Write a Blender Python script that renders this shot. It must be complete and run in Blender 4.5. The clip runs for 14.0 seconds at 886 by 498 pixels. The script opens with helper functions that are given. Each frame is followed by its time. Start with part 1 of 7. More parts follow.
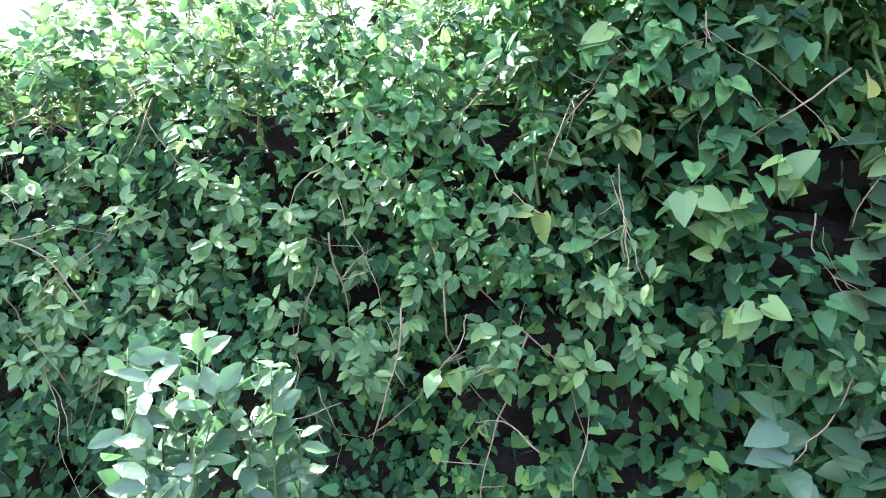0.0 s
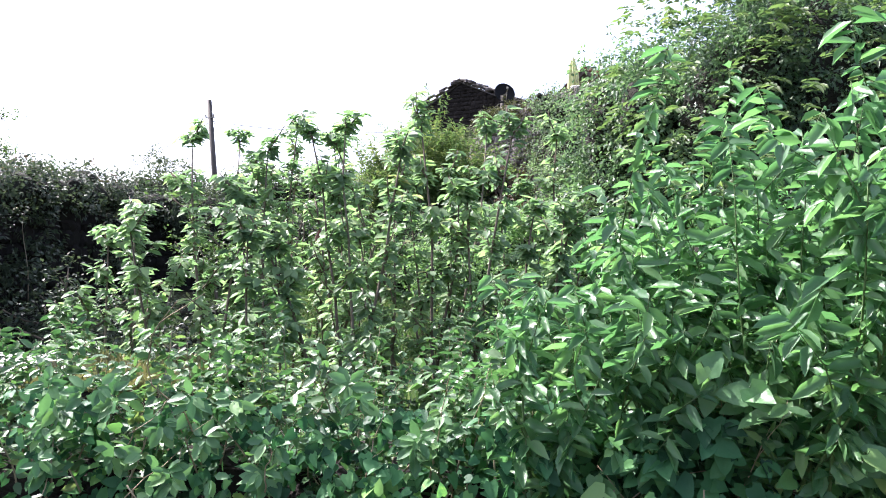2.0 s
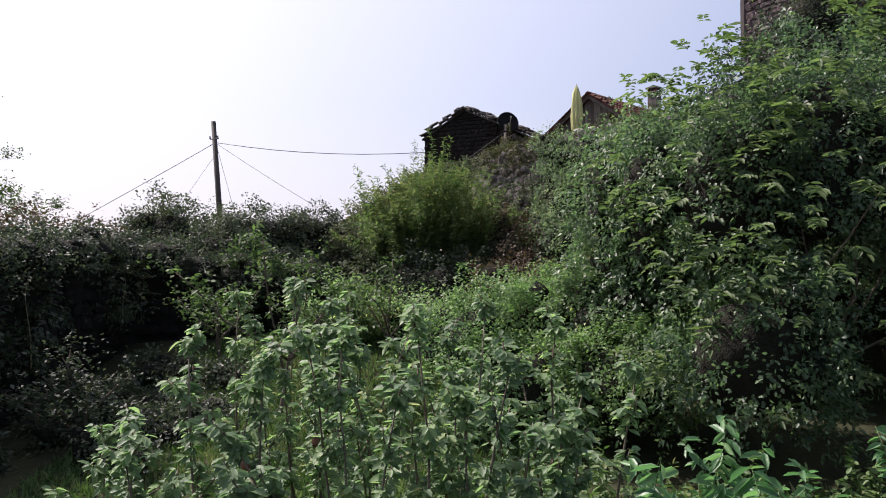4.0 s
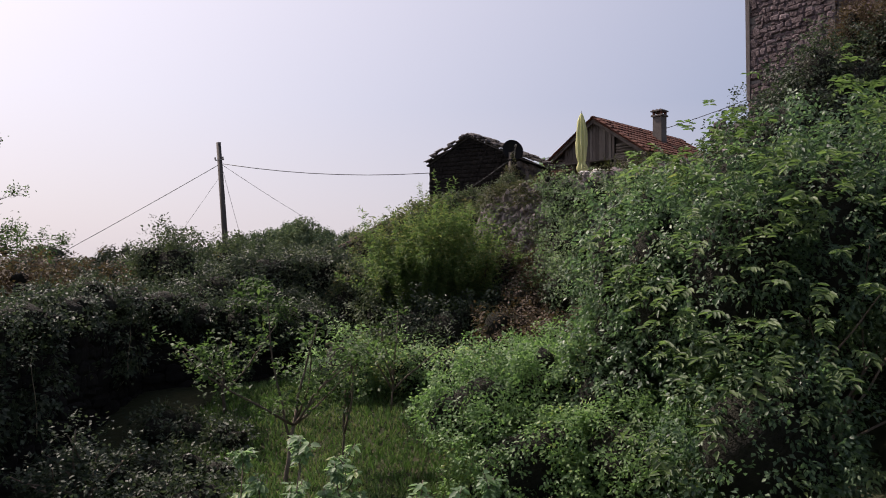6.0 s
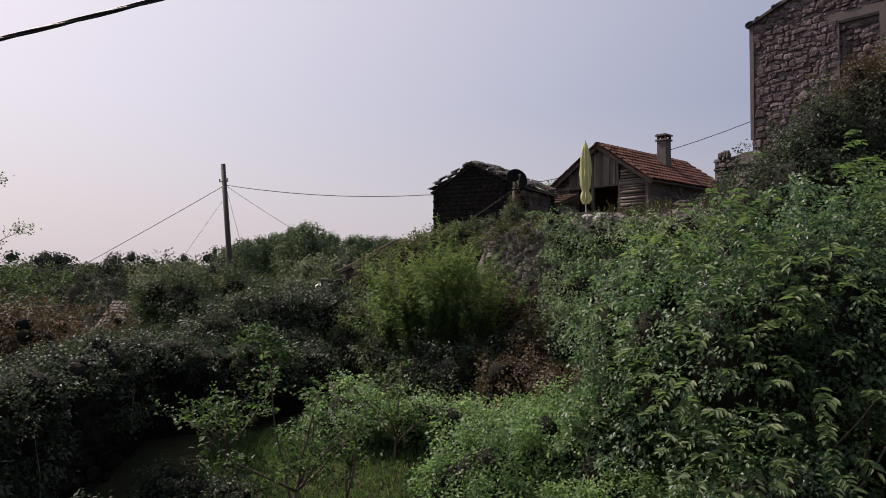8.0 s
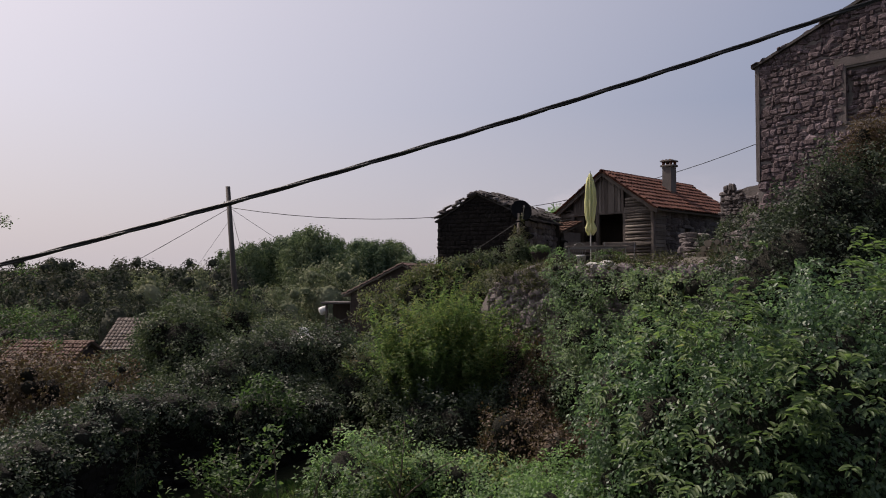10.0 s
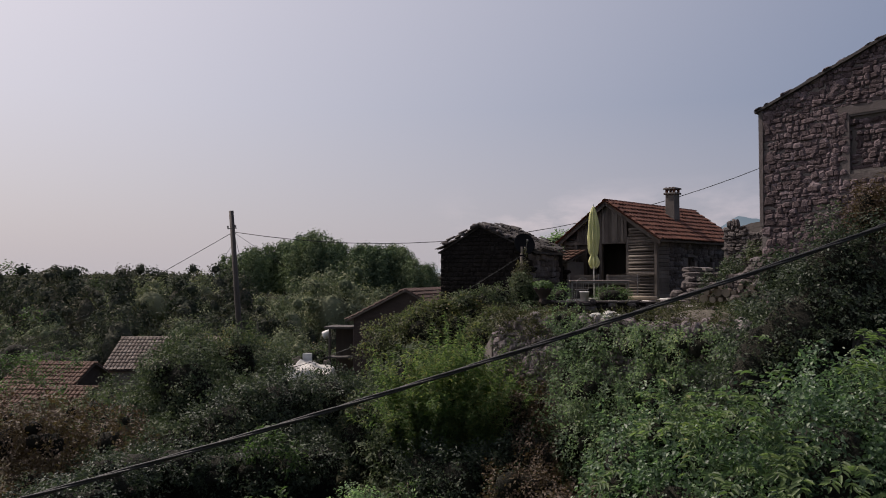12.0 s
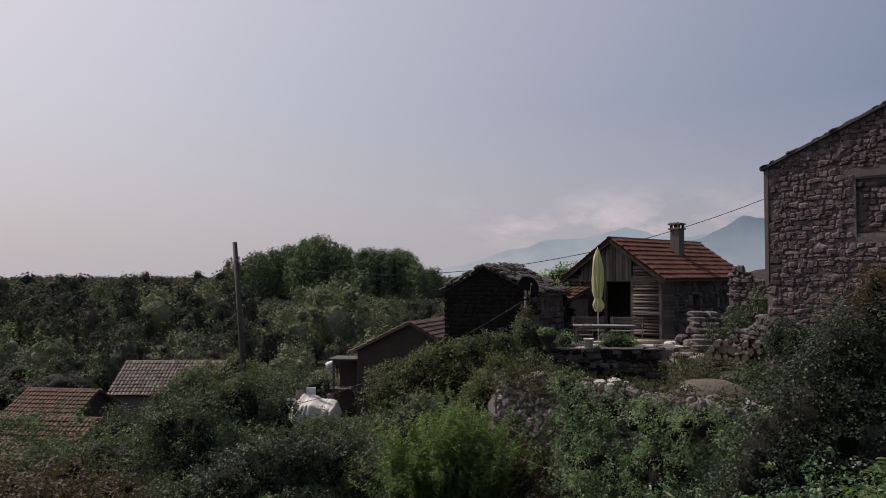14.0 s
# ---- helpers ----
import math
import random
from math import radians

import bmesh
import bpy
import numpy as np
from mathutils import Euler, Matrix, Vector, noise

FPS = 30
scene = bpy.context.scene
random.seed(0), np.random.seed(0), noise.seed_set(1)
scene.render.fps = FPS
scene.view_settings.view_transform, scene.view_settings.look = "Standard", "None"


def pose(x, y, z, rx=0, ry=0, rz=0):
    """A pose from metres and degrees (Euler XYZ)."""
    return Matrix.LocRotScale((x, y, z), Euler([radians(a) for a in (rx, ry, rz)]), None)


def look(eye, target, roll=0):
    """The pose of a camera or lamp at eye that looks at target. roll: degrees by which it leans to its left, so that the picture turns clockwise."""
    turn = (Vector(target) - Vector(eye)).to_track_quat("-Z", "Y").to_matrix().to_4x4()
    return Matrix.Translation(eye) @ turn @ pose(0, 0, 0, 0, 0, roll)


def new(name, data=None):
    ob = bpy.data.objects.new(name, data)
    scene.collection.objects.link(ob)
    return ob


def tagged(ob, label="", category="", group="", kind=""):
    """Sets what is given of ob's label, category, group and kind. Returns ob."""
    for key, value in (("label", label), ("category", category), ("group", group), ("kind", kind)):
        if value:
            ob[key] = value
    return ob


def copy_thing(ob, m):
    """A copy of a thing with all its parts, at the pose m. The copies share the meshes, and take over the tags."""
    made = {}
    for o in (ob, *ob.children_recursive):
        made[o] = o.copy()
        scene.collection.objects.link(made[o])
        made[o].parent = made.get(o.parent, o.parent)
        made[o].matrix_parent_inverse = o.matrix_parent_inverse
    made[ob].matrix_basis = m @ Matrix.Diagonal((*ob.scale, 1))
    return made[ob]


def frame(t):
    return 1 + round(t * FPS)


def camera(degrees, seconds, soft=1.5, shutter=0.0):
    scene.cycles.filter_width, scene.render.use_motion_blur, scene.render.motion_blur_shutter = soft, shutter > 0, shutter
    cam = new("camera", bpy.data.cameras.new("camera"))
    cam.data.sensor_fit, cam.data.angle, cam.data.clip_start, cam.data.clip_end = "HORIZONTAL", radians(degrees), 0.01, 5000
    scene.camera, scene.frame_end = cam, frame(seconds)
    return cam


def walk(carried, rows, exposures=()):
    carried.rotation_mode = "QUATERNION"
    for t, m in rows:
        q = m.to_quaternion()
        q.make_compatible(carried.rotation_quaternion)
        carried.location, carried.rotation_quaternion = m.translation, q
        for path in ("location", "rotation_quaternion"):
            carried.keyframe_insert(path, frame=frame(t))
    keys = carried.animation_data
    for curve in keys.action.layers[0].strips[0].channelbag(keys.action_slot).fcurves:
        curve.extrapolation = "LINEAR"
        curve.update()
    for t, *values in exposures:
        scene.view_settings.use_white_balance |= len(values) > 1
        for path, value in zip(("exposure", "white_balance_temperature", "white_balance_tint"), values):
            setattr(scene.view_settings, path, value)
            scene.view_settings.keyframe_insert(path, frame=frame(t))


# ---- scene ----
cam = camera(61.8, 14.0, 1.0)
METRES, EYE, TILT, LEAN, TURN = 8.0, 1.5, 1.2, 0.0, 0.0
ROWS = [
    (0.0, 0.0, 0.0, 0.0, 0.0, 0.0, -0.0),
    (0.5, 0.001, -0.0001, 0.0294, 0.22, -0.09, -0.01),
    (1.0, 0.0019, 0.0002, 0.0592, 0.41, 0.03, -0.0),
    (1.5, 0.0026, 0.0002, 0.0887, 0.53, 0.37, -0.05),
    (2.0, 0.0029, 0.0001, 0.1199, 0.58, 0.41, 0.0),
    (2.5, 0.0041, 0.0005, 0.1516, 0.68, 0.44, 0.05),
    (3.0, 0.0059, 0.0008, 0.1836, 0.79, 0.46, 0.01),
    (3.5, 0.0072, 0.0008, 0.2157, 0.85, 0.5, -0.03),
    (6.0, 0.0074, 0.0019, 0.3735, 1.29, 0.62, 0.03),
    (6.5, 0.008, 0.0016, 0.4028, 1.39, 0.69, 0.01),
    (7.0, 0.0084, 0.0009, 0.4352, 1.47, 0.72, 0.0),
    (7.5, 0.0098, 0.0007, 0.4678, 1.56, 0.74, -0.0),
    (8.0, 0.0115, 0.0009, 0.5009, 1.65, 0.76, 0.01),
    (10.5, 0.0143, 0.0055, 0.682, 2.1, 0.78, 0.03),
    (11.0, 0.0131, 0.0065, 0.718, 2.14, 0.79, 0.05),
    (11.5, 0.0121, 0.0033, 0.7559, 2.2, 0.82, 0.06),
    (12.0, 0.0136, 0.0008, 0.7965, 2.27, 0.85, 0.06),
    (12.5, 0.0182, 0.0034, 0.8413, 2.37, 0.88, 0.1),
    (13.0, 0.0196, 0.005, 0.8903, 2.47, 0.87, 0.12),
    (13.5, 0.0186, 0.0073, 0.9425, 2.55, 0.86, 0.15),
    (14.0, 0.0185, 0.011, 0.9988, 2.62, 0.83, 0.19),
]
EXPOSURES = [(0.0, 3.5, 5850, 22), (0.5, 3.3, 5850, 22), (1.0, 2.98, 5800, 22.5), (1.5, 2.52, 5820, 21.5), (2.0, 2.0, 5900, 20), (2.5, 1.6, 5900, 19.5), (3.0, 1.06, 5850, 20), (3.7, 0.72, 6150, 21), (6.0, 0.31, 6600, 22), (8.2, 0.08, 6650, 22), (10.5, -0.1, 6600, 20.5), (14.0, -0.28, 6500, 18.5)]
walk(cam, [(t, pose(0, 0, EYE, TILT, LEAN, TURN) @ pose(METRES * x, METRES * y, METRES * z, 90 + pitch, roll, yaw)) for t, x, y, z, yaw, pitch, roll in ROWS], EXPOSURES)

# ---- light: late-morning sun ahead and to the left, hazy sky ----
SUN_AZ, SUN_EL = radians(-58), radians(49)  # azimuth from +y towards +x
sun_dir = Vector((math.sin(SUN_AZ) * math.cos(SUN_EL), math.cos(SUN_AZ) * math.cos(SUN_EL), math.sin(SUN_EL)))
sun = new("sun", bpy.data.lights.new("sun", "SUN"))
sun.data.energy, sun.data.angle, sun.data.color = 5.0, radians(0.6), (1.0, 0.93, 0.82)
sun.matrix_world = look(sun_dir * 100, (0, 0, 0))

world = bpy.data.worlds.new("sky")
scene.world = world
world.use_nodes = True
wt = world.node_tree
wt.nodes.clear()


def wnode(kind, **values):
    n = wt.nodes.new(kind)
    for k, v in values.items():
        n.inputs[k].default_value = v
    return n


sky = wnode("ShaderNodeTexSky")
sky.sky_type, sky.sun_disc = "NISHITA", False
sky.sun_elevation, sky.sun_rotation = SUN_EL, SUN_AZ
sky.air_density, sky.dust_density, sky.ozone_density, sky.altitude = 1.0, 4.0, 2.0, 50
# a low bank of broken cloud along the horizon
coord = wnode("ShaderNodeTexCoord")
sep = wnode("ShaderNodeSeparateXYZ")
stretch = wnode("ShaderNodeMapping")
stretch.inputs["Scale"].default_value = (1.0, 1.0, 2.6)
cnoise = wnode("ShaderNodeTexNoise", Scale=7.0, Detail=7.0, Roughness=0.6)
band = wt.nodes.new("ShaderNodeValToRGB")
band.color_ramp.elements[0].position, band.color_ramp.elements[0].color = 0.015, (0.3, 0.3, 0.3, 1)
band.color_ramp.elements[1].position, band.color_ramp.elements[1].color = 0.13, (0, 0, 0, 1)
e = band.color_ramp.elements.new(0.06)
e.color = (1, 1, 1, 1)
cr = wt.nodes.new("ShaderNodeValToRGB")
cr.color_ramp.elements[0].position, cr.color_ramp.elements[1].position = 0.47, 0.64
mul = wt.nodes.new("ShaderNodeMath")
mul.operation = "MULTIPLY"
half = wt.nodes.new("ShaderNodeMath")
half.operation = "MULTIPLY"
half.inputs[1].default_value = 0.8
aside = wt.nodes.new("ShaderNodeMapRange")  # the cloud gathers over the mountains
aside.inputs[1].default_value, aside.inputs[2].default_value = -0.06, 0.12
over = wt.nodes.new("ShaderNodeMath")
over.operation = "MULTIPLY"
mixc = wt.nodes.new("ShaderNodeMix")
mixc.data_type = "RGBA"
lit = wt.nodes.new("ShaderNodeMix")
lit.data_type, lit.blend_type = "RGBA", "MULTIPLY"
lit.inputs[0].default_value = 1
lit.inputs[7].default_value = (1.75, 1.55, 1.45, 1)
haze = wt.nodes.new("ShaderNodeMix")  # an even veil of haze over the blue
haze.data_type = "RGBA"
haze.inputs[0].default_value = 0.62
towards = wt.nodes.new("ShaderNodeVectorMath")  # the haze brightens towards the sun
towards.operation = "DOT_PRODUCT"
towards.inputs[1].default_value = sun_dir
falloff = wt.nodes.new("ShaderNodeMapRange")
falloff.inputs[1].default_value, falloff.inputs[2].default_value = 0.12, 1.0
veil = wt.nodes.new("ShaderNodeMix")
veil.data_type = "RGBA"
veil.inputs[6].default_value, veil.inputs[7].default_value = (2.0, 2.7, 3.9, 1), (9.3, 9.05, 8.85, 1)
low = wt.nodes.new("ShaderNodeMapRange")  # pale haze low over the land
low.inputs[1].default_value, low.inputs[2].default_value, low.inputs[3].default_value, low.inputs[4].default_value = 0.0, 0.22, 0.6, 0.0
pale = wt.nodes.new("ShaderNodeMix")
pale.data_type = "RGBA"
pale.inputs[7].default_value = (6.3, 6.0, 6.0, 1)
bg = wnode("ShaderNodeBackground", Strength=0.106)
wout = wnode("ShaderNodeOutputWorld")
for a, b in ((coord.outputs["Generated"], stretch.inputs["Vector"]), (stretch.outputs[0], cnoise.inputs["Vector"]), (coord.outputs["Generated"], sep.inputs[0]),
             (sep.outputs[2], band.inputs[0]), (cnoise.outputs["Fac"], cr.inputs[0]), (band.outputs[0], mul.inputs[0]), (cr.outputs[0], mul.inputs[1]),
             (sep.outputs[0], aside.inputs[0]), (aside.outputs[0], over.inputs[1]), (mul.outputs[0], over.inputs[0]), (over.outputs[0], half.inputs[0]), (half.outputs[0], mixc.inputs[0]), (sky.outputs[0], haze.inputs[6]), (coord.outputs["Generated"], towards.inputs[0]), (towards.outputs["Value"], falloff.inputs[0]), (falloff.outputs[0], veil.inputs[0]), (veil.outputs[2], haze.inputs[7]), (sep.outputs[2], low.inputs[0]), (low.outputs[0], pale.inputs[0]), (haze.outputs[2], pale.inputs[6]), (pale.outputs[2], mixc.inputs[6]), (pale.outputs[2], lit.inputs[6]), (lit.outputs[2], mixc.inputs[7]), (mixc.outputs[2], bg.inputs["Color"]), (bg.outputs[0], wout.inputs["Surface"])):
    wt.links.new(a, b)


# ---- materials ----
def material(name):
    m = bpy.data.materials.new(name)
    m.use_nodes = True
    m.node_tree.nodes.clear()
    return m, m.node_tree.nodes, m.node_tree.links


def ramp(nodes, stops):
    r = nodes.new("ShaderNodeValToRGB")
    r.color_ramp.elements[0].position, r.color_ramp.elements[0].color = stops[0][0], (*stops[0][1], 1)
    r.color_ramp.elements[1].position, r.color_ramp.elements[1].color = stops[-1][0], (*stops[-1][1], 1)
    for p, c in stops[1:-1]:
        r.color_ramp.elements.new(p).color = (*c, 1)
    return r


def leafy(name, stops, rough=0.45, through_light=0.3, patch=0.6, spec=0.5, own=0.25):
    """Foliage: a colour for each leaf, broad drifts of tone, light shining through."""
    m, n, l = material(name)
    geo, tc = n.new("ShaderNodeNewGeometry"), n.new("ShaderNodeTexCoord")
    r = ramp(n, stops)
    noise_n = n.new("ShaderNodeTexNoise")
    noise_n.inputs["Scale"].default_value = patch
    noise_n.inputs["Detail"].default_value = 3
    add = n.new("ShaderNodeMath")
    add.operation = "MULTIPLY_ADD"
    add.inputs[1].default_value = 0.7
    sub = n.new("ShaderNodeMath")
    sub.operation = "MULTIPLY_ADD"
    sub.inputs[1].default_value, sub.inputs[2].default_value = 0.9, -0.3
    l.new(tc.outputs["Object"], noise_n.inputs["Vector"])
    l.new(noise_n.outputs["Fac"], sub.inputs[0])
    info, whole = n.new("ShaderNodeObjectInfo"), n.new("ShaderNodeMath")  # each plant has its own tone
    whole.operation = "MULTIPLY_ADD"
    whole.inputs[1].default_value, whole.inputs[2].default_value = own, -0.5 * own
    both = n.new("ShaderNodeMath")
    l.new(info.outputs["Random"], whole.inputs[0])
    l.new(whole.outputs[0], both.inputs[0])
    l.new(sub.outputs[0], both.inputs[1])
    l.new(geo.outputs["Random Per Island"], add.inputs[0])
    l.new(both.outputs[0], add.inputs[2])
    l.new(add.outputs[0], r.inputs[0])
    fine = n.new("ShaderNodeTexNoise")
    fine.inputs["Scale"].default_value = 60
    l.new(tc.outputs["Object"], fine.inputs["Vector"])
    bump = n.new("ShaderNodeBump")
    bump.inputs["Strength"].default_value, bump.inputs["Distance"].default_value = 0.25, 0.01
    l.new(fine.outputs["Fac"], bump.inputs["Height"])
    p, tr, mx, out = n.new("ShaderNodeBsdfPrincipled"), n.new("ShaderNodeBsdfTranslucent"), n.new("ShaderNodeMixShader"), n.new("ShaderNodeOutputMaterial")
    p.inputs["Roughness"].default_value = rough
    p.inputs["Specular IOR Level"].default_value = spec
    bright = n.new("ShaderNodeMix")
    bright.data_type, bright.blend_type = "RGBA", "MULTIPLY"
    bright.inputs[0].default_value = 1
    bright.inputs[7].default_value = (1.25, 1.45, 1.0, 1)
    l.new(r.outputs[0], p.inputs["Base Color"])
    l.new(r.outputs[0], bright.inputs[6])
    l.new(bright.outputs[2], tr.inputs["Color"])
    l.new(bump.outputs[0], p.inputs["Normal"])
    mx.inputs[0].default_value = through_light
    l.new(p.outputs[0], mx.inputs[1])
    l.new(tr.outputs[0], mx.inputs[2])
    l.new(mx.outputs[0], out.inputs["Surface"])
    return m


def solid(name, stops, scale=4.0, rough=0.8, metal=0.0, bump=0.3, each=0.5, grain=(1, 1, 1), dist=0.02, fine=8.0, spec=0.3):
    """A hard surface: two scales of stain and grain, a tone for each piece, relief."""
    m, n, l = material(name)
    tc, mp = n.new("ShaderNodeTexCoord"), n.new("ShaderNodeMapping")
    mp.inputs["Scale"].default_value = grain
    big, small = n.new("ShaderNodeTexNoise"), n.new("ShaderNodeTexNoise")
    big.inputs["Scale"].default_value, big.inputs["Detail"].default_value = scale, 4
    small.inputs["Scale"].default_value, small.inputs["Detail"].default_value = scale * fine, 5
    l.new(tc.outputs["Object"], mp.inputs["Vector"])
    l.new(mp.outputs[0], big.inputs["Vector"])
    l.new(mp.outputs[0], small.inputs["Vector"])
    info, geo = n.new("ShaderNodeObjectInfo"), n.new("ShaderNodeNewGeometry")
    s1, s2, s3, s4 = (n.new("ShaderNodeMath") for _ in range(4))
    s1.operation, s2.operation, s3.operation, s4.operation = "ADD", "FRACT", "MULTIPLY_ADD", "MULTIPLY_ADD"
    l.new(info.outputs["Random"], s1.inputs[0])
    l.new(geo.outputs["Random Per Island"], s1.inputs[1])
    l.new(s1.outputs[0], s2.inputs[0])
    mixn = n.new("ShaderNodeMath")
    mixn.operation = "MULTIPLY_ADD"
    mixn.inputs[1].default_value = 0.45
    l.new(small.outputs["Fac"], mixn.inputs[0])
    s4.inputs[1].default_value, s4.inputs[2].default_value = 0.75, -0.1 - 0.5 * each
    l.new(big.outputs["Fac"], s4.inputs[0])
    l.new(s4.outputs[0], mixn.inputs[2])
    s3.inputs[1].default_value = each
    l.new(s2.outputs[0], s3.inputs[0])
    l.new(mixn.outputs[0], s3.inputs[2])
    r = ramp(n, stops)
    l.new(s3.outputs[0], r.inputs[0])
    b = n.new("ShaderNodeBump")
    b.inputs["Strength"].default_value, b.inputs["Distance"].default_value = bump, dist
    l.new(small.outputs["Fac"], b.inputs["Height"])
    p, out = n.new("ShaderNodeBsdfPrincipled"), n.new("ShaderNodeOutputMaterial")
    p.inputs["Roughness"].default_value, p.inputs["Metallic"].default_value = rough, metal
    p.inputs["Specular IOR Level"].default_value = spec
    l.new(r.outputs[0], p.inputs["Base Color"])
    l.new(b.outputs[0], p.inputs["Normal"])
    l.new(p.outputs[0], out.inputs["Surface"])
    return m


IVY = leafy("ivy_leaf", [(0.0, (0.01632, 0.049, 0.0244)), (0.3, (0.03876, 0.1156, 0.05124)), (0.6, (0.0765, 0.196, 0.07564)), (0.82, (0.1632, 0.3234, 0.0915)), (0.95, (0.306, 0.4116, 0.1037)), (1.0, (0.51, 0.392, 0.0915))], 0.5, 0.34, 2.6, 0.16, 0.3)
CLIMB = leafy("climber_leaf", [(0.0, (0.06225, 0.09269, 0.06083)), (0.4, (0.1212, 0.1661, 0.09919)), (0.8, (0.2085, 0.2691, 0.1481)), (1.0, (0.3589, 0.3266, 0.1908))], 0.52, 0.5, 0.6, 0.3)
TREEIVY = leafy("tree_ivy_leaf", [(0.0, (0.03875, 0.07037, 0.04473)), (0.4, (0.07761, 0.1257, 0.06937)), (0.8, (0.1347, 0.2042, 0.09899)), (1.0, (0.2528, 0.2413, 0.1244))], 0.42, 0.45, 0.6, 0.42)
HEDGE = leafy("hedge_leaf", [(0.0, (0.028, 0.068, 0.03)), (0.5, (0.055, 0.12, 0.046)), (0.9, (0.1, 0.185, 0.065)), (1.0, (0.19, 0.24, 0.08))], 0.45, 0.34, 1.2, 0.4)
ORCHARD = leafy("fruit_tree_leaf", [(0.0, (0.03, 0.055, 0.022)), (0.5, (0.06, 0.098, 0.036)), (0.9, (0.1, 0.15, 0.052)), (1.0, (0.18, 0.19, 0.07))], 0.55, 0.45, 0.6, 0.25)
LANCE = leafy("lance_leaf", [(0.0, (0.046, 0.112, 0.052)), (0.5, (0.084, 0.185, 0.078)), (0.9, (0.145, 0.27, 0.105)), (1.0, (0.28, 0.35, 0.13))], 0.4, 0.48, 0.9, 0.45)
YOUNG = leafy("young_leaf", [(0.0, (0.06, 0.1358, 0.0616)), (0.5, (0.12, 0.2328, 0.0952)), (0.85, (0.22, 0.3492, 0.1232)), (1.0, (0.44, 0.4462, 0.1344))], 0.42, 0.34, 1.5, 0.3)
PALE = leafy("pale_leaf", [(0.0, (0.045, 0.1, 0.056)), (0.5, (0.078, 0.155, 0.082)), (0.85, (0.125, 0.215, 0.098)), (1.0, (0.3, 0.38, 0.08))], 0.34, 0.25, 1.5)
FRUIT = leafy("orchard_leaf", [(0.0, (0.07897, 0.1309, 0.06998)), (0.5, (0.1552, 0.2328, 0.126)), (0.9, (0.247, 0.3409, 0.1584)), (1.0, (0.3954, 0.3627, 0.1666))], 0.5, 0.52, 0.6, 0.35)
ASHLEAF = leafy("ash_leaflet", [(0.0, (0.04768, 0.07735, 0.03094)), (0.5, (0.08415, 0.1279, 0.04781)), (0.9, (0.1346, 0.1845, 0.06469)), (1.0, (0.2132, 0.2142, 0.07875))], 0.5, 0.45, 0.8, 0.35)
SCRUB = leafy("scrub_leaf", [(0.0, (0.03834, 0.05368, 0.03208)), (0.5, (0.06912, 0.08932, 0.0499)), (0.9, (0.1145, 0.1318, 0.06772)), (1.0, (0.1847, 0.1426, 0.08014))], 0.65, 0.25, 0.6, 0.2)
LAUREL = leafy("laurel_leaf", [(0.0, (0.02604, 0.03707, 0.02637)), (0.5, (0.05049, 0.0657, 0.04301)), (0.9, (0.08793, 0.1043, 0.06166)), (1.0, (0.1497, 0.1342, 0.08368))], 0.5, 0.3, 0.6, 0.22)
BROOM = leafy("broom_leaf", [(0.0, (0.05229, 0.08521, 0.03144)), (0.5, (0.1029, 0.1583, 0.05414)), (1.0, (0.2152, 0.2076, 0.08107))], 0.6, 0.5, 0.5, 0.3)
THORN = leafy("thorn_leaf", [(0.0, (0.045, 0.0549, 0.0287)), (0.5, (0.0898, 0.102, 0.0482)), (1.0, (0.197, 0.132, 0.072))], 0.6, 0.5, 0.5, 0.3)
BRAMBLE = leafy("bramble_leaf", [(0.0, (0.05643, 0.1046, 0.04287)), (0.5, (0.1276, 0.2094, 0.08337)), (0.9, (0.2255, 0.3349, 0.119)), (1.0, (0.451, 0.3562, 0.119))], 0.5, 0.42, 0.6, 0.35)
RUSSET = leafy("russet_leaf", [(0.0, (0.04357, 0.03478, 0.01857)), (0.5, (0.07842, 0.04637, 0.02785)), (1.0, (0.1138, 0.08501, 0.03714))], 0.7, 0.25)
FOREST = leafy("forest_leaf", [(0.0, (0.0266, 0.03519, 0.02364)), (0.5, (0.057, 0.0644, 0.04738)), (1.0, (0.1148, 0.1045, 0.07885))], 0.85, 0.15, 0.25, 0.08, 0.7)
WILLOW = leafy("willow_leaf", [(0.0, (0.0695, 0.09316, 0.05335)), (0.5, (0.1392, 0.1558, 0.09711)), (1.0, (0.2375, 0.2387, 0.1451))], 0.85, 0.15, 0.25, 0.08, 0.5)
POPLAR = leafy("poplar_leaf", [(0.0, (0.04325, 0.06911, 0.04406)), (0.5, (0.09624, 0.1298, 0.0736)), (1.0, (0.1811, 0.2082, 0.1104))], 0.85, 0.15, 0.2, 0.08, 0.4)
GRASS = leafy("grass_blade", [(0.0, (0.03781, 0.07505, 0.0203)), (0.6, (0.08512, 0.1505, 0.04074)), (1.0, (0.19, 0.1836, 0.09492))], 0.6, 0.3)
DRY = leafy("dry_grass", [(0.0, (0.12, 0.12, 0.04)), (0.6, (0.22, 0.2, 0.09)), (1.0, (0.32, 0.27, 0.14))], 0.7, 0.2)
EARTH = solid("grassy_earth", [(0.0, (0.0108, 0.009, 0.00459)), (0.5, (0.024, 0.027, 0.00918)), (1.0, (0.06, 0.0495, 0.0204))], 0.5, 0.95, 0, 0.8, 0, (1, 1, 1), 0.05, 14)
BARK = solid("bark", [(0.0, (0.05, 0.035, 0.025)), (0.5, (0.13, 0.1, 0.075)), (1.0, (0.25, 0.21, 0.17))], 6, 0.9, 0, 0.6, 0.3, (1, 1, 0.3))
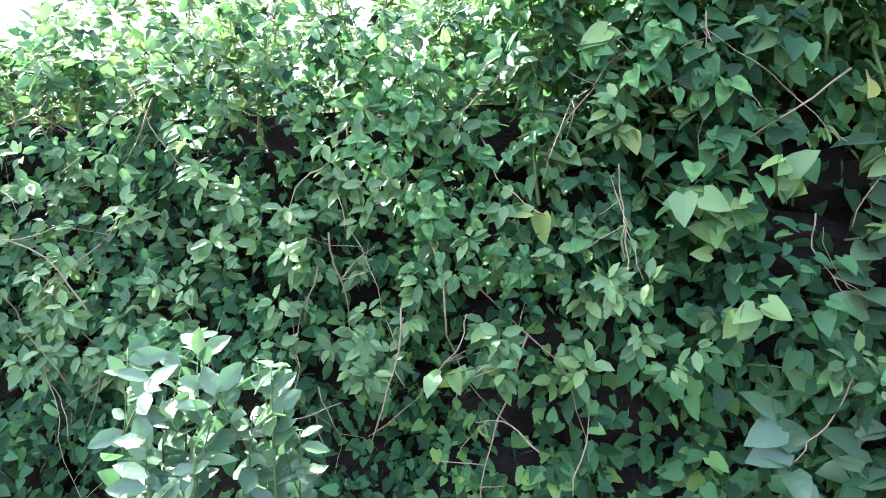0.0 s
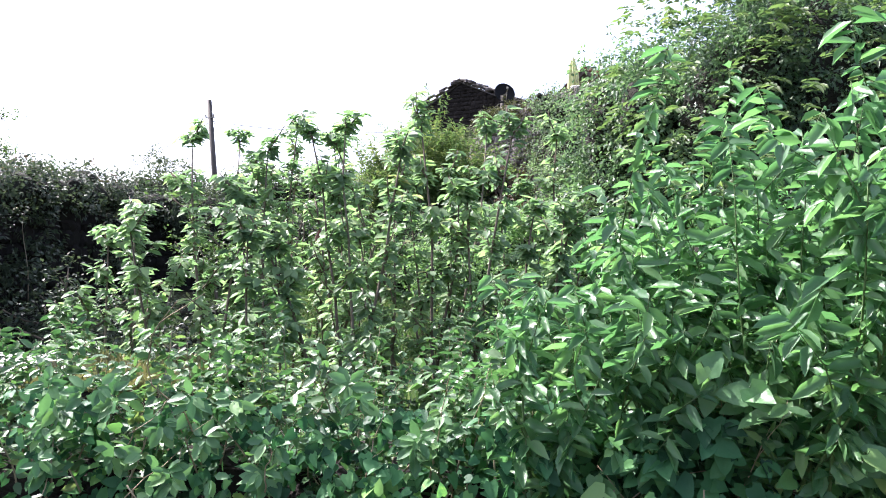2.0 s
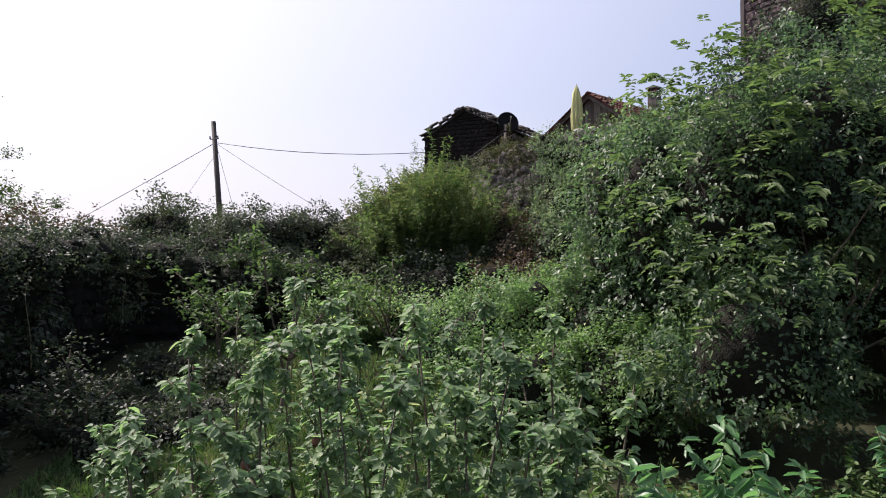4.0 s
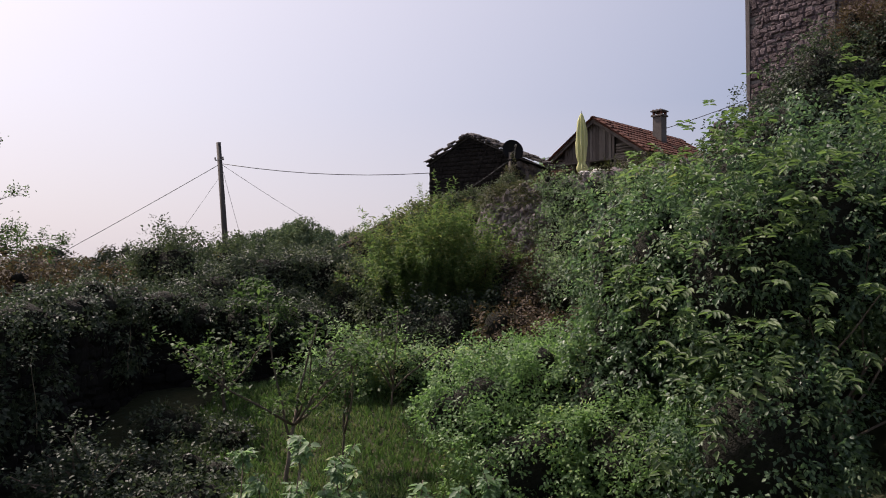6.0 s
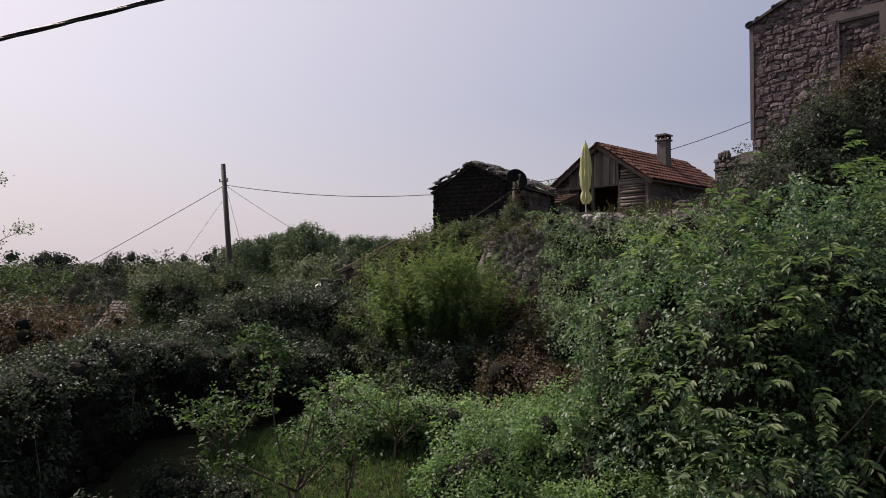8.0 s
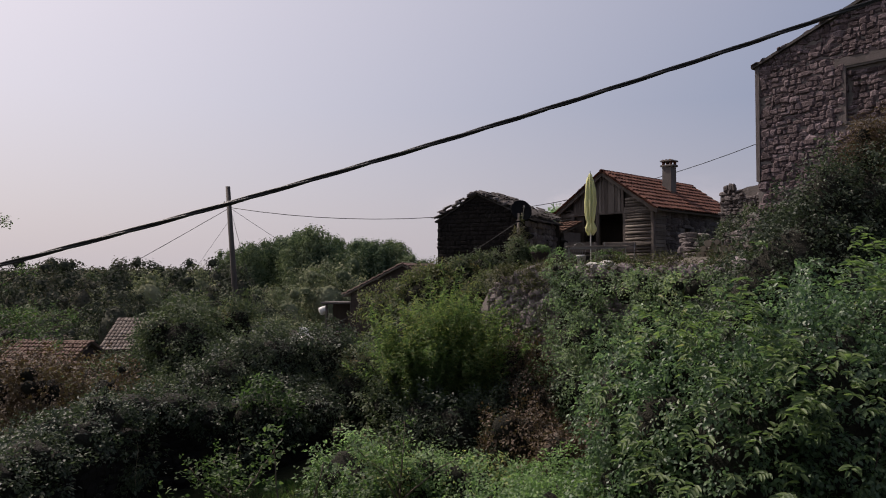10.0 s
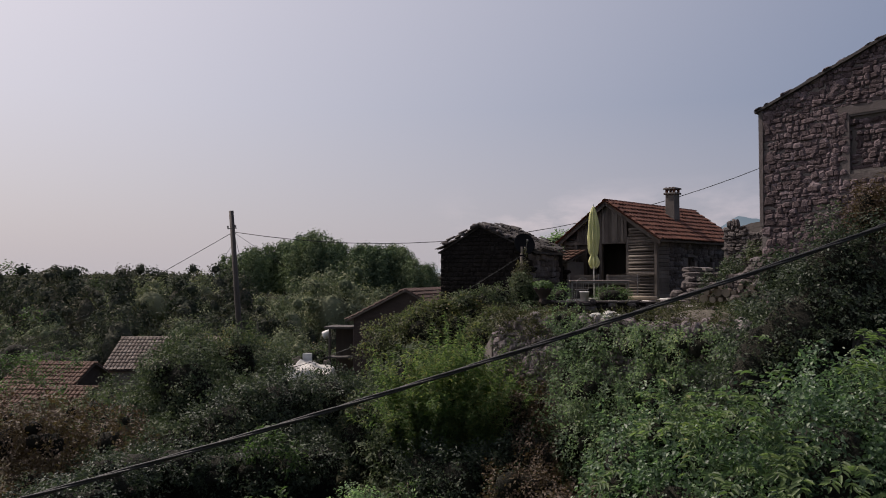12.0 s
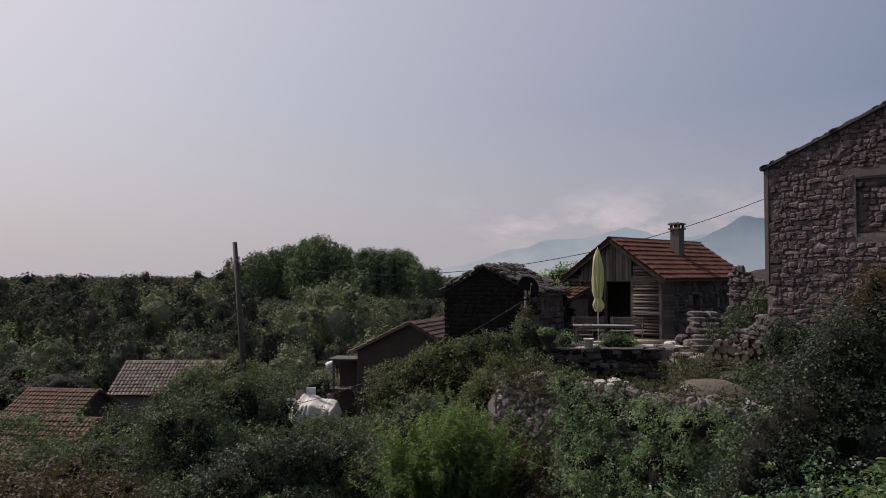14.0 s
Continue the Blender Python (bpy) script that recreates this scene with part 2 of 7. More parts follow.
TWIG = solid("twig", [(0.0, (0.14, 0.1, 0.06)), (0.5, (0.25, 0.2, 0.13)), (1.0, (0.38, 0.32, 0.22))], 12, 0.8, 0, 0.3, 0.4)
SHOOT = solid("green_shoot", [(0.0, (0.042, 0.084, 0.024)), (1.0, (0.096, 0.15, 0.048))], 10, 0.6, 0, 0.2, 0.3)
STONE = solid("rubble_stone", [(0.0, (0.03212, 0.02599, 0.02471)), (0.35, (0.06997, 0.05741, 0.05497)), (0.7, (0.1175, 0.1016, 0.09794)), (1.0, (0.227, 0.2028, 0.1985))], 3.0, 0.9, 0, 0.7, 0.55, (1, 1, 1), 0.04)
RUINSTONE = solid("weathered_ruin_stone", [(0.0, (0.0377, 0.02651, 0.02712)), (0.35, (0.0821, 0.05856, 0.06036)), (0.7, (0.1379, 0.1037, 0.1075)), (1.0, (0.2664, 0.2068, 0.2179))], 3.0, 0.9, 0, 0.7, 0.55, (1, 1, 1), 0.04)
WALLSTONE = solid("lichened_wall_stone", [(0.0, (0.06944, 0.05764, 0.0582)), (0.35, (0.1317, 0.108, 0.1103)), (0.7, (0.2077, 0.1761, 0.1785)), (1.0, (0.3247, 0.2885, 0.2835))], 3.0, 0.9, 0, 0.7, 0.5, (1, 1, 1), 0.04)
PALESTONE = solid("pale_limestone", [(0.0, (0.3, 0.28, 0.25)), (0.5, (0.48, 0.46, 0.42)), (1.0, (0.68, 0.66, 0.6))], 3.0, 0.85, 0, 0.5, 0.3)
MORTAR = solid("earth_mortar", [(0.0, (0.06985, 0.0605, 0.05407)), (1.0, (0.2101, 0.1843, 0.1711))], 2.0, 0.95, 0, 0.8, 0.2)
# stone taken down to near-black: the walls' shade is put into its colour
DARKSTONE = solid("shade_darkened_stone", [(0.0, (0.008505, 0.007443, 0.006911)), (0.6, (0.02126, 0.0181, 0.01595)), (1.0, (0.04784, 0.04151, 0.03721))], 2.5, 0.95, 0, 0.8, 0.2, spec=0.1)
PLANK = solid("weathered_plank", [(0.0, (0.043, 0.0339, 0.0277)), (0.5, (0.105, 0.0861, 0.0738)), (1.0, (0.197, 0.172, 0.148))], 5, 0.85, 0, 0.5, 0.5, (1, 1, 0.15))
LOGWOOD = solid("weathered_log", [(0.0, (0.0486, 0.0378, 0.0297)), (0.5, (0.108, 0.0893, 0.0756)), (1.0, (0.194, 0.167, 0.14))], 5, 0.85, 0, 0.5, 0.5, (0.15, 1, 1))
POST = solid("tarred_pole", [(0.0, (0.03, 0.025, 0.022)), (1.0, (0.1, 0.085, 0.075))], 5, 0.8, 0, 0.4, 0.1, (1, 1, 0.1))
ENDGRAIN = solid("cut_wood_end", [(0.0, (0.1683, 0.1262, 0.08415)), (1.0, (0.4029, 0.3366, 0.2525))], 9, 0.85, 0, 0.3, 0.4)
REDTILE = solid("red_clay_tile", [(0.0, (0.03766, 0.01251, 0.008163)), (0.45, (0.09265, 0.03033, 0.01818)), (0.8, (0.1334, 0.05346, 0.03177)), (1.0, (0.1454, 0.0963, 0.07254))], 2.5, 0.8, 0, 0.4, 0.45)
ORANGETILE = solid("orange_clay_tile", [(0.0, (0.0382, 0.0169, 0.0103)), (0.45, (0.0802, 0.0379, 0.0233)), (0.8, (0.111, 0.0587, 0.0388)), (1.0, (0.118, 0.0884, 0.0721))], 2.5, 0.8, 0, 0.4, 0.45)
BROWNTILE = solid("sooty_clay_tile", [(0.0, (0.03, 0.02, 0.016)), (0.5, (0.07, 0.042, 0.034)), (1.0, (0.13, 0.09, 0.075))], 2.5, 0.85, 0, 0.4, 0.45)
CHIMNEY = solid("smoked_render", [(0.0, (0.06, 0.052, 0.048)), (0.5, (0.12, 0.105, 0.095)), (1.0, (0.2, 0.175, 0.155))], 1.6, 0.9, 0, 0.5, 0.0)
GREYTILE = solid("lichened_tile", [(0.0, (0.0595, 0.0447, 0.0357)), (0.5, (0.143, 0.113, 0.0952)), (1.0, (0.25, 0.22, 0.19))], 2.5, 0.9, 0, 0.5, 0.5)
SLATE = solid("stone_slab", [(0.0, (0.0231, 0.0192, 0.0174)), (0.5, (0.0539, 0.0462, 0.0423)), (1.0, (0.115, 0.104, 0.0966))], 3, 0.9, 0, 0.6, 0.5)
PLASTER = solid("old_render", [(0.0, (0.128, 0.104, 0.088)), (0.5, (0.216, 0.184, 0.16)), (1.0, (0.336, 0.304, 0.264))], 1.2, 0.9, 0, 0.4, 0.0)
CONCRETE = solid("concrete", [(0.0, (0.22, 0.21, 0.19)), (1.0, (0.45, 0.43, 0.4))], 2.5, 0.9, 0, 0.3, 0.0)
STEEL = solid("dull_steel", [(0.0, (0.12, 0.11, 0.1)), (1.0, (0.3, 0.29, 0.28))], 8, 0.5, 0.8, 0.1, 0.1)
DISHGREY = solid("dark_dish_paint", [(0.0, (0.00525, 0.00525, 0.0056)), (1.0, (0.014, 0.014, 0.0149))], 6, 0.8, 0.0, 0.1, 0.0, spec=0.05)
RUBBER = solid("cable_sheath", [(0.0, (0.012, 0.012, 0.012)), (1.0, (0.035, 0.034, 0.033))], 20, 0.55, 0, 0.2, 0.1)
WHITEPAINT = solid("worn_white_paint", [(0.0, (0.4, 0.39, 0.36)), (0.5, (0.66, 0.65, 0.62)), (1.0, (0.8, 0.79, 0.76))], 5, 0.6, 0, 0.1, 0.1)
TARP = solid("dusty_plastic_sheet", [(0.0, (0.279, 0.261, 0.232)), (0.5, (0.465, 0.447, 0.41)), (1.0, (0.651, 0.633, 0.596))], 3, 0.55, 0, 0.3, 0.1)
PEAR = solid("ripe_pear", [(0.0, (0.06, 0.025, 0.016)), (0.5, (0.13, 0.05, 0.03)), (1.0, (0.2, 0.11, 0.05))], 14, 0.45, 0, 0.1, 0.3)
CANVAS = leafy("lime_canvas", [(0.0, (0.5, 0.5, 0.23)), (1.0, (0.62, 0.61, 0.333))], 0.85, 0.15, 2.0, 0.2)
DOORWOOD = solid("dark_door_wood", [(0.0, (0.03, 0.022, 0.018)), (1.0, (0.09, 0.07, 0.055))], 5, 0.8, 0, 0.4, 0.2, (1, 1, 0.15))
BRICKY = solid("soot_brown_masonry", [(0.0, (0.025, 0.018, 0.015)), (0.6, (0.06, 0.045, 0.038)), (1.0, (0.12, 0.095, 0.08))], 1.5, 0.95, 0, 0.7, 0.0, (1, 1, 3))
# near-black fill colour that paints the shade between a bush's leaves
DEEP = solid("inner_shade_filler", [(0.0, (0.008, 0.008, 0.005)), (0.6, (0.02, 0.019, 0.012)), (1.0, (0.04, 0.036, 0.024))], 6, 0.95, 0, 1.0, 0.0, (1, 1, 1), 0.06)
GRAVEL = solid("gravelly_earth", [(0.0, (0.0455, 0.039, 0.02925)), (0.5, (0.0975, 0.0845, 0.065)), (1.0, (0.195, 0.1755, 0.143))], 3, 0.95, 0, 1.0, 0.0, (1, 1, 1), 0.05)
DRYWEED = leafy("dry_weed", [(0.0, (0.03, 0.036, 0.012)), (0.6, (0.066, 0.066, 0.027)), (1.0, (0.12, 0.102, 0.048))], 0.7, 0.25)
SURROUND = solid("dark_dressed_stone", [(0.0, (0.063, 0.05208, 0.04771)), (0.5, (0.108, 0.09072, 0.0852)), (1.0, (0.18, 0.1512, 0.1448))], 3, 0.9, 0, 0.5, 0.1)


# ---- mesh tools ----
def mesh_object(name, verts, faces, mat, parent=None, label="", smooth=False):
    me = bpy.data.meshes.new(name)
    me.from_pydata([tuple(v) for v in verts], [], [tuple(f) for f in faces])
    me.materials.append(mat)
    if smooth:
        me.polygons.foreach_set("use_smooth", [True] * len(me.polygons))
    me.update()
    ob = new(name, me)
    if parent is not None:
        ob.parent = parent
    return tagged(ob, label)


def part(name, bm, mat, parent, label="", smooth=False):
    """A bmesh as one mesh object under a thing."""
    me = bpy.data.meshes.new(name)
    bm.normal_update()
    bm.to_mesh(me)
    bm.free()
    me.materials.append(mat)
    if smooth:
        me.polygons.foreach_set("use_smooth", [True] * len(me.polygons))
    ob = new(name, me)
    if parent is not None:
        ob.parent = parent
    return tagged(ob, label)


def shared(name, me, parent, m):
    """A piece that shares its mesh with the others of its kind."""
    ob = new(name, me)
    ob.parent = parent
    ob.matrix_basis = m
    return ob


def box(bm, lo, hi, bevel=0.0, wobble=0.0):
    """A bevelled block between two corners, added to bm."""
    lo, hi = Vector(lo), Vector(hi)
    r = bmesh.ops.create_cube(bm, size=1.0)
    vs = r["verts"]
    for v in vs:
        v.co = Vector((lo[i] + (v.co[i] + 0.5) * (hi[i] - lo[i]) for i in range(3)))
        if wobble:
            v.co += Vector((random.uniform(-wobble, wobble) for _ in range(3)))
    if bevel:
        es = list({e for v in vs for e in v.link_edges})
        bmesh.ops.bevel(bm, geom=es, offset=bevel, segments=1, affect="EDGES")
    return bm


def one_box(lo, hi, bevel=0.01, wobble=0.0):
    return box(bmesh.new(), lo, hi, bevel, wobble)


class Geo:
    """Joined geometry kept in plain lists."""

    def __init__(self):
        self.v, self.f = [], []

    def tube(self, pts, radii, sides=6, cap=True):
        pts = [Vector(p) for p in pts]
        start = len(self.v)
        for i, p in enumerate(pts):
            d = (pts[min(i + 1, len(pts) - 1)] - pts[max(i - 1, 0)])
            d = d.normalized() if d.length > 1e-9 else Vector((0, 0, 1))
            a = d.cross(Vector((0.31, 0.9, 0.2) if abs(d.z) > 0.7 else (0, 0, 1))).normalized()
            b = d.cross(a)
            r = radii[i] if isinstance(radii, (list, tuple)) else radii
            for k in range(sides):
                w = 2 * math.pi * k / sides
                self.v.append(p + (a * math.cos(w) + b * math.sin(w)) * r)
        for i in range(len(pts) - 1):
            for k in range(sides):
                q = start + i * sides
                self.f.append((q + k, q + (k + 1) % sides, q + sides + (k + 1) % sides, q + sides + k))
        if cap:
            self.f.append(tuple(start + k for k in reversed(range(sides))))
            self.f.append(tuple(start + (len(pts) - 1) * sides + k for k in range(sides)))

    def add(self, verts, faces, m=None):
        start = len(self.v)
        self.v += [m @ Vector(v) for v in verts] if m is not None else [Vector(v) for v in verts]
        self.f += [tuple(start + i for i in f) for f in faces]

    def object(self, name, mat, parent=None, label="", smooth=False):
        return mesh_object(name, self.v, self.f, mat, parent, label, smooth)


# leaf outlines: along, across, out of the plane; length 1
KITE = (np.array([(0, 0, 0), (0.45, 0.3, 0.08), (1, 0, -0.06), (0.45, -0.3, 0.08)]), [(0, 2, 1), (0, 3, 2)])
LEAF = (np.array([(0, 0, 0), (0.28, 0.24, 0.07), (0.68, 0.22, 0.05), (1, 0, -0.08), (0.68, -0.22, 0.05), (0.28, -0.24, 0.07)]), [(0, 2, 1), (0, 3, 2), (0, 4, 3), (0, 5, 4)])
LONG = (np.array([(0, 0, 0), (0.4, 0.13, 0.05), (1, 0, -0.12), (0.4, -0.13, 0.05)]), [(0, 2, 1), (0, 3, 2)])
OVAL = (np.array([(0, 0, 0), (0.22, 0.2, 0.05), (0.55, 0.26, 0.05), (0.85, 0.13, 0.0), (1, 0, -0.07), (0.85, -0.13, 0.0), (0.55, -0.26, 0.05), (0.22, -0.2, 0.05), (0.5, 0, -0.02)]),
        [(0, 8, 1), (1, 8, 2), (2, 8, 3), (3, 8, 4), (4, 8, 5), (5, 8, 6), (6, 8, 7), (7, 8, 0)])
HEART = (np.array([(0, 0, 0), (-0.14, 0.24, 0.03), (0.1, 0.42, 0.07), (0.4, 0.36, 0.06), (0.72, 0.22, 0.02), (1, 0, -0.12), (0.72, -0.22, 0.02), (0.4, -0.34, 0.06), (0.1, -0.42, 0.07), (-0.14, -0.24, 0.03), (0.4, 0, -0.03)]),
         [(0, 10, 1), (1, 10, 2), (2, 10, 3), (3, 10, 4), (4, 10, 5), (5, 10, 6), (6, 10, 7), (7, 10, 8), (8, 10, 9), (9, 10, 0)])
SHIELD = (np.array([(0, 0, 0), (-0.12, 0.26, 0.04), (0.25, 0.4, 0.07), (0.7, 0.24, 0.02), (1, 0, -0.1), (0.7, -0.24, 0.02), (0.25, -0.4, 0.07), (-0.12, -0.26, 0.04)]), [(0, 2, 1), (0, 3, 2), (0, 4, 3), (0, 5, 4), (0, 6, 5), (0, 7, 6)])
LANCET = (LEAF[0] * np.array([1, 0.68, 1.6]), LEAF[1])
BLADE = (np.array([(0, 0.03, 0), (0, -0.03, 0), (0.6, 0.02, 0.05), (1, 0, 0.2), (0.6, -0.02, 0.05)]), [(0, 1, 4), (0, 4, 2), (2, 4, 3)])


def unit(a):
    return a / np.maximum(np.linalg.norm(a, axis=1, keepdims=True), 1e-9)


def leaves(name, pos, nrm, tip, size, outline, mat, parent=None, label=""):
    """Joined leaves: a base, a normal, a tip direction and a length each."""
    tv, tf = outline
    tf = np.array(tf)
    n = unit(np.asarray(nrm, float))
    t = np.asarray(tip, float)
    t = unit(t - n * np.sum(t * n, axis=1, keepdims=True))
    b = np.cross(n, t)
    size = np.asarray(size, float)[:, None, None]
    v = np.asarray(pos, float)[:, None, :] + size * (tv[None, :, 0:1] * t[:, None, :] + tv[None, :, 1:2] * b[:, None, :] + tv[None, :, 2:3] * n[:, None, :])
    count, per = len(v), len(tv)
    f = (tf[None] + (np.arange(count) * per)[:, None, None]).reshape(-1)
    me = bpy.data.meshes.new(name)
    me.vertices.add(count * per)
    me.vertices.foreach_set("co", v.reshape(-1))
    me.loops.add(len(f))
    me.loops.foreach_set("vertex_index", f)
    me.polygons.add(len(f) // 3)
    me.polygons.foreach_set("loop_start", np.arange(0, len(f), 3))
    if per > 7:  # broad leaves curve smoothly
        me.polygons.foreach_set("use_smooth", np.ones(len(f) // 3, dtype=bool))
    me.update(calc_edges=True)
    me.materials.append(mat)
    ob = new(name, me)
    if parent is not None:
        ob.parent = parent
    return tagged(ob, label, kind="stuff")


rng = np.random.default_rng(5)


def shell(blobs, n, depth=0.3, low=-0.35, lumps=0.16):
    """Points in the outer shell of a union of ellipsoids, with their outward directions."""
    bl = np.array(blobs, float)
    area = (bl[:, 3] * bl[:, 4] + bl[:, 4] * bl[:, 5] + bl[:, 3] * bl[:, 5])
    pos, out, have = [], [], 0
    while have < n:
        m = int(n * 1.3) + 50
        k = rng.choice(len(bl), m, p=area / area.sum())
        d = unit(rng.normal(size=(m, 3)))
        wave = 1 + lumps * (np.sin(d[:, 0] * 7 + k) * np.sin(d[:, 1] * 6 + 2 * k) + 0.7 * np.sin(d[:, 2] * 9 + 3 * k + d[:, 0] * 5))
        r = wave * (1 - depth * rng.random(m) ** 1.6)
        p = bl[k, :3] + d * bl[k, 3:] * r[:, None]
        inside = np.zeros(m, bool)
        for j in range(len(bl)):
            q = np.sum(((p - bl[j, :3]) / bl[j, 3:]) ** 2, axis=1)
            inside |= (q < (1 - depth) ** 2 * 0.8) & (k != j)
        keep = ~inside & (d[:, 2] > low - 0.25 * rng.random(m))
        pos.append(p[keep])
        out.append(unit(d[keep] / bl[k[keep], 3:]))
        have += keep.sum()
    return np.concatenate(pos)[:n], np.concatenate(out)[:n]


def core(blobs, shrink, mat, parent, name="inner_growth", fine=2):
    """The dense heart of a bush: lumpy masses well inside its leaves, near-black in DEEP to paint inner shade."""
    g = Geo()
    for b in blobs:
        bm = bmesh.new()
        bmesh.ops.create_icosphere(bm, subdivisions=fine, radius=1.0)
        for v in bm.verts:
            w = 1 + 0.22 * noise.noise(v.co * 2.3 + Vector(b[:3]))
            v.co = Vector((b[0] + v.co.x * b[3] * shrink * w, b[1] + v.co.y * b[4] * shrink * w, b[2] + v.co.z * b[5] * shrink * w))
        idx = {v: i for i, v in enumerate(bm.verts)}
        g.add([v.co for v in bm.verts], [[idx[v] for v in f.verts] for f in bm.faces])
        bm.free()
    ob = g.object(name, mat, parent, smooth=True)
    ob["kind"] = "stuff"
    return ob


def drift(p, f):
    """Smooth waves through space, about -1.5 to 1.5."""
    x, y, z = p[:, 0] * f, p[:, 1] * f, p[:, 2] * f
    return np.sin(x + 0.6 * y + 1.7) * np.sin(0.9 * y - 1.3 * z + 0.4) + np.sin(1.5 * z + 0.4 * x + 2.2) * np.sin(1.4 * x - 0.7 * y + 5.1) + 0.5 * np.sin(3.1 * x + 2.3 * z) * np.sin(2.7 * y + 2.9 * z + 1)


def sprays(name, label, blobs, n, long, mat, category, low=-0.6, droop=0.75):
    """Compound leaves on the outside of a crown: drooping stalks with pairs of narrow leaflets."""
    thing = tagged(new(name), label, category)
    hub, out = shell(blobs, int(n * 1.7), 0.22, low)
    full = drift(hub, 2.1) > -0.1
    hub, out = hub[full][:n], out[full][:n]
    P, N, T, S = [], [], [], []
    for p, o in zip(hub, out):
        way = unit((o * 0.8 + rng.normal(size=3) * 0.45 + np.array([0, -0.25, 0.15]))[None])[0]
        side = unit(np.cross(way, [0, 0, 1.0])[None])[0]
        size = long * random.uniform(0.7, 1.25)
        for k in range(5):
            u = 0.25 + 0.75 * k / 4
            q = p + way * size * u + np.array([0, 0, -droop * size * u * u * 0.5])
            for hand in ((1, -1) if k < 4 else (0,)):
                P.append(q)
                T.append(side * hand * 0.9 + way * (0.55 if hand else 1.0) + np.array([0, 0, -droop * (0.35 + 0.5 * u)]))
                N.append(np.array([0, -0.2, 0.9]) + o * 0.2 + rng.normal(size=3) * 0.25)
                S.append(size * random.uniform(0.34, 0.5))
    leaves("foliage", np.array(P), np.array(N), np.array(T), np.array(S), LANCET, mat, thing)
    return thing


def bush(name, label, blobs, n, size, outline, mat, category="bush", depth=0.32, droop=0.4, low=-0.5, heart=0.72, group="", sprig=1.7):
    """A bush or a climber's mass: dense heart and many separate leaves."""
    thing = tagged(new(name), label, category, group)
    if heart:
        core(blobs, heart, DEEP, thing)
    else:
        for b in blobs[:7]:  # woody stems of a thin climber or weed
            g = Geo()
            g.tube(wander((b[0], b[1], b[2] - b[5] * 0.9), (random.gauss(0, 0.25), random.gauss(0, 0.1), 1), b[5] * 1.7, 6, 0.12), [0.011 - 0.0013 * q for q in range(7)], 5)
            g.object("stem", TWIG, thing, smooth=True)
    # sprigs: a few leaves round each twig end, with dark gaps between the sprigs
    each = 11
    hub, hout = shell(blobs, int(n / each * 1.6) + 2, depth, low)
    full = (drift(hub, 2.6 / max(size * 12, 0.55)) > -0.5) | (rng.random(len(hub)) < 0.25)  # hollows between the leafy clumps
    hub, hout = hub[full][:n // each + 1], hout[full][:n // each + 1]
    n = min(n, len(hub) * each)
    pos, out = np.repeat(hub, each, 0)[:n], np.repeat(hout, each, 0)[:n]
    big = np.repeat(rng.uniform(0.7, 1.35, len(hub)), each)[:n]
    lean = np.repeat(rng.normal(size=(len(hub), 3)) * 0.5, each, 0)[:n]
    loose = unit(rng.normal(size=(n, 3)))
    pos = pos + (loose * rng.uniform(0.2, 1.0, n)[:, None] + out * 0.35 + np.array([0, 0, -0.3 * max(droop, 0)])) * (size * sprig * big)[:, None]
    nrm = out * 0.45 + np.array([0, 0, 0.6]) + lean + rng.normal(size=(n, 3)) * 0.42
    tip = loose * 0.9 + out * 0.5 + np.array([0, 0, -droop])
    leaves("foliage", pos, nrm, tip, size * rng.uniform(0.6, 1.3, n), outline, mat, thing)
    return thing


def wander(start, way, length, steps, bend, rise=0.0):
    """A crooked line of points."""
    p, d, pts = Vector(start), Vector(way).normalized(), [Vector(start)]
    for _ in range(steps):
        d = (d + Vector((random.gauss(0, bend), random.gauss(0, bend), random.gauss(0, bend * 0.6) + rise))).normalized()
        p = p + d * (length / steps)
        pts.append(p.copy())
    return pts


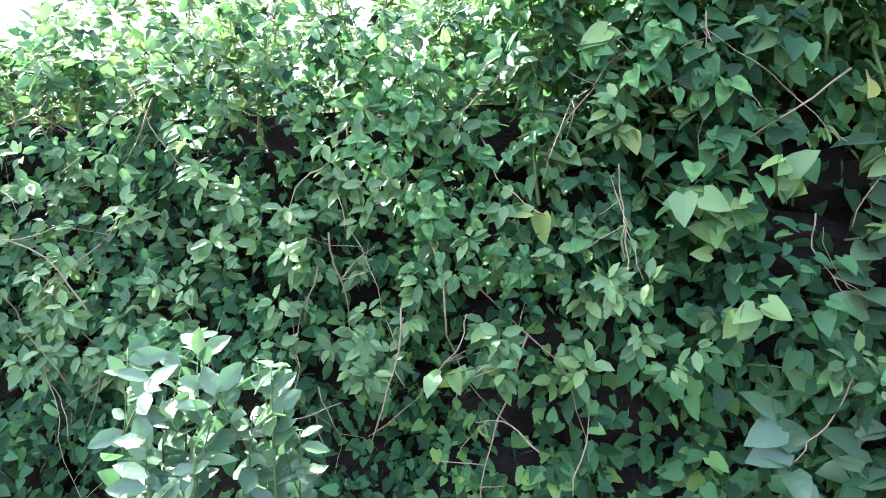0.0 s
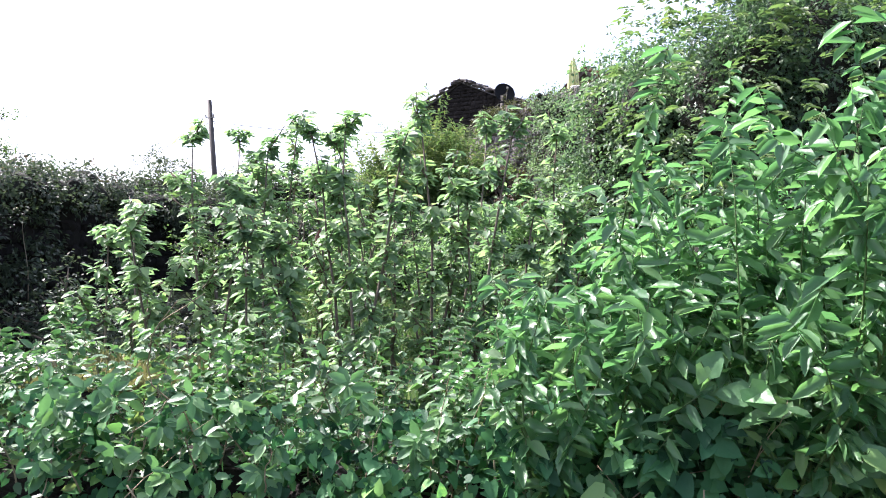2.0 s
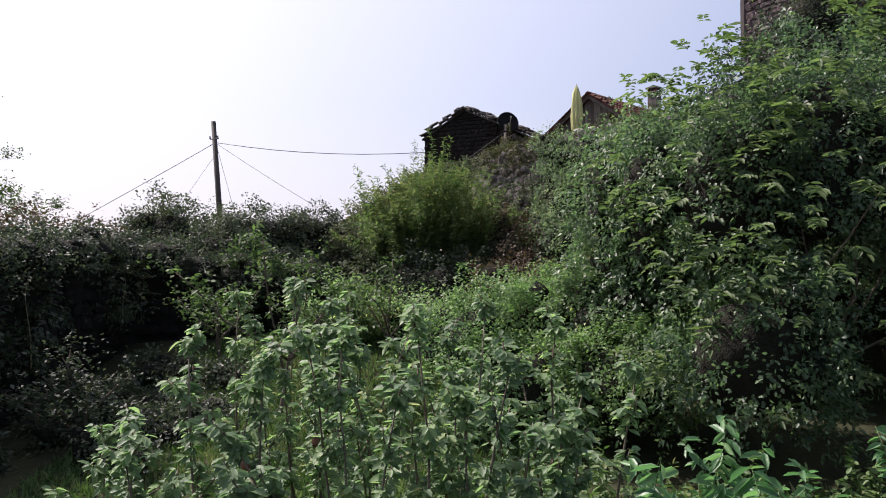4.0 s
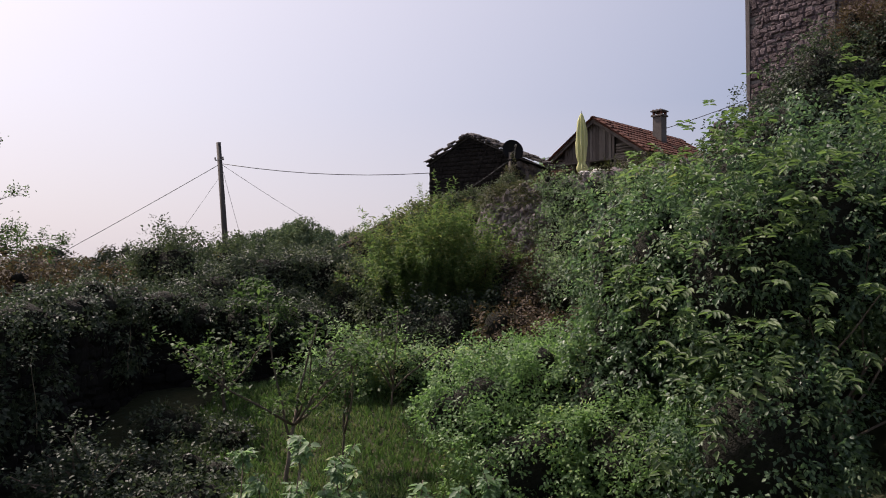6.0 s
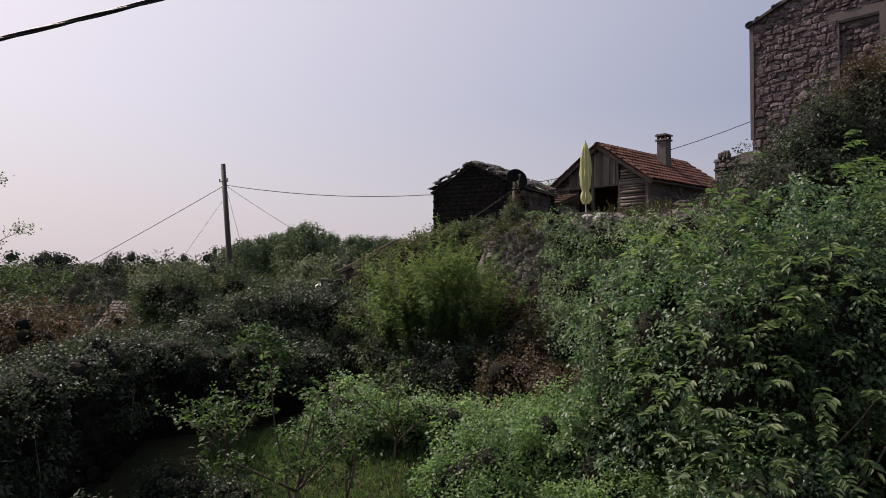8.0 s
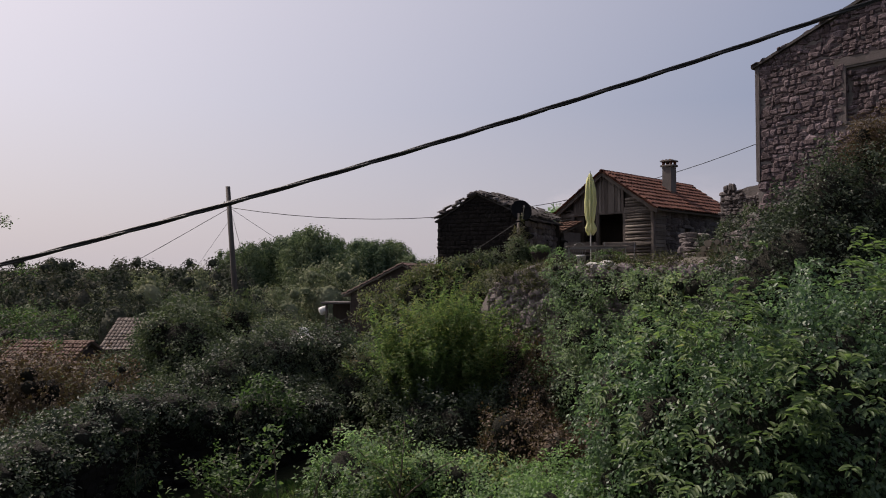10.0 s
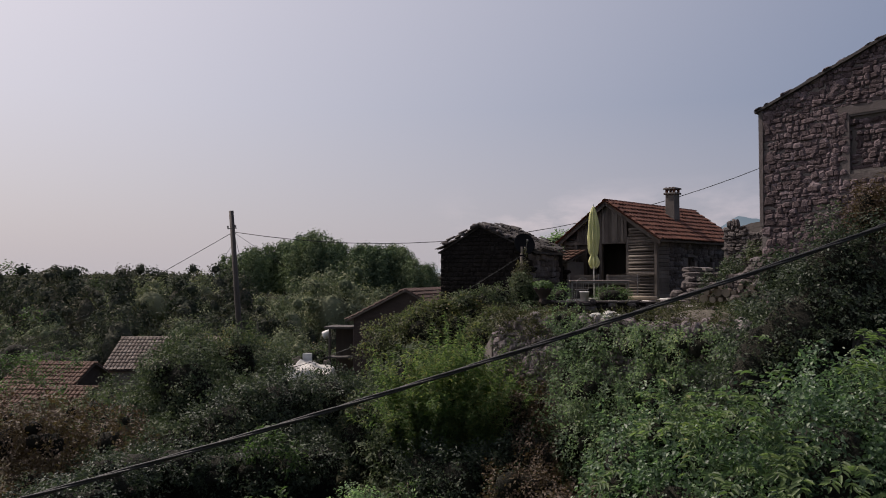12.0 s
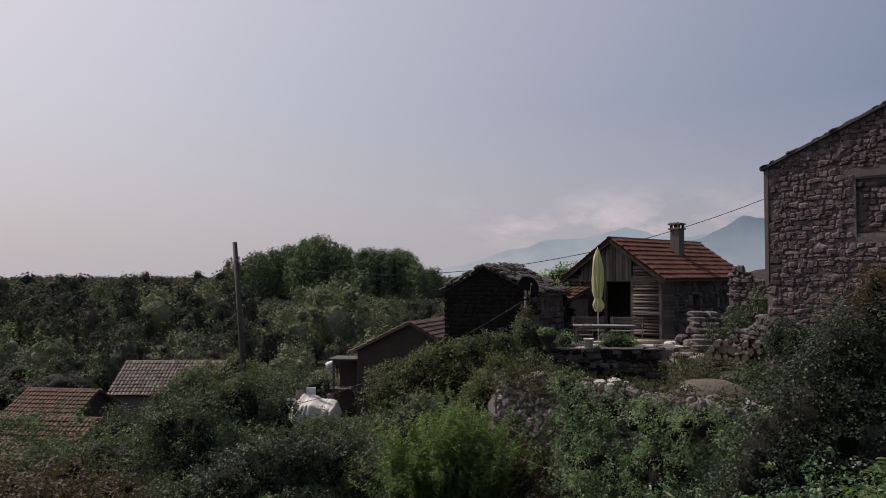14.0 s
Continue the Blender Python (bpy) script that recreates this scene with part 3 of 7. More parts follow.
def leafy_stems(name, label, category, stems, stem_mat, leaf_mat, outline, leaf_size, every, parts="stem", bare=0.25, twigs=0, spread=0.8, droop=0.15, group="", up=0.8, face=0.0, bend=0.1):
    """Stems of (start, way, length, radius), side twigs on them, leaves along all of it."""
    thing = tagged(new(name), label, category, group)
    P, N, T, S = [], [], [], []
    many = Geo() if len(stems) > 60 else None
    for start, way, length, radius in stems:
        g = many or Geo()
        pts = wander(start, way, length, 8, bend, 0.04)
        g.tube(pts, [radius * (1 - 0.8 * i / 8) for i in range(9)], 5)
        lines = [(pts, bare)]
        stem = None if many else g.object(parts, stem_mat, thing, smooth=True)
        for _ in range(twigs):
            i = random.randint(2, 7)
            d = (pts[i + 1] - pts[i]).normalized() + Vector((random.gauss(0, spread), random.gauss(0, spread), random.uniform(0, 0.5)))
            tw = wander(pts[i], d, length * random.uniform(0.2, 0.45), 4, 0.15, 0.05)
            g = many or Geo()
            g.tube(tw, [radius * 0.45 * (1 - 0.7 * k / 4) for k in range(5)], 4)
            if not many:
                g.object("twig", stem_mat, stem, smooth=True)
            lines.append((tw, 0.15))
        for line, skip in lines:
            a = np.array([tuple(q) for q in line])
            seg = np.linalg.norm(np.diff(a, axis=0), axis=1).sum()
            m = max(int(seg * (1 - skip) / every), 2)
            u = (skip + (1 - skip) * (np.arange(m) + rng.random(m)) / m) * (len(a) - 1)
            i = np.minimum(u.astype(int), len(a) - 2)
            q = a[i] + (a[i + 1] - a[i]) * (u - i)[:, None]
            along = unit(a[i + 1] - a[i])
            side = unit(np.cross(along, rng.normal(size=(m, 3))))
            P.append(q)
            T.append(side + along * 0.45 + np.array([0, 0, -droop]))
            N.append(along * 0.5 + np.array([0, -face, up]) + rng.normal(size=(m, 3)) * 0.55)
            S.append(leaf_size * rng.uniform(0.6, 1.25, m))
    if many:
        many.object("stem_tangle", stem_mat, thing, smooth=True)["kind"] = "stuff"
    leaves("foliage", np.concatenate(P), np.concatenate(N), np.concatenate(T), np.concatenate(S), outline, leaf_mat, thing)
    return thing


def step(a, b, x):
    x = min(max((x - a) / (b - a), 0.0), 1.0)
    return x * x * (3 - 2 * x)


TO, TD, TF = Vector((0.7, 21.2, 0)), Vector((0.6, -0.8, 0)), Vector((-0.8, -0.6, 0))  # the terrace wall: its end, its run, the way it faces


def on_terrace_wall(s, off, z):
    """A place s metres along the terrace wall and off metres before its face."""
    p = TO + TD * s + TF * off
    return p.x, p.y, z


def terrace_in(x, y):
    """Distance behind the line of the terrace's retaining wall."""
    return (x - TO.x) * 0.8 + (y - TO.y) * 0.6


def height(x, y):
    """The lie of the land: garden, bank, terrace, and the plain beyond."""
    low = 0.6 * step(1.6, 2.4, y) + 0.5 * step(5, 11, y) + 0.9 * step(11, 16, y)
    right = step(-5.5, 0.5, x)
    low += right * 2.6 * step(15, 23, y) + right * 1.0 * step(23, 27, y)
    low -= (1 - right) * 0.6 * step(14, 30, y) + 2.0 * step(12, 19, -x) * step(24, 33, y)
    terr = step(-0.1, 0.15, terrace_in(x, y)) * step(-1.2, 0.6, x - 0.7 + 0.12 * (y - 21.2))
    bank = step(6.3, 6.9, x) * step(18.6, 20.6, y)
    up = 5.5 + 1.3 * bank + 1.42 * step(25.4, 25.6, y) * (1 - 0.91 * bank)
    h = low * (1 - terr) + up * terr
    plain = -3.0
    far = step(36, 64, y + 0.25 * x)
    h = h * (1 - far) + plain * far
    h *= 1 - step(14, 60, abs(x)) * (1 - far)
    return h + 0.06 * noise.noise(Vector((x * 0.7, y * 0.7, 0))) + (0.5 * noise.noise(Vector((x * 0.03, y * 0.03, 5))) if y > 45 else 0)


# ---- ground, one sheet to the horizon ----
def ground():
    xs = [-4500, -2500, -1200, -600, -300, -180, -120, -90, -70, -55, -42] + [-34 + 0.8 * i for i in range(22)] + [-16 + 0.4 * i for i in range(80)] + [16 + i for i in range(14)] + [32, 36, 42, 55, 80, 120, 180, 300, 600, 1200, 2500, 4500]
    ys = [-4500, -1500, -400, -120, -50, -20, -10, -5, -2] + [0.4 * i for i in range(90)] + [36 + i for i in range(36)] + [75, 80, 90, 105, 125, 150, 190, 240, 320, 450, 700, 1100, 1700, 2600, 4800]
    verts = [(x, y, height(x, y)) for y in ys for x in xs]
    w = len(xs)
    faces = [(j * w + i, j * w + i + 1, (j + 1) * w + i + 1, (j + 1) * w + i) for j in range(len(ys) - 1) for i in range(w - 1)]
    tagged(mesh_object("ground", verts, faces, EARTH, smooth=True), "rough grassy earth falling away to a wooded plain", "ground", kind="structure")


ground()


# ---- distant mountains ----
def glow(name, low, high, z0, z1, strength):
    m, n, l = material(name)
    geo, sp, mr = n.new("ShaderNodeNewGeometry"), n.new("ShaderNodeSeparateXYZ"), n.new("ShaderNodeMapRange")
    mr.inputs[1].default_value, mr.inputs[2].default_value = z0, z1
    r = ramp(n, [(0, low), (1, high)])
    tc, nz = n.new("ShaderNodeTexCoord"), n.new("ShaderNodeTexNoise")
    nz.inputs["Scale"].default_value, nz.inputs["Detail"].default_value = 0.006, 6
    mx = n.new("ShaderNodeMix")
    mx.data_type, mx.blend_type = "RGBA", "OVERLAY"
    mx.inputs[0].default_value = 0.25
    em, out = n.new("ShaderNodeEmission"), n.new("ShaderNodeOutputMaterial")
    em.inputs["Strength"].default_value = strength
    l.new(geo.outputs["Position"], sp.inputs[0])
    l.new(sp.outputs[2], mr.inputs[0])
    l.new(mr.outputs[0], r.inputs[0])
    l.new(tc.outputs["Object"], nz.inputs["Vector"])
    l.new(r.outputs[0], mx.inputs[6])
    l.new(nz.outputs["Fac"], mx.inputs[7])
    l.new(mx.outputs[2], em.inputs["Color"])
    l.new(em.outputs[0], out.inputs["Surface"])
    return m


def ridge_line(name, y, x0, x1, peaks, base, mat, label):
    """A hazy ridge far off: a crest of broad peaks (x, height, width) with rough flanks."""
    verts, faces = [], []
    n = 160
    for i in range(n + 1):
        x = x0 + (x1 - x0) * i / n
        z = base + sum(h * math.exp(-abs((x - c) / w) ** 1.35) for c, h, w in peaks)
        z += 10 * noise.noise(Vector((x * 0.012, y, 0))) + 5 * noise.noise(Vector((x * 0.04, y, 3)))
        for k, q in enumerate((1.0, 0.72, 0.4, 0.0)):
            verts.append((x, y - 320 * (1 - q) + 40 * noise.noise(Vector((x * 0.006, q * 3, y))), -5 + (z + 5) * q))
    for i in range(n):
        for k in range(3):
            q = i * 4 + k
            faces.append((q, q + 1, q + 5, q + 4))
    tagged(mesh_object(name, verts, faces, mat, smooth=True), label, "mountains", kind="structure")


# the haze is mixed into the ridge colours, which emit instead of being lit
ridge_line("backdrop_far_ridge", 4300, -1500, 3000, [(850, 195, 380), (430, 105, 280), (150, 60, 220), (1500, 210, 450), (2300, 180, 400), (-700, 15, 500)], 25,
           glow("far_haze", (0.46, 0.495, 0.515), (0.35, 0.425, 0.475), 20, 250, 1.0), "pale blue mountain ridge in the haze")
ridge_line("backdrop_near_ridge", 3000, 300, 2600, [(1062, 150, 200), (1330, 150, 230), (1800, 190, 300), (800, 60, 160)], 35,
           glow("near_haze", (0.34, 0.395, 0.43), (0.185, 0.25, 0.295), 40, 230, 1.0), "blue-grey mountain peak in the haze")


# ---- stonework ----
def stone_meshes(mat, count=7):
    made = []
    for k in range(count):
        bm = one_box((-0.5, -0.5, -0.5), (0.5, 0.5, 0.5), 0.24, 0.14)
        for v in bm.verts:
            v.co += Vector((random.uniform(-0.055, 0.055) for _ in range(3)))
        me = bpy.data.meshes.new("stone")
        bm.to_mesh(me)
        bm.free()
        me.materials.append(mat)
        made.append(me)
    return made


STONES, WALLSTONES, PALESTONES, DARKSTONES, RUINSTONES = stone_meshes(STONE), stone_meshes(WALLSTONE), stone_meshes(PALESTONE), stone_meshes(DARKSTONE), stone_meshes(RUINSTONE, 11)
RAW = {me: ([v.co.copy() for v in me.vertices], [tuple(p.vertices) for p in me.polygons]) for me in STONES + WALLSTONES + PALESTONES + DARKSTONES + RUINSTONES}


def masonry(parent, o, d, length, bottom, top, kinds, mat, course=(0.13, 0.26), wide=(0.16, 0.48), proud=0.05, gaps=(), singles=300, skip=0.0, uneven=0.02, sink=0.06, tight=0.0):
    """Rubble courses on one face of a wall: o is the face's foot, d its direction, the viewer to its right hand side.
    top(s) is the crest; gaps are (s0, s1, z0, z1) openings."""
    o, d = Vector(o), Vector(d).normalized()
    out = Vector((d.y, -d.x, 0))
    rest, made = Geo(), 0
    z = bottom
    while z < bottom + 14:
        h = random.uniform(*course)
        s, any_here = random.uniform(-0.1, 0), False
        while s < length:
            w = random.uniform(*wide) * random.choice((0.7, 1, 1, 1.3))
            c, hh = s + w / 2, h * random.uniform(0.75, 1.2 + 5 * uneven)
            s += w
            if c < 0.05 or c > length - 0.02 or z + h * 0.6 > top(c):
                continue
            any_here = True
            if any(a - w * 0.3 < c < b + w * 0.3 and e0 - h * 0.4 < z + h / 2 < e1 + h * 0.3 for a, b, e0, e1 in gaps) or random.random() < skip:
                continue
            me = random.choice(kinds)
            m = Matrix.Translation(o + d * c + out * random.uniform(-sink, proud - sink) + Vector((0, 0, z + h / 2 - o.z + random.uniform(-uneven, uneven)))) @ \
                Matrix(((d.x, -out.x, 0), (d.y, -out.y, 0), (0, 0, 1))).to_4x4() @ Matrix.Rotation(random.gauss(0, 0.04 + 3 * uneven), 4, "Y") @ Matrix.Diagonal((w * (1.02 + 2 * uneven + tight), 0.2, hh * (1.05 + 1.6 * uneven + tight), 1))
            if made < singles:
                shared("stone", me, parent, m)
                made += 1
            else:
                rest.add(*RAW[me], m)
        z += h
        if not any_here and z > bottom + 0.6:
            break
    if rest.v:
        rest.object("stonework", mat, parent)["kind"] = "stuff"


def prism(name, mat, parent, o, d, profile, thick, label=""):
    """A wall body: a profile of (along, z) drawn on the vertical plane through o along d, given thickness away from the viewer."""
    o, d = Vector(o), Vector(d).normalized()
    back = Vector((-d.y, d.x, 0))
    n = len(profile)
    v = [Vector((o.x, o.y, 0)) + d * s + Vector((0, 0, z)) for s, z in profile]
    v += [p + back * thick for p in v]
    f = [tuple(range(n)), tuple(reversed(range(n, 2 * n)))] + [(i, n + i, n + (i + 1) % n, (i + 1) % n) for i in range(n)]
    me = mesh_object(name, v, f, mat, parent, label)
    bm = bmesh.new()
    bm.from_mesh(me.data)
    bmesh.ops.recalc_face_normals(bm, faces=bm.faces)
    bm.to_mesh(me.data)
    bm.free()
    return me


def tile_mesh(mat, name="roof_tile"):
    """A barrel tile: tapered half pipe, crown up, along +y."""
    g = Geo()
    for y, r, lift in ((0, 0.5, 0.0), (1, 0.42, 0.0)):
        for k in range(5):
            a = math.pi * k / 4
            g.v.append(Vector((math.cos(a) * r, y, math.sin(a) * r * 0.75 + lift)))
    for k in range(4):
        g.f.append((k, k + 1, k + 6, k + 5))
    for y, r in ((0, 0.4),):
        for k in range(5):
            a = math.pi * k / 4
            g.v.append(Vector((math.cos(a) * r, y, math.sin(a) * r * 0.62)))
    for k in range(4):
        g.f.append((k + 1, k, k + 10, k + 11))
    me = bpy.data.meshes.new(name)
    me.from_pydata([tuple(v) for v in g.v], [], g.f)
    me.materials.append(mat)
    return me


def slope(roof, eave_a, eave_b, ridge_a, tile, wide, long, singles=300, jitter=0.02, name="roof_tile"):
    """Tiles in rows up a roof slope from the eave (a to b) to the ridge."""
    a, b, r = Vector(eave_a), Vector(eave_b), Vector(ridge_a)
    u, w = (b - a), (r - a)
    nu, nw = max(int(u.length / wide), 1), max(int(w.length / long), 1)
    ux, wy = u.normalized(), w.normalized()
    nz = ux.cross(wy).normalized()
    rest, made = Geo(), 0
    raw = ([v.co.copy() for v in tile.vertices], [tuple(p.vertices) for p in tile.polygons])
    for j in range(nw):
        for i in range(nu):
            p = a + u * ((i + 0.5) / nu) + w * (j / nw) + nz * (0.055 + random.uniform(0, jitter))
            m = Matrix.Translation(p) @ Matrix((ux, wy, nz)).transposed().to_4x4() @ Matrix.Rotation(random.gauss(0, 0.03), 4, "Z") @ Matrix.Rotation(-0.11, 4, "X") @ Matrix.Diagonal((u.length / nu * 1.06, w.length / nw * 1.15, wide * 0.8, 1))
            if made < singles:
                shared(name, tile, roof, m)
                made += 1
            else:
                rest.add(*raw, m)
    if rest.v:
        rest.object("tiling", tile.materials[0], roof)["kind"] = "stuff"


def slab_between(name, mat, parent, pts, thick, label=""):
    """A flat slab under four corners."""
    p = [Vector(q) for q in pts]
    nz = (p[1] - p[0]).cross(p[3] - p[0]).normalized()
    if nz.z < 0:
        nz = -nz
    v = p + [q - nz * thick for q in p]
    f = [(0, 1, 2, 3), (7, 6, 5, 4), (0, 4, 5, 1), (1, 5, 6, 2), (2, 6, 7, 3), (3, 7, 4, 0)]
    ob = mesh_object(name, v, f, mat, parent, label)
    bm = bmesh.new()
    bm.from_mesh(ob.data)
    bmesh.ops.recalc_face_normals(bm, faces=bm.faces)
    bm.to_mesh(ob.data)
    bm.free()
    return ob


RED, ORANGE, GREY, SLAB = tile_mesh(REDTILE), tile_mesh(ORANGETILE), tile_mesh(GREYTILE), tile_mesh(SLATE)
BROWN = tile_mesh(BROWNTILE)


def frame_at(thing, x, y, z, angle):
    """Stand a thing at a place, its own x axis turned by angle degrees."""
    thing.matrix_basis = pose(x, y, z, 0, 0, angle)
    return thing


# ---- wooden house on the terrace: own x along the front, y to the back ----
HX, HY, HZ, HW, HL, HE, HR = 4.22, 33.0, 6.9, 4.6, 7.1, 2.55, 4.1


def wooden_house():
    h = frame_at(tagged(new("house"), "weathered wooden house with a red tiled roof above a stone terrace", "house"), HX, HY, HZ, -44.1)
    top = lambda x: HE + (HR - HE) * (1 - abs(x - HW / 2) / (HW / 2)) - 0.05
    # plank front: frame posts, then boards and logs between them
    for x in (0.05, 0.62, 1.9, 3.22, HW - 0.09):
        part("post", one_box((x - 0.07, -0.03, 0), (x + 0.07, 0.12, top(x) if x in (1.9,) else HE), 0.015), PLANK, h)
    part("lintel", one_box((0, -0.035, 2.3), (HW, 0.1, 2.44), 0.015), PLANK, h)
    x = 0.7
    while x < 3.2:  # vertical boards in the gable
        w = random.uniform(0.12, 0.17)
        part("board", one_box((x, -0.05 + random.uniform(-0.012, 0.012), 2.36 + random.uniform(-0.05, 0.02)), (x + w - 0.012, 0.0, top(x + w / 2) - 0.03), 0.006), PLANK, h)
        x += w
    for x0, x1, z0 in ((3.28, HW - 0.16, 0.12), (0.12, 0.56, 0.1)):
        z = z0
        while z < top((x0 + x1) / 2) - 0.12:  # split logs
            r = random.uniform(0.05, 0.075)
            g = Geo()
            e = min(x1, HW - 0.16) if z < HE - 0.1 else x1 - (z - HE + 0.15) * 1.3
            if x0 < 1:
                e = x1
                b0 = x0 if z < HE - 0.1 else x0 + (z - HE + 0.15) * 1.3
            else:
                b0 = x0
            if e - b0 > 0.1:
                g.tube([(b0, 0.02, z + r), ((b0 + e) / 2, 0.01, z + r + random.uniform(-0.012, 0.012)), (e, 0.02, z + r)], r, 7)
                g.object("log", LOGWOOD, h, smooth=True)
            z += 2 * r + 0.004
    part("rail", one_box((3.25, -0.1, 1.0), (HW - 0.1, -0.06, 1.08), 0.01), PLANK, h)
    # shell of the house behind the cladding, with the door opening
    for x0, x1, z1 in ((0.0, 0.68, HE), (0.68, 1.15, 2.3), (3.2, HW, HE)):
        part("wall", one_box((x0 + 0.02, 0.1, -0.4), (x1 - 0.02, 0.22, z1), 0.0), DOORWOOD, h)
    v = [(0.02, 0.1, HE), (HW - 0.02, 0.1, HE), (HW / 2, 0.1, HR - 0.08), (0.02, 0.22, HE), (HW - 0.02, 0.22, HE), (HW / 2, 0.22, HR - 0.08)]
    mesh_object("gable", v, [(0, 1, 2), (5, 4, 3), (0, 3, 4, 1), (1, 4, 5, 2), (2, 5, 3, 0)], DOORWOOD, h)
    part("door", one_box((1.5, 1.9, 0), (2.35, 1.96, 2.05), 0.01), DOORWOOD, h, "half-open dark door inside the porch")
    # stone flank with two openings
    gaps = [(2.55, 3.15, 0.95, 1.75), (4.25, 4.75, 0.95, 1.75)]
    ys = [0.9, 2.55, 3.15, 4.25, 4.75, HL]
    for i in range(5):
        if i in (1, 3):
            part("wall", one_box((HW - 0.4, ys[i], -0.5), (HW - 0.06, ys[i + 1], 0.95), 0), MORTAR, h)
            part("wall", one_box((HW - 0.4, ys[i], 1.75), (HW - 0.06, ys[i + 1], HE), 0), MORTAR, h)
            win = part("window", one_box((HW - 0.32, ys[i], 0.95), (HW - 0.27, ys[i + 1], 1.75), 0), DOORWOOD, h, "dark shuttered window")
            part("sill", one_box((HW - 0.34, ys[i] - 0.05, 0.88), (HW - 0.02, ys[i + 1] + 0.05, 0.949), 0.01), STONE, win)
        else:
            part("wall", one_box((HW - 0.4, ys[i], -0.5), (HW - 0.06, ys[i + 1], HE), 0), MORTAR, h)
    masonry(h, (HW - 0.06, 0.9, 0), (0, 1, 0), HL - 0.9, -0.4, lambda s: HE - 0.05, STONES, STONE, (0.14, 0.26), (0.2, 0.45), 0.06, [(a - 0.9, b - 0.9, c, d) for a, b, c, d in gaps], 300)
    z = -0.1
    while z < HE - 0.1:  # planked corner of the flank
        part("board", one_box((HW - 0.06, 0.1, z), (HW, 0.9, z + 0.15), 0.01), PLANK, h)
        z += 0.16
    part("back_wall", one_box((0, HL - 0.3, -0.5), (HW - 0.42, HL, HE), 0), MORTAR, h)
    part("side_wall", one_box((0, 0.24, -0.5), (0.3, HL - 0.32, HE), 0), MORTAR, h)
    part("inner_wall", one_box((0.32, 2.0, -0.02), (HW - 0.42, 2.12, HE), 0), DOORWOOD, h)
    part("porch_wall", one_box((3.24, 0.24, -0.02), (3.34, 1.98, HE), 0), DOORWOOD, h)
    part("floor_slab", one_box((-0.1, -0.1, -0.3), (HW + 0.05, HL, -0.02), 0.01), CONCRETE, h)
    # roof
    o = 0.28
    rise = (HR - HE) / (HW / 2)
    er, el = (HW + o, HE - o * rise), (-o, HE - o * rise)
    roof = slab_between("roof", PLANK, h, [(er[0], -o, er[1]), (er[0], HL + 0.2, er[1]), (HW / 2, HL + 0.2, HR), (HW / 2, -o, HR)], 0.06, "red barrel-tiled roof with a few dark courses")
    slab_between("roof_deck", PLANK, roof, [(el[0], -o, el[1]), (el[0], HL + 0.2, el[1]), (HW / 2, HL + 0.2, HR), (HW / 2, -o, HR)], 0.06)
    slope(roof, (er[0], -o, er[1] + 0.01), (er[0], HL + 0.2, er[1] + 0.01), (HW / 2, -o, HR + 0.01), RED, 0.23, 0.34, 300)
    slope(roof, (el[0], HL + 0.2, el[1] + 0.01), (el[0], -o, el[1] + 0.01), (HW / 2, HL + 0.2, HR + 0.01), RED, 0.23, 0.34, 0)
    y = -o
    while y < HL + 0.1:  # ridge tiles
        shared("ridge_tile", RED, roof, Matrix.Translation((HW / 2, y, HR + 0.03)) @ Matrix.Diagonal((0.26, 0.42, 0.22, 1)))
        y += 0.37
    for x0, z0, x1, z1 in ((er[0], er[1], HW / 2, HR), (el[0], el[1], HW / 2, HR)):  # verge tiles and rafters
        for k in range(8):
            a, b = k / 8, (k + 1) / 8
            p, q = Vector((x0 + (x1 - x0) * a, -o, z0 + (z1 - z0) * a + 0.05)), Vector((x0 + (x1 - x0) * b, -o, z0 + (z1 - z0) * b + 0.05))
            w = (q - p).normalized()
            m = Matrix((Vector((0, -1 if x0 > x1 else 1, 0)), w, Vector((0, -1 if x0 > x1 else 1, 0)).cross(w))).transposed().to_4x4()
            shared("verge_tile", RED, roof, Matrix.Translation(p) @ m @ Matrix.Diagonal((0.2, 0.42, 0.16, 1)))
        slab_between("rafter", PLANK, roof, [(x0, -o + 0.02, z0 - 0.065), (x0, -o + 0.08, z0 - 0.065), (x1, -o + 0.08, z1 - 0.065), (x1, -o + 0.02, z1 - 0.065)], 0.1)
    # chimney on the right-hand slope
    ch = part("chimney", one_box((3.05, 3.35, 2.9), (3.5, 3.8, 4.62), 0.015, 0.006), CHIMNEY, h, "rendered chimney with a pierced brick cap")
    part("chimney_band", one_box((2.99, 3.29, 4.58), (3.56, 3.86, 4.66), 0.012), CHIMNEY, ch)
    for x in (3.06, 3.42):
        for y in (3.36, 3.72):
            part("brick", one_box((x - 0.01, y - 0.01, 4.66), (x + 0.09, y + 0.09, 4.80), 0.008), REDTILE, ch)
    part("chimney_cap", one_box((2.98, 3.28, 4.80), (3.57, 3.87, 4.87), 0.012), CHIMNEY, ch)
    for x in (3.03, 3.2, 3.37):
        shared("cap_tile", RED, ch, Matrix.Translation((x + 0.08, 3.32, 4.86)) @ Matrix.Diagonal((0.17, 0.52, 0.12, 1)))
    return h


wooden_house()


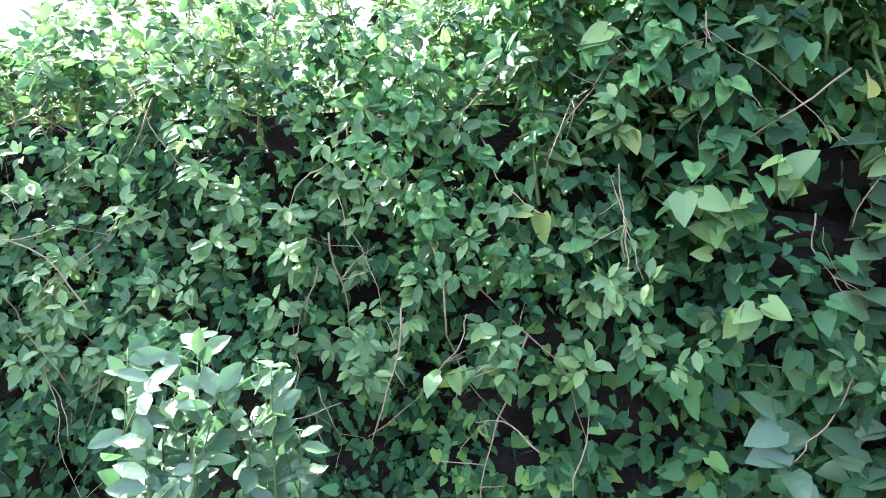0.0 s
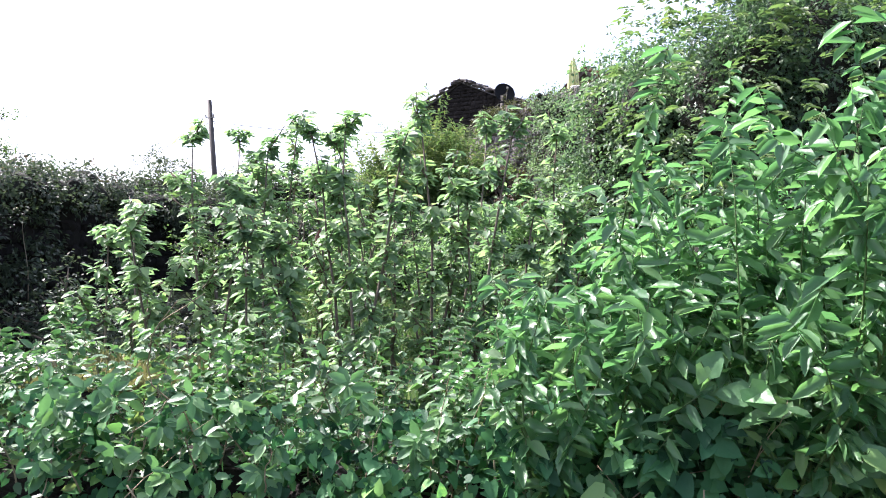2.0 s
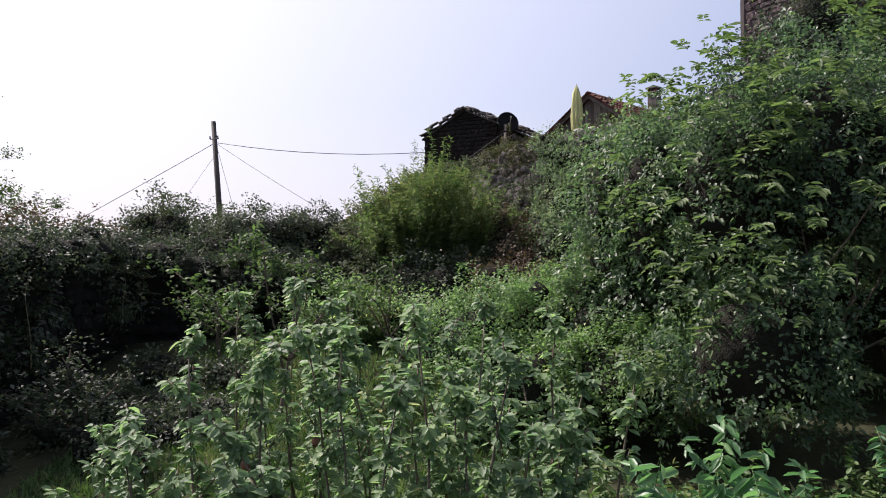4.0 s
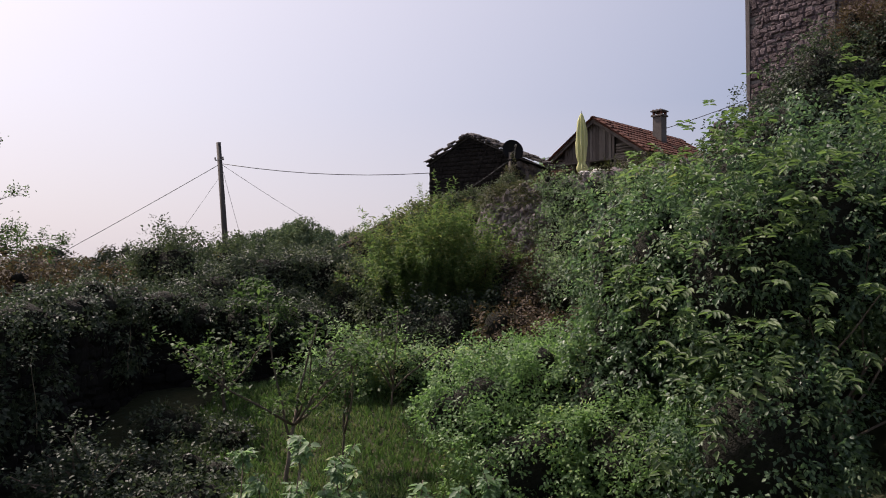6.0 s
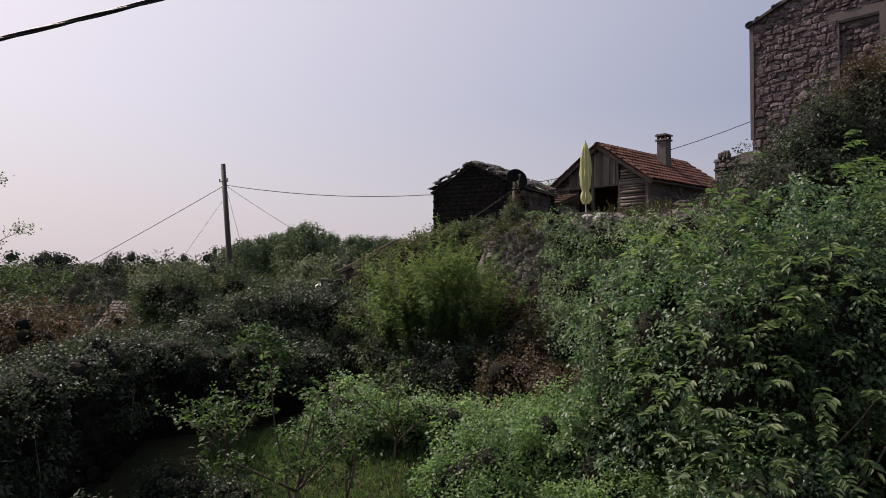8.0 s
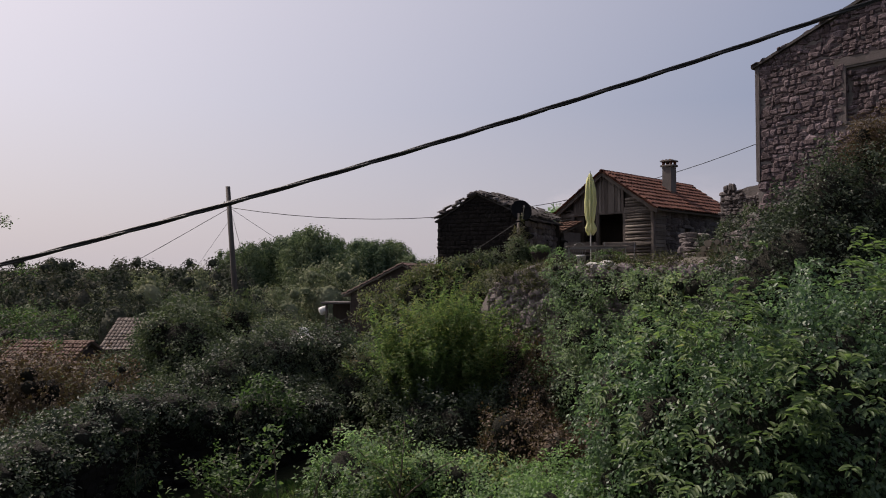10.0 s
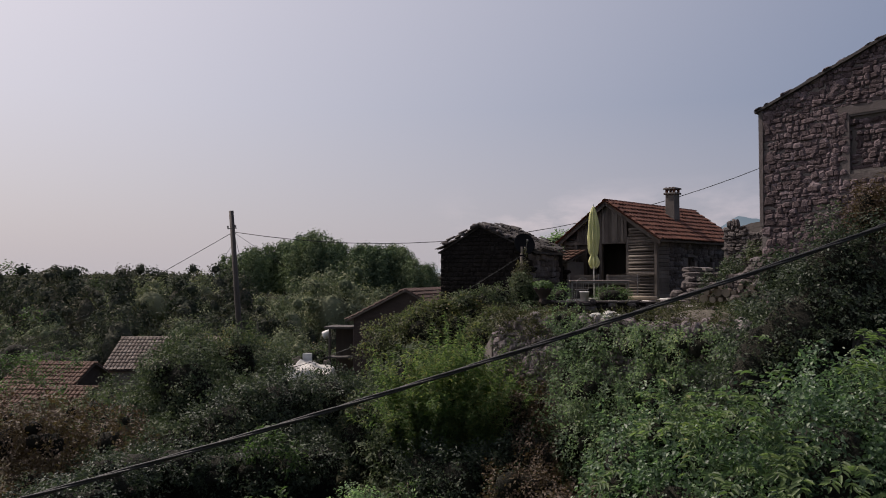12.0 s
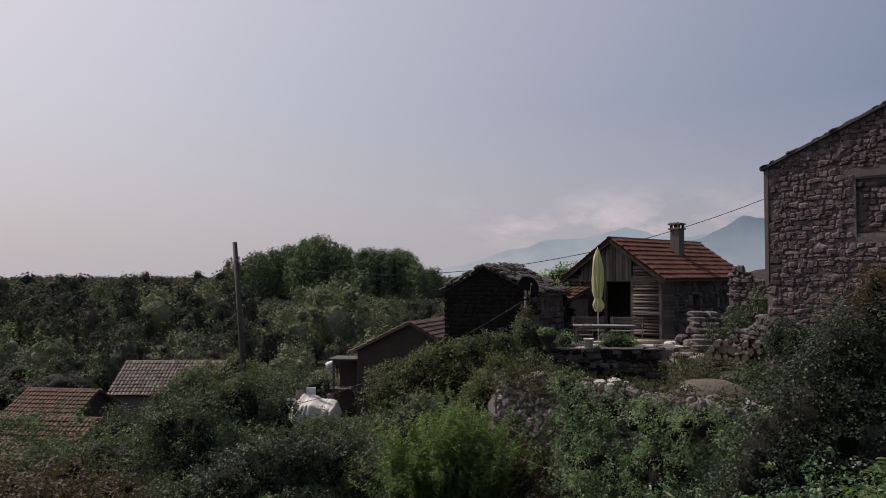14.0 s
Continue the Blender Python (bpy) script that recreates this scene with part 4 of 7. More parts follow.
def outhouse():
    """The small stone store against the house's left side, with its scrap of tiled roof."""
    h = frame_at(tagged(new("stone_store"), "small stone store with a scrap of tiled roof", "shed"), 4.15, 31.9, 6.7, -44.1)
    part("wall", one_box((-0.5, -0.6, -0.4), (0.5, 0.6, 1.75), 0.03, 0.02), MORTAR, h)
    masonry(h, (-0.5, -0.6, 0), (1, 0, 0), 1.0, -0.3, lambda s: 1.7, DARKSTONES, DARKSTONE, (0.14, 0.24), (0.18, 0.4), 0.06)
    slab_between("roof_deck", PLANK, h, [(-0.6, -0.8, 1.72), (0.6, -0.8, 1.72), (0.6, 0.6, 2.2), (-0.6, 0.6, 2.2)], 0.06)
    slope(h, (-0.6, -0.8, 1.73), (0.6, -0.8, 1.73), (-0.6, 0.6, 2.21), ORANGE, 0.22, 0.34)


outhouse()


def stone_barn():
    """Dark gabled barn with a sagging slab roof; own x along the gable."""
    W, L, E, R = 3.9, 3.0, 3.35, 4.3
    b = frame_at(tagged(new("barn"), "dark stone barn with a sagging roof of broken tiles", "barn"), -1.15, 29.6, 5.5, -27)
    E2 = E - 0.05
    v = [(0, -0.8), (W, -0.8), (W, E2), (W * 0.46, R), (0, E)]
    # the backlit gable's shade is painted in with the near-black stone
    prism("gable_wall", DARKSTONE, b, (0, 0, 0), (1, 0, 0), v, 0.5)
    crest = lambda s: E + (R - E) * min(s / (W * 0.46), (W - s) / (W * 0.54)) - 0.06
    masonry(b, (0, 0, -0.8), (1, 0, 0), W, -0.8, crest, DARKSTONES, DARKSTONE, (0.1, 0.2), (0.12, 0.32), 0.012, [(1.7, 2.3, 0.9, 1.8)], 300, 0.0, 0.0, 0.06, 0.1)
    prism("side_wall", DARKSTONE, b, (W - 0.02, 0.5, 0), (0, 1, 0), [(0, -0.8), (L - 0.5, -0.8), (L - 0.5, E2 - 0.05), (0, E2 - 0.05)], 0.4)
    masonry(b, (W, 0.0, -0.8), (0, 1, 0), L, -0.8, lambda s: E - 0.1, STONES, STONE, (0.12, 0.26), (0.16, 0.45), 0.06, (), 120)
    prism("back_wall", DARKSTONE, b, (0, L, 0), (1, 0, 0), v, 0.4)
    prism("side_wall", DARKSTONE, b, (0.4, 0.5, 0), (0, 1, 0), [(0, -0.8), (L - 0.5, -0.8), (L - 0.5, E - 0.05), (0, E - 0.05)], 0.4)
    roof = b
    for x0, z0, n in ((W + 0.25, E - 0.12, 0), (-0.12, E - 0.06, 1)):
        roof = slab_between("roof_deck" if n else "roof", SLATE, roof, [(x0, -0.06, z0), (x0, L + 0.2, z0), (W * 0.46, L + 0.2, R - 0.12), (W * 0.46, -0.06, R + 0.02)], 0.05)
    roof = roof.parent
    slope(roof, (W + 0.25, -0.2, E - 0.1), (W + 0.25, L + 0.2, E - 0.1), (W * 0.46, -0.2, R + 0.03), SLAB, 0.22, 0.3, 200, 0.14)
    slope(roof, (-0.12, L + 0.2, E - 0.04), (-0.12, -0.2, E - 0.04), (W * 0.46, L + 0.2, R + 0.0), SLAB, 0.22, 0.3, 100, 0.14)
    for k in range(26):  # loose stones that weigh the tiles down
        s = random.random()
        side = random.choice((0.46, 1.0))
        q = random.uniform(0.05, 0.95)
        x = W * 0.46 + (W * 0.54 + 0.2) * q if side == 1.0 else W * 0.46 - (W * 0.46 + 0.2) * q
        shared("roof_stone", random.choice(STONES), roof, Matrix.Translation((x, s * L if k > 8 else -0.1, R + 0.12 - (R - E + 0.1) * q)) @ Matrix.Rotation(s * 6, 4, "Z") @ Matrix.Diagonal((0.28, 0.24, 0.14, 1)))


stone_barn()


# ---- big ruined house: its gable wall, roofless, with a framed blind window ----
RD = Vector((0.672, -0.741, 0))
RO = Vector((8.02, 20.4, 0))


def ruined_house():
    r = tagged(new("ruined_house"), "tall ruined house of rubble stone with a walled-up window", "ruin")
    eave, apex, half_w = 12.42, 14.65, 5.6
    crest = lambda s: eave + (apex - eave) * (1 - abs(s - half_w) / half_w)
    L = half_w * 2
    w0, w1, z0, z1 = 2.28, 3.25, 10.5, 11.85
    foot = 5.6
    for nm, prof in (("wall", [(0, foot), (w0, foot), (w0, crest(w0)), (0, eave)]), ("wall", [(w0, foot), (w1, foot), (w1, z0), (w0, z0)]),
                     ("wall", [(w0, z1), (w1, z1), (w1, crest(w1)), (w0, crest(w0))]), ("wall", [(w1, foot), (L, foot), (L, eave), (half_w, apex), (w1, crest(w1))])):
        prism(nm, MORTAR, r, RO, RD, prof, 0.6)
    win = prism("window", MORTAR, r, RO + Vector((-RD.y, RD.x, 0)) * 0.09, RD, [(w0, z0), (w1, z0), (w1, z1), (w0, z1)], 0.3, "window walled up with rubble")
    out = Vector((RD.y, -RD.x, 0))
    for a, b, c, d in ((w0 - 0.16, w0 + 0.02, z0 - 0.1, z1 + 0.05), (w1 - 0.02, w1 + 0.16, z0 - 0.1, z1 + 0.05), (w0 - 0.24, w1 + 0.24, z1 + 0.05, z1 + 0.28), (w0 - 0.24, w1 + 0.24, z0 - 0.26, z0 - 0.1)):
        prism("surround", SURROUND, win, RO + out * 0.025, RD, [(a, c), (b, c), (b, d), (a, d)], 0.2)
    masonry(win, RO + Vector((-RD.y, RD.x, 0)) * 0.09 + RD * w0 + Vector((0, 0, z0)), RD, w1 - w0, z0, lambda s: z1, RUINSTONES, RUINSTONE, (0.11, 0.17), (0.14, 0.26), 0.05)
    masonry(r, RO + RD * 0.14 + Vector((0, 0, 6.0)), RD, 6.4, 6.0, lambda s: crest(s + 0.14) - 0.06, RUINSTONES, RUINSTONE, (0.09, 0.17), (0.09, 0.27), 0.035, [(w0 - 0.16, w1 + 0.16, z0 - 0.2, z1 + 0.22)], 300, 0.0, 0.03, 0.072, 0.1)
    for k in range(22):  # dressed corner stones
        z = 6.2 + k * 0.285
        w = 0.42 if k % 2 else 0.28
        shared("quoin", random.choice(RUINSTONES), r, Matrix.Translation(RO + RD * (w / 2 + 0.03) - out * 0.11 + Vector((0, 0, z))) @ Matrix(((RD.x, -out.x, 0), (RD.y, -out.y, 0), (0, 0, 1))).to_4x4() @ Matrix.Diagonal((w * 1.1, 0.3, 0.32, 1)))
    prism("corner_strip", SURROUND, r, RO - RD * 0.03 + out * 0.05, RD, [(0, 9.2), (0.1, 9.2), (0.12, eave), (0, eave - 0.06)], 0.4)
    # side walls and back
    back = Vector((-RD.y, RD.x, 0))
    prism("side_wall", MORTAR, r, RO + back * 7.0, -back, [(0, foot), (6.4, foot), (6.4, eave), (0, eave - 0.8)], 0.6)
    prism("side_wall", MORTAR, r, RO + RD * (L - 0.6) + back * 7.0, -back, [(0, foot), (6.4, foot), (6.4, eave), (0, eave - 1.2)], 0.6)
    prism("back_wall", MORTAR, r, RO + back * 7.0, RD, [(0, foot), (L, foot), (L, eave - 1), (half_w, apex - 0.6), (0, eave - 0.8)], 0.6)
    # broken verge: slab edge and stubs of tile along the gable
    v = slab_between("verge", SLATE, r, [RO + out * 0.12 - RD * 0.12 + Vector((0, 0, eave - 0.05)), RO + back * 0.6 - RD * 0.12 + Vector((0, 0, eave - 0.05)), RO + RD * half_w + back * 0.6 + Vector((0, 0, apex)), RO + RD * half_w + out * 0.12 + Vector((0, 0, apex))], 0.07)
    for k in range(110):
        s = random.uniform(-0.1, half_w)
        shared("roof_tile", random.choice(RUINSTONES), v, Matrix.Translation(RO + RD * s + back * random.uniform(-0.05, 0.5) + Vector((0, 0, crest(s) + 0.015))) @ Matrix.Rotation(math.atan2(RD.y, RD.x), 4, "Z") @ Matrix.Rotation(-0.38 + random.gauss(0, 0.08), 4, "Y") @ Matrix.Diagonal((random.uniform(0.12, 0.28), random.uniform(0.2, 0.35), random.uniform(0.04, 0.08), 1)))
    # a lower stub of wall at its foot
    lo = tagged(new("stone_wall"), "broken rubble wall at the foot of the ruin", "wall")
    o, d = Vector((8.9, 26.1, 0)), RD
    top = lambda s: 9.55 + 0.2 * math.sin(s * 4)
    prism("wall", MORTAR, lo, o, d, [(0, 6.2), (3.2, 6.2), (3.2, 9.9), (1.6, 9.7), (1.0, 9.65), (0.5, 9.5), (0, 9.45)], 0.6)
    masonry(lo, o + Vector((0, 0, 6.6)), d, 3.2, 6.6, top, STONES, STONE, (0.09, 0.2), (0.1, 0.34), 0.09, (), 150)
    low = tagged(new("stone_wall"), "tumbled low rubble wall running from the ruin to the firewood", "wall")
    o = Vector((7.72, 22.3, 0))
    d = (Vector((8.2, 20.35, 0)) - o).normalized()
    top = lambda s: 7.7 + 0.45 * s + 0.12 * math.sin(s * 6)
    prism("wall", MORTAR, low, o, d, [(0, 6.2), (2.0, 6.2), (2.0, 8.5), (1.4, 8.3), (0.8, 8.0), (0.4, 7.8), (0, 7.6)], 0.5)
    masonry(low, o + Vector((0, 0, 6.5)), d, 2.0, 6.5, top, STONES, STONE, (0.09, 0.2), (0.1, 0.34), 0.1, (), 120)


ruined_house()


# ---- retaining wall of the terrace, rubble under ivy ----
def terrace_walls():
    t = tagged(new("wall_terrace"), "long rubble retaining wall below the terrace", "wall", kind="structure")
    d, o = TD, TO
    top = lambda s: 6.35 + 0.4 * step(0, 1.6, s) + 0.02 * s + 0.1 * noise.noise(Vector((s * 1.3, 2, 0)))
    prism("wall_body", MORTAR, t, o, d, [(0, 1.5), (10.5, 1.5), (10.5, 6.9), (6, 6.78), (1.6, 6.64), (0.7, 6.45), (0, 6.2)], 0.7)
    masonry(t, o + Vector((0, 0, 2.6)), d, 8.0, 2.6, top, WALLSTONES, WALLSTONE, (0.09, 0.19), (0.1, 0.34), 0.12, (), 300, 0.06, 0.06)
    for k in range(20):  # loose capping stones
        s = random.uniform(0, 7.5)
        shared("cap_stone", random.choice(WALLSTONES), t, Matrix.Translation(o + d * s + Vector((0.2, 0.15, top(s) + 0.02))) @ Matrix.Rotation(random.random() * 6, 4, "Z") @ Matrix.Diagonal((random.uniform(0.14, 0.32), random.uniform(0.14, 0.3), random.uniform(0.08, 0.16), 1)))
    # the side return towards the barn
    d2 = Vector((1.5, -6.0, 0)).normalized()
    o2 = Vector((-0.85, 27.2, 0))
    prism("wall_body", MORTAR, t, o2, d2, [(0, 2.5), (6.2, 2.0), (6.2, 6.15), (5.2, 5.6), (0, 5.2)], 0.6)
    masonry(t, o2 + Vector((0, 0, 4.2)), d2, 6.2, 4.2, lambda s: 5.0, STONES, STONE, (0.12, 0.25), (0.18, 0.45), 0.09, (), 100)
    # upper terrace wall
    u = tagged(new("wall_upper_terrace"), "low stone wall holding the paved upper terrace", "wall", kind="structure")
    prism("wall_body", MORTAR, u, (2.6, 25.35, 0), (1, 0, 0), [(0, 5.2), (3.9, 5.2), (3.9, 6.93), (0, 6.95)], 0.4)
    masonry(u, (2.6, 25.35, 5.7), (1, 0, 0), 3.9, 5.7, lambda s: 6.93, DARKSTONES[:3] + STONES[:4], STONE, (0.07, 0.22), (0.1, 0.42), 0.1, (), 150, 0.1, 0.05)
    for k in range(11):
        part("coping", one_box((2.6 + k * 0.355, 25.26, 6.94), (2.6 + k * 0.355 + 0.34, 25.72, 6.99 + random.uniform(0, 0.025)), 0.015, 0.008), STONE, u)
    prism("wall_body", MORTAR, u, (6.62, 25.6, 0), (-0.06, -1, 0), [(0, 5.2), (1.7, 5.2), (1.7, 6.2), (0.9, 6.6), (0, 6.9)], 0.4)
    masonry(u, (6.62, 25.6, 5.6), (-0.06, -1, 0), 1.7, 5.6, lambda s: 6.85 - 0.36 * s, STONES, STONE, (0.1, 0.22), (0.12, 0.36), 0.1, (), 150)
    prism("wall_body", MORTAR, u, (6.5, 28.4, 0), (0, -1, 0), [(0, 5.6), (3.05, 5.6), (3.05, 6.95), (0, 6.98)], 0.3)


terrace_walls()


# ---- things on the terrace ----
def parasol():
    p = tagged(new("parasol"), "closed lime-green parasol on a white pole", "parasol")
    p.matrix_basis = pose(4.62, 27.6, 6.96)
    g = Geo()
    g.tube([(0, 0, 0.02), (0, 0, 3.25)], 0.024, 8)
    g.object("pole", WHITEPAINT, p, smooth=True)
    part("base", one_box((-0.25, -0.25, 0), (0.25, 0.25, 0.08), 0.02), CONCRETE, p)
    verts, faces = [], []
    rings = [(3.42, 0.015), (3.3, 0.07), (3.05, 0.115), (2.6, 0.16), (2.1, 0.18), (1.6, 0.155), (1.38, 0.13), (1.3, 0.1), (1.22, 0.12), (1.05, 0.17), (0.92, 0.165), (0.8, 0.13)]
    n = 48
    rings = [(3.5 - (3.42 - z) * 0.87, r) for z, r in rings]
    for z, r in rings:
        for k in range(n):
            a = 2 * math.pi * k / n
            w = 1 + (0.3 * math.cos(a * 8 + z * 0.7 + 0.4 * math.sin(z * 4)) + 0.12 * math.cos(a * 3 + z * 5)) * (0.4 if r < 0.1 else 1)
            verts.append((math.cos(a) * r * w, math.sin(a) * r * w, z + (0.07 * math.cos(a * 8) if z < 1.3 else 0)))
    for i in range(len(rings) - 1):
        for k in range(n):
            faces.append((i * n + k, (i + 1) * n + k, (i + 1) * n + (k + 1) % n, i * n + (k + 1) % n))
    mesh_object("canopy", verts, faces, CANVAS, p, "furled lime-green canvas", True)
    g = Geo()
    g.tube([(0.11 * math.cos(a / 4), 0.11 * math.sin(a / 4), 1.66) for a in range(26)], 0.014, 5)
    g.object("tie_strap", CANVAS, p)
    g = Geo()
    g.tube([(0, 0, 3.46), (0, 0, 3.56)], [0.03, 0.012], 6)
    g.object("finial", WHITEPAINT, p)


def table():
    t = frame_at(tagged(new("garden_table"), "long pale garden table with thin metal legs", "table"), 4.7, 26.85, 6.96, -3)
    for k in range(4):
        part("slat", one_box((-1.08, -0.36 + k * 0.18, 0.70), (1.08, -0.36 + k * 0.18 + 0.172, 0.735), 0.008), PLASTER, t)
    part("apron", one_box((-1.0, -0.3, 0.63), (1.0, 0.3, 0.698), 0.005), STEEL, t)
    for x in (-1, 1):
        for y in (-0.3, 0.3):
            g = Geo()
            g.tube([(x, y, 0), (x * 0.98, y, 0.69)], 0.018, 6)
            g.object("leg", STEEL, t)


def bench(x, y, angle, label):
    b = frame_at(tagged(new("bench"), label, "bench", "benches at the table"), x, y, 6.96, angle)
    for k in range(3):
        part("seat_slat", one_box((-0.62, -0.2 + k * 0.14, 0.42), (0.62, -0.2 + k * 0.14 + 0.12, 0.45), 0.006), PLANK, b)
    for k in range(3):
        part("back_slat", one_box((-0.62, 0.23 + 0.02 * k, 0.56 + k * 0.13), (0.62, 0.26 + 0.02 * k, 0.67 + k * 0.13), 0.006), PLANK, b)
    for s in (-0.55, 0.55):
        g = Geo()
        g.tube([(s, -0.24, 0), (s, -0.2, 0.43), (s, -0.22, 0.62), (s, 0.2, 0.64), (s, 0.29, 0.92)], 0.022, 6)
        g.object("arm_frame", STEEL, b)
        g = Geo()
        g.tube([(s, 0.3, 0), (s, 0.22, 0.43), (s, 0.31, 0.95)], 0.022, 6)
        g.object("back_leg", STEEL, b)


def chair():
    c = frame_at(tagged(new("garden_chair"), "thin metal garden chair with a rounded barred back", "chair"), 3.98, 26.45, 6.93, 184)
    part("seat", one_box((-0.21, -0.21, 0.43), (0.21, 0.21, 0.455), 0.01), STEEL, c)
    g = Geo()
    g.tube([(0.21, 0.2, 0.44)] + [(0.22 * math.cos(a), 0.24, 0.62 + 0.24 * math.sin(a)) for a in [math.pi * k / 8 for k in range(9)]] + [(-0.21, 0.2, 0.44)], 0.012, 6)
    g.object("back_frame", STEEL, c)
    for k in range(4):
        g = Geo()
        g.tube([(-0.12 + 0.08 * k, 0.2, 0.45), (-0.12 + 0.08 * k, 0.24, 0.82)], 0.008, 5)
        g.object("back_bar", STEEL, c)
    for x in (-0.19, 0.19):
        for y in (-0.19, 0.19):
            g = Geo()
            g.tube([(x * 1.1, y * 1.1, 0), (x, y, 0.44)], 0.012, 6)
            g.object("leg", STEEL, c)


def revolve(name, mat, parent, rings, label="", n=18, lumpy=0.0):
    v, f = [], []
    for r, z in rings:
        for k in range(n):
            a = 2 * math.pi * k / n
            w = 1 + lumpy * noise.noise(Vector((math.cos(a), math.sin(a), z * 3)))
            v.append((math.cos(a) * r * w, math.sin(a) * r * w, z))
    for i in range(len(rings) - 1):
        for k in range(n):
            f.append((i * n + k, i * n + (k + 1) % n, (i + 1) * n + (k + 1) % n, (i + 1) * n + k))
    f.append(tuple(reversed(range(n))))
    return mesh_object(name, v, f, mat, parent, label, True)


def bucket():
    b = tagged(new("bucket"), "white plastic bucket standing on the terrace wall", "bucket")
    b.matrix_basis = pose(3.95, 25.48, 6.99)
    revolve("pail", WHITEPAINT, b, [(0.13, 0), (0.16, 0.3), (0.175, 0.3), (0.175, 0.33), (0.15, 0.33), (0.125, 0.02)])
    g = Geo()
    g.tube([(0.17 * math.cos(a), 0.03, 0.3 - 0.1 * math.sin(a)) for a in [math.pi * k / 8 for k in range(9)]], 0.006, 5)
    g.object("handle", STEEL, b)


def potted(x, y, z, r, label, leaf, n):
    p = tagged(new("potted_plant"), label, "potted plant")
    p.matrix_basis = pose(x, y, z)
    revolve("pot", BRICKY, p, [(r * 0.62, 0), (r * 0.6, 0.05), (r * 0.4, 0.12), (r * 0.45, 0.2), (r * 0.85, 0.34), (r * 1.05, 0.46), (r * 1.12, 0.47), (r * 1.1, 0.52), (r * 0.95, 0.52), (r * 0.9, 0.46), (0.02, 0.45)])
    pos, out = shell([(0, 0, 0.58, r * 1.12, r * 1.12, 0.17)], n, 0.5, -0.2)
    leaves("foliage", pos, out + rng.normal(size=(n, 3)) * 0.4 + np.array([0, 0, 0.4]), out + rng.normal(size=(n, 3)) * 0.5, 0.09 * rng.uniform(0.6, 1.3, n), KITE, leaf, p)


def log_pile():
    g0 = tagged(new("log_pile"), "stack of cut firewood logs among rubble", "log pile")
    g0.matrix_basis = pose(7.45, 21.0, 7.06, 0, 0, -25)
    k = 0
    for row in range(3):
        for i in range(7 - row):
            if random.random() < 0.12:
                continue
            r = random.uniform(0.07, 0.125)
            x, z = -0.82 + i * 0.25 + row * 0.12 + random.uniform(-0.06, 0.06), 0.12 + row * 0.19 + random.uniform(-0.03, 0.03)
            y0 = random.uniform(-0.25, 0.12)
            g = Geo()
            g.tube([(x, y0, z), (x + random.uniform(-0.04, 0.04), y0 + 0.6, z + random.uniform(-0.03, 0.03))], [r, r * 0.92], 9, False)
            log = g.object("log", BARK, g0, smooth=True)
            for y, s in ((y0 - 0.001, 1), (y0 + 0.6, -1)):
                ring = [(x + math.cos(2 * math.pi * q / 9) * r * 0.985, y, z + math.sin(2 * math.pi * q / 9) * r * 0.985) for q in range(9)]
                mesh_object("cut_face", ring, [tuple(range(9)) if s > 0 else tuple(reversed(range(9)))], ENDGRAIN, log)
            k += 1


def fallen_log():
    """A pale barked log lying along the foot of the house wall."""
    t = tagged(new("log"), "pale stripped log lying before the house wall", "log")
    g = Geo()
    z = height(6.3, 27.4) + 0.1
    g.tube([(5.85, 27.45, z), (6.3, 27.33, z + 0.01), (6.85, 27.2, z)], [0.1, 0.095, 0.085], 10)
    g.object("trunk", ENDGRAIN, t, smooth=True)


def steps():
    s = frame_at(tagged(new("stone_steps"), "rough stone steps climbing beside the house", "steps"), 7.55, 25.2, 6.95, 10)
    for k in range(7):
        x = 0.02 + k * 0.09
        for w in random.choice(((0.36, 0.3, 0.36), (0.5, 0.46), (0.28, 0.42, 0.3), (0.62, 0.36))):
            shared("step_stone", random.choice(STONES), s, Matrix.Translation((x + w / 2, k * 0.23 + 0.3 + random.gauss(0, 0.03), k * 0.175 + 0.06 + random.gauss(0, 0.012))) @ Matrix.Rotation(random.gauss(0, 0.08), 4, "Z") @ Matrix.Rotation(random.gauss(0, 0.04), 4, "Y") @ Matrix.Diagonal((w, 0.58, 0.2, 1)))
            x += w + 0.01
        if k % 2:
            shared("step_stone", random.choice(STONES), s, Matrix.Translation((1.1 + k * 0.09, k * 0.23 + 0.3, k * 0.175 + 0.03)) @ Matrix.Rotation(random.gauss(0, 0.3), 4, "Z") @ Matrix.Diagonal((0.4, 0.45, 0.24, 1)))
    for k in range(16):  # rubble packed beneath
        x, y = random.uniform(0.2, 1.5), random.uniform(0.5, 1.9)
        shared("packing_stone", random.choice(STONES), s, Matrix.Translation((x, y, random.uniform(-0.1, 0.55 * y))) @ Matrix.Rotation(random.random() * 6, 4, "Z") @ Matrix.Diagonal((0.4, 0.35, 0.3, 1)))



def rubble(name, label, n, x, y, w, d, mats, size, z=None):
    r = tagged(new(name), label, "stones")
    for k in range(n):
        px, py = x + random.gauss(0, w), y + random.gauss(0, d)
        s = random.uniform(*size)
        shared("stone", random.choice(mats), r, Matrix.Translation((px, py, (height(px, py) if z is None else z) + s * 0.15)) @ Matrix.Rotation(random.random() * 6, 4, "Z") @ Matrix.Rotation(random.gauss(0, 0.2), 4, "X") @ Matrix.Diagonal((s, s * 0.8, s * 0.55, 1)))


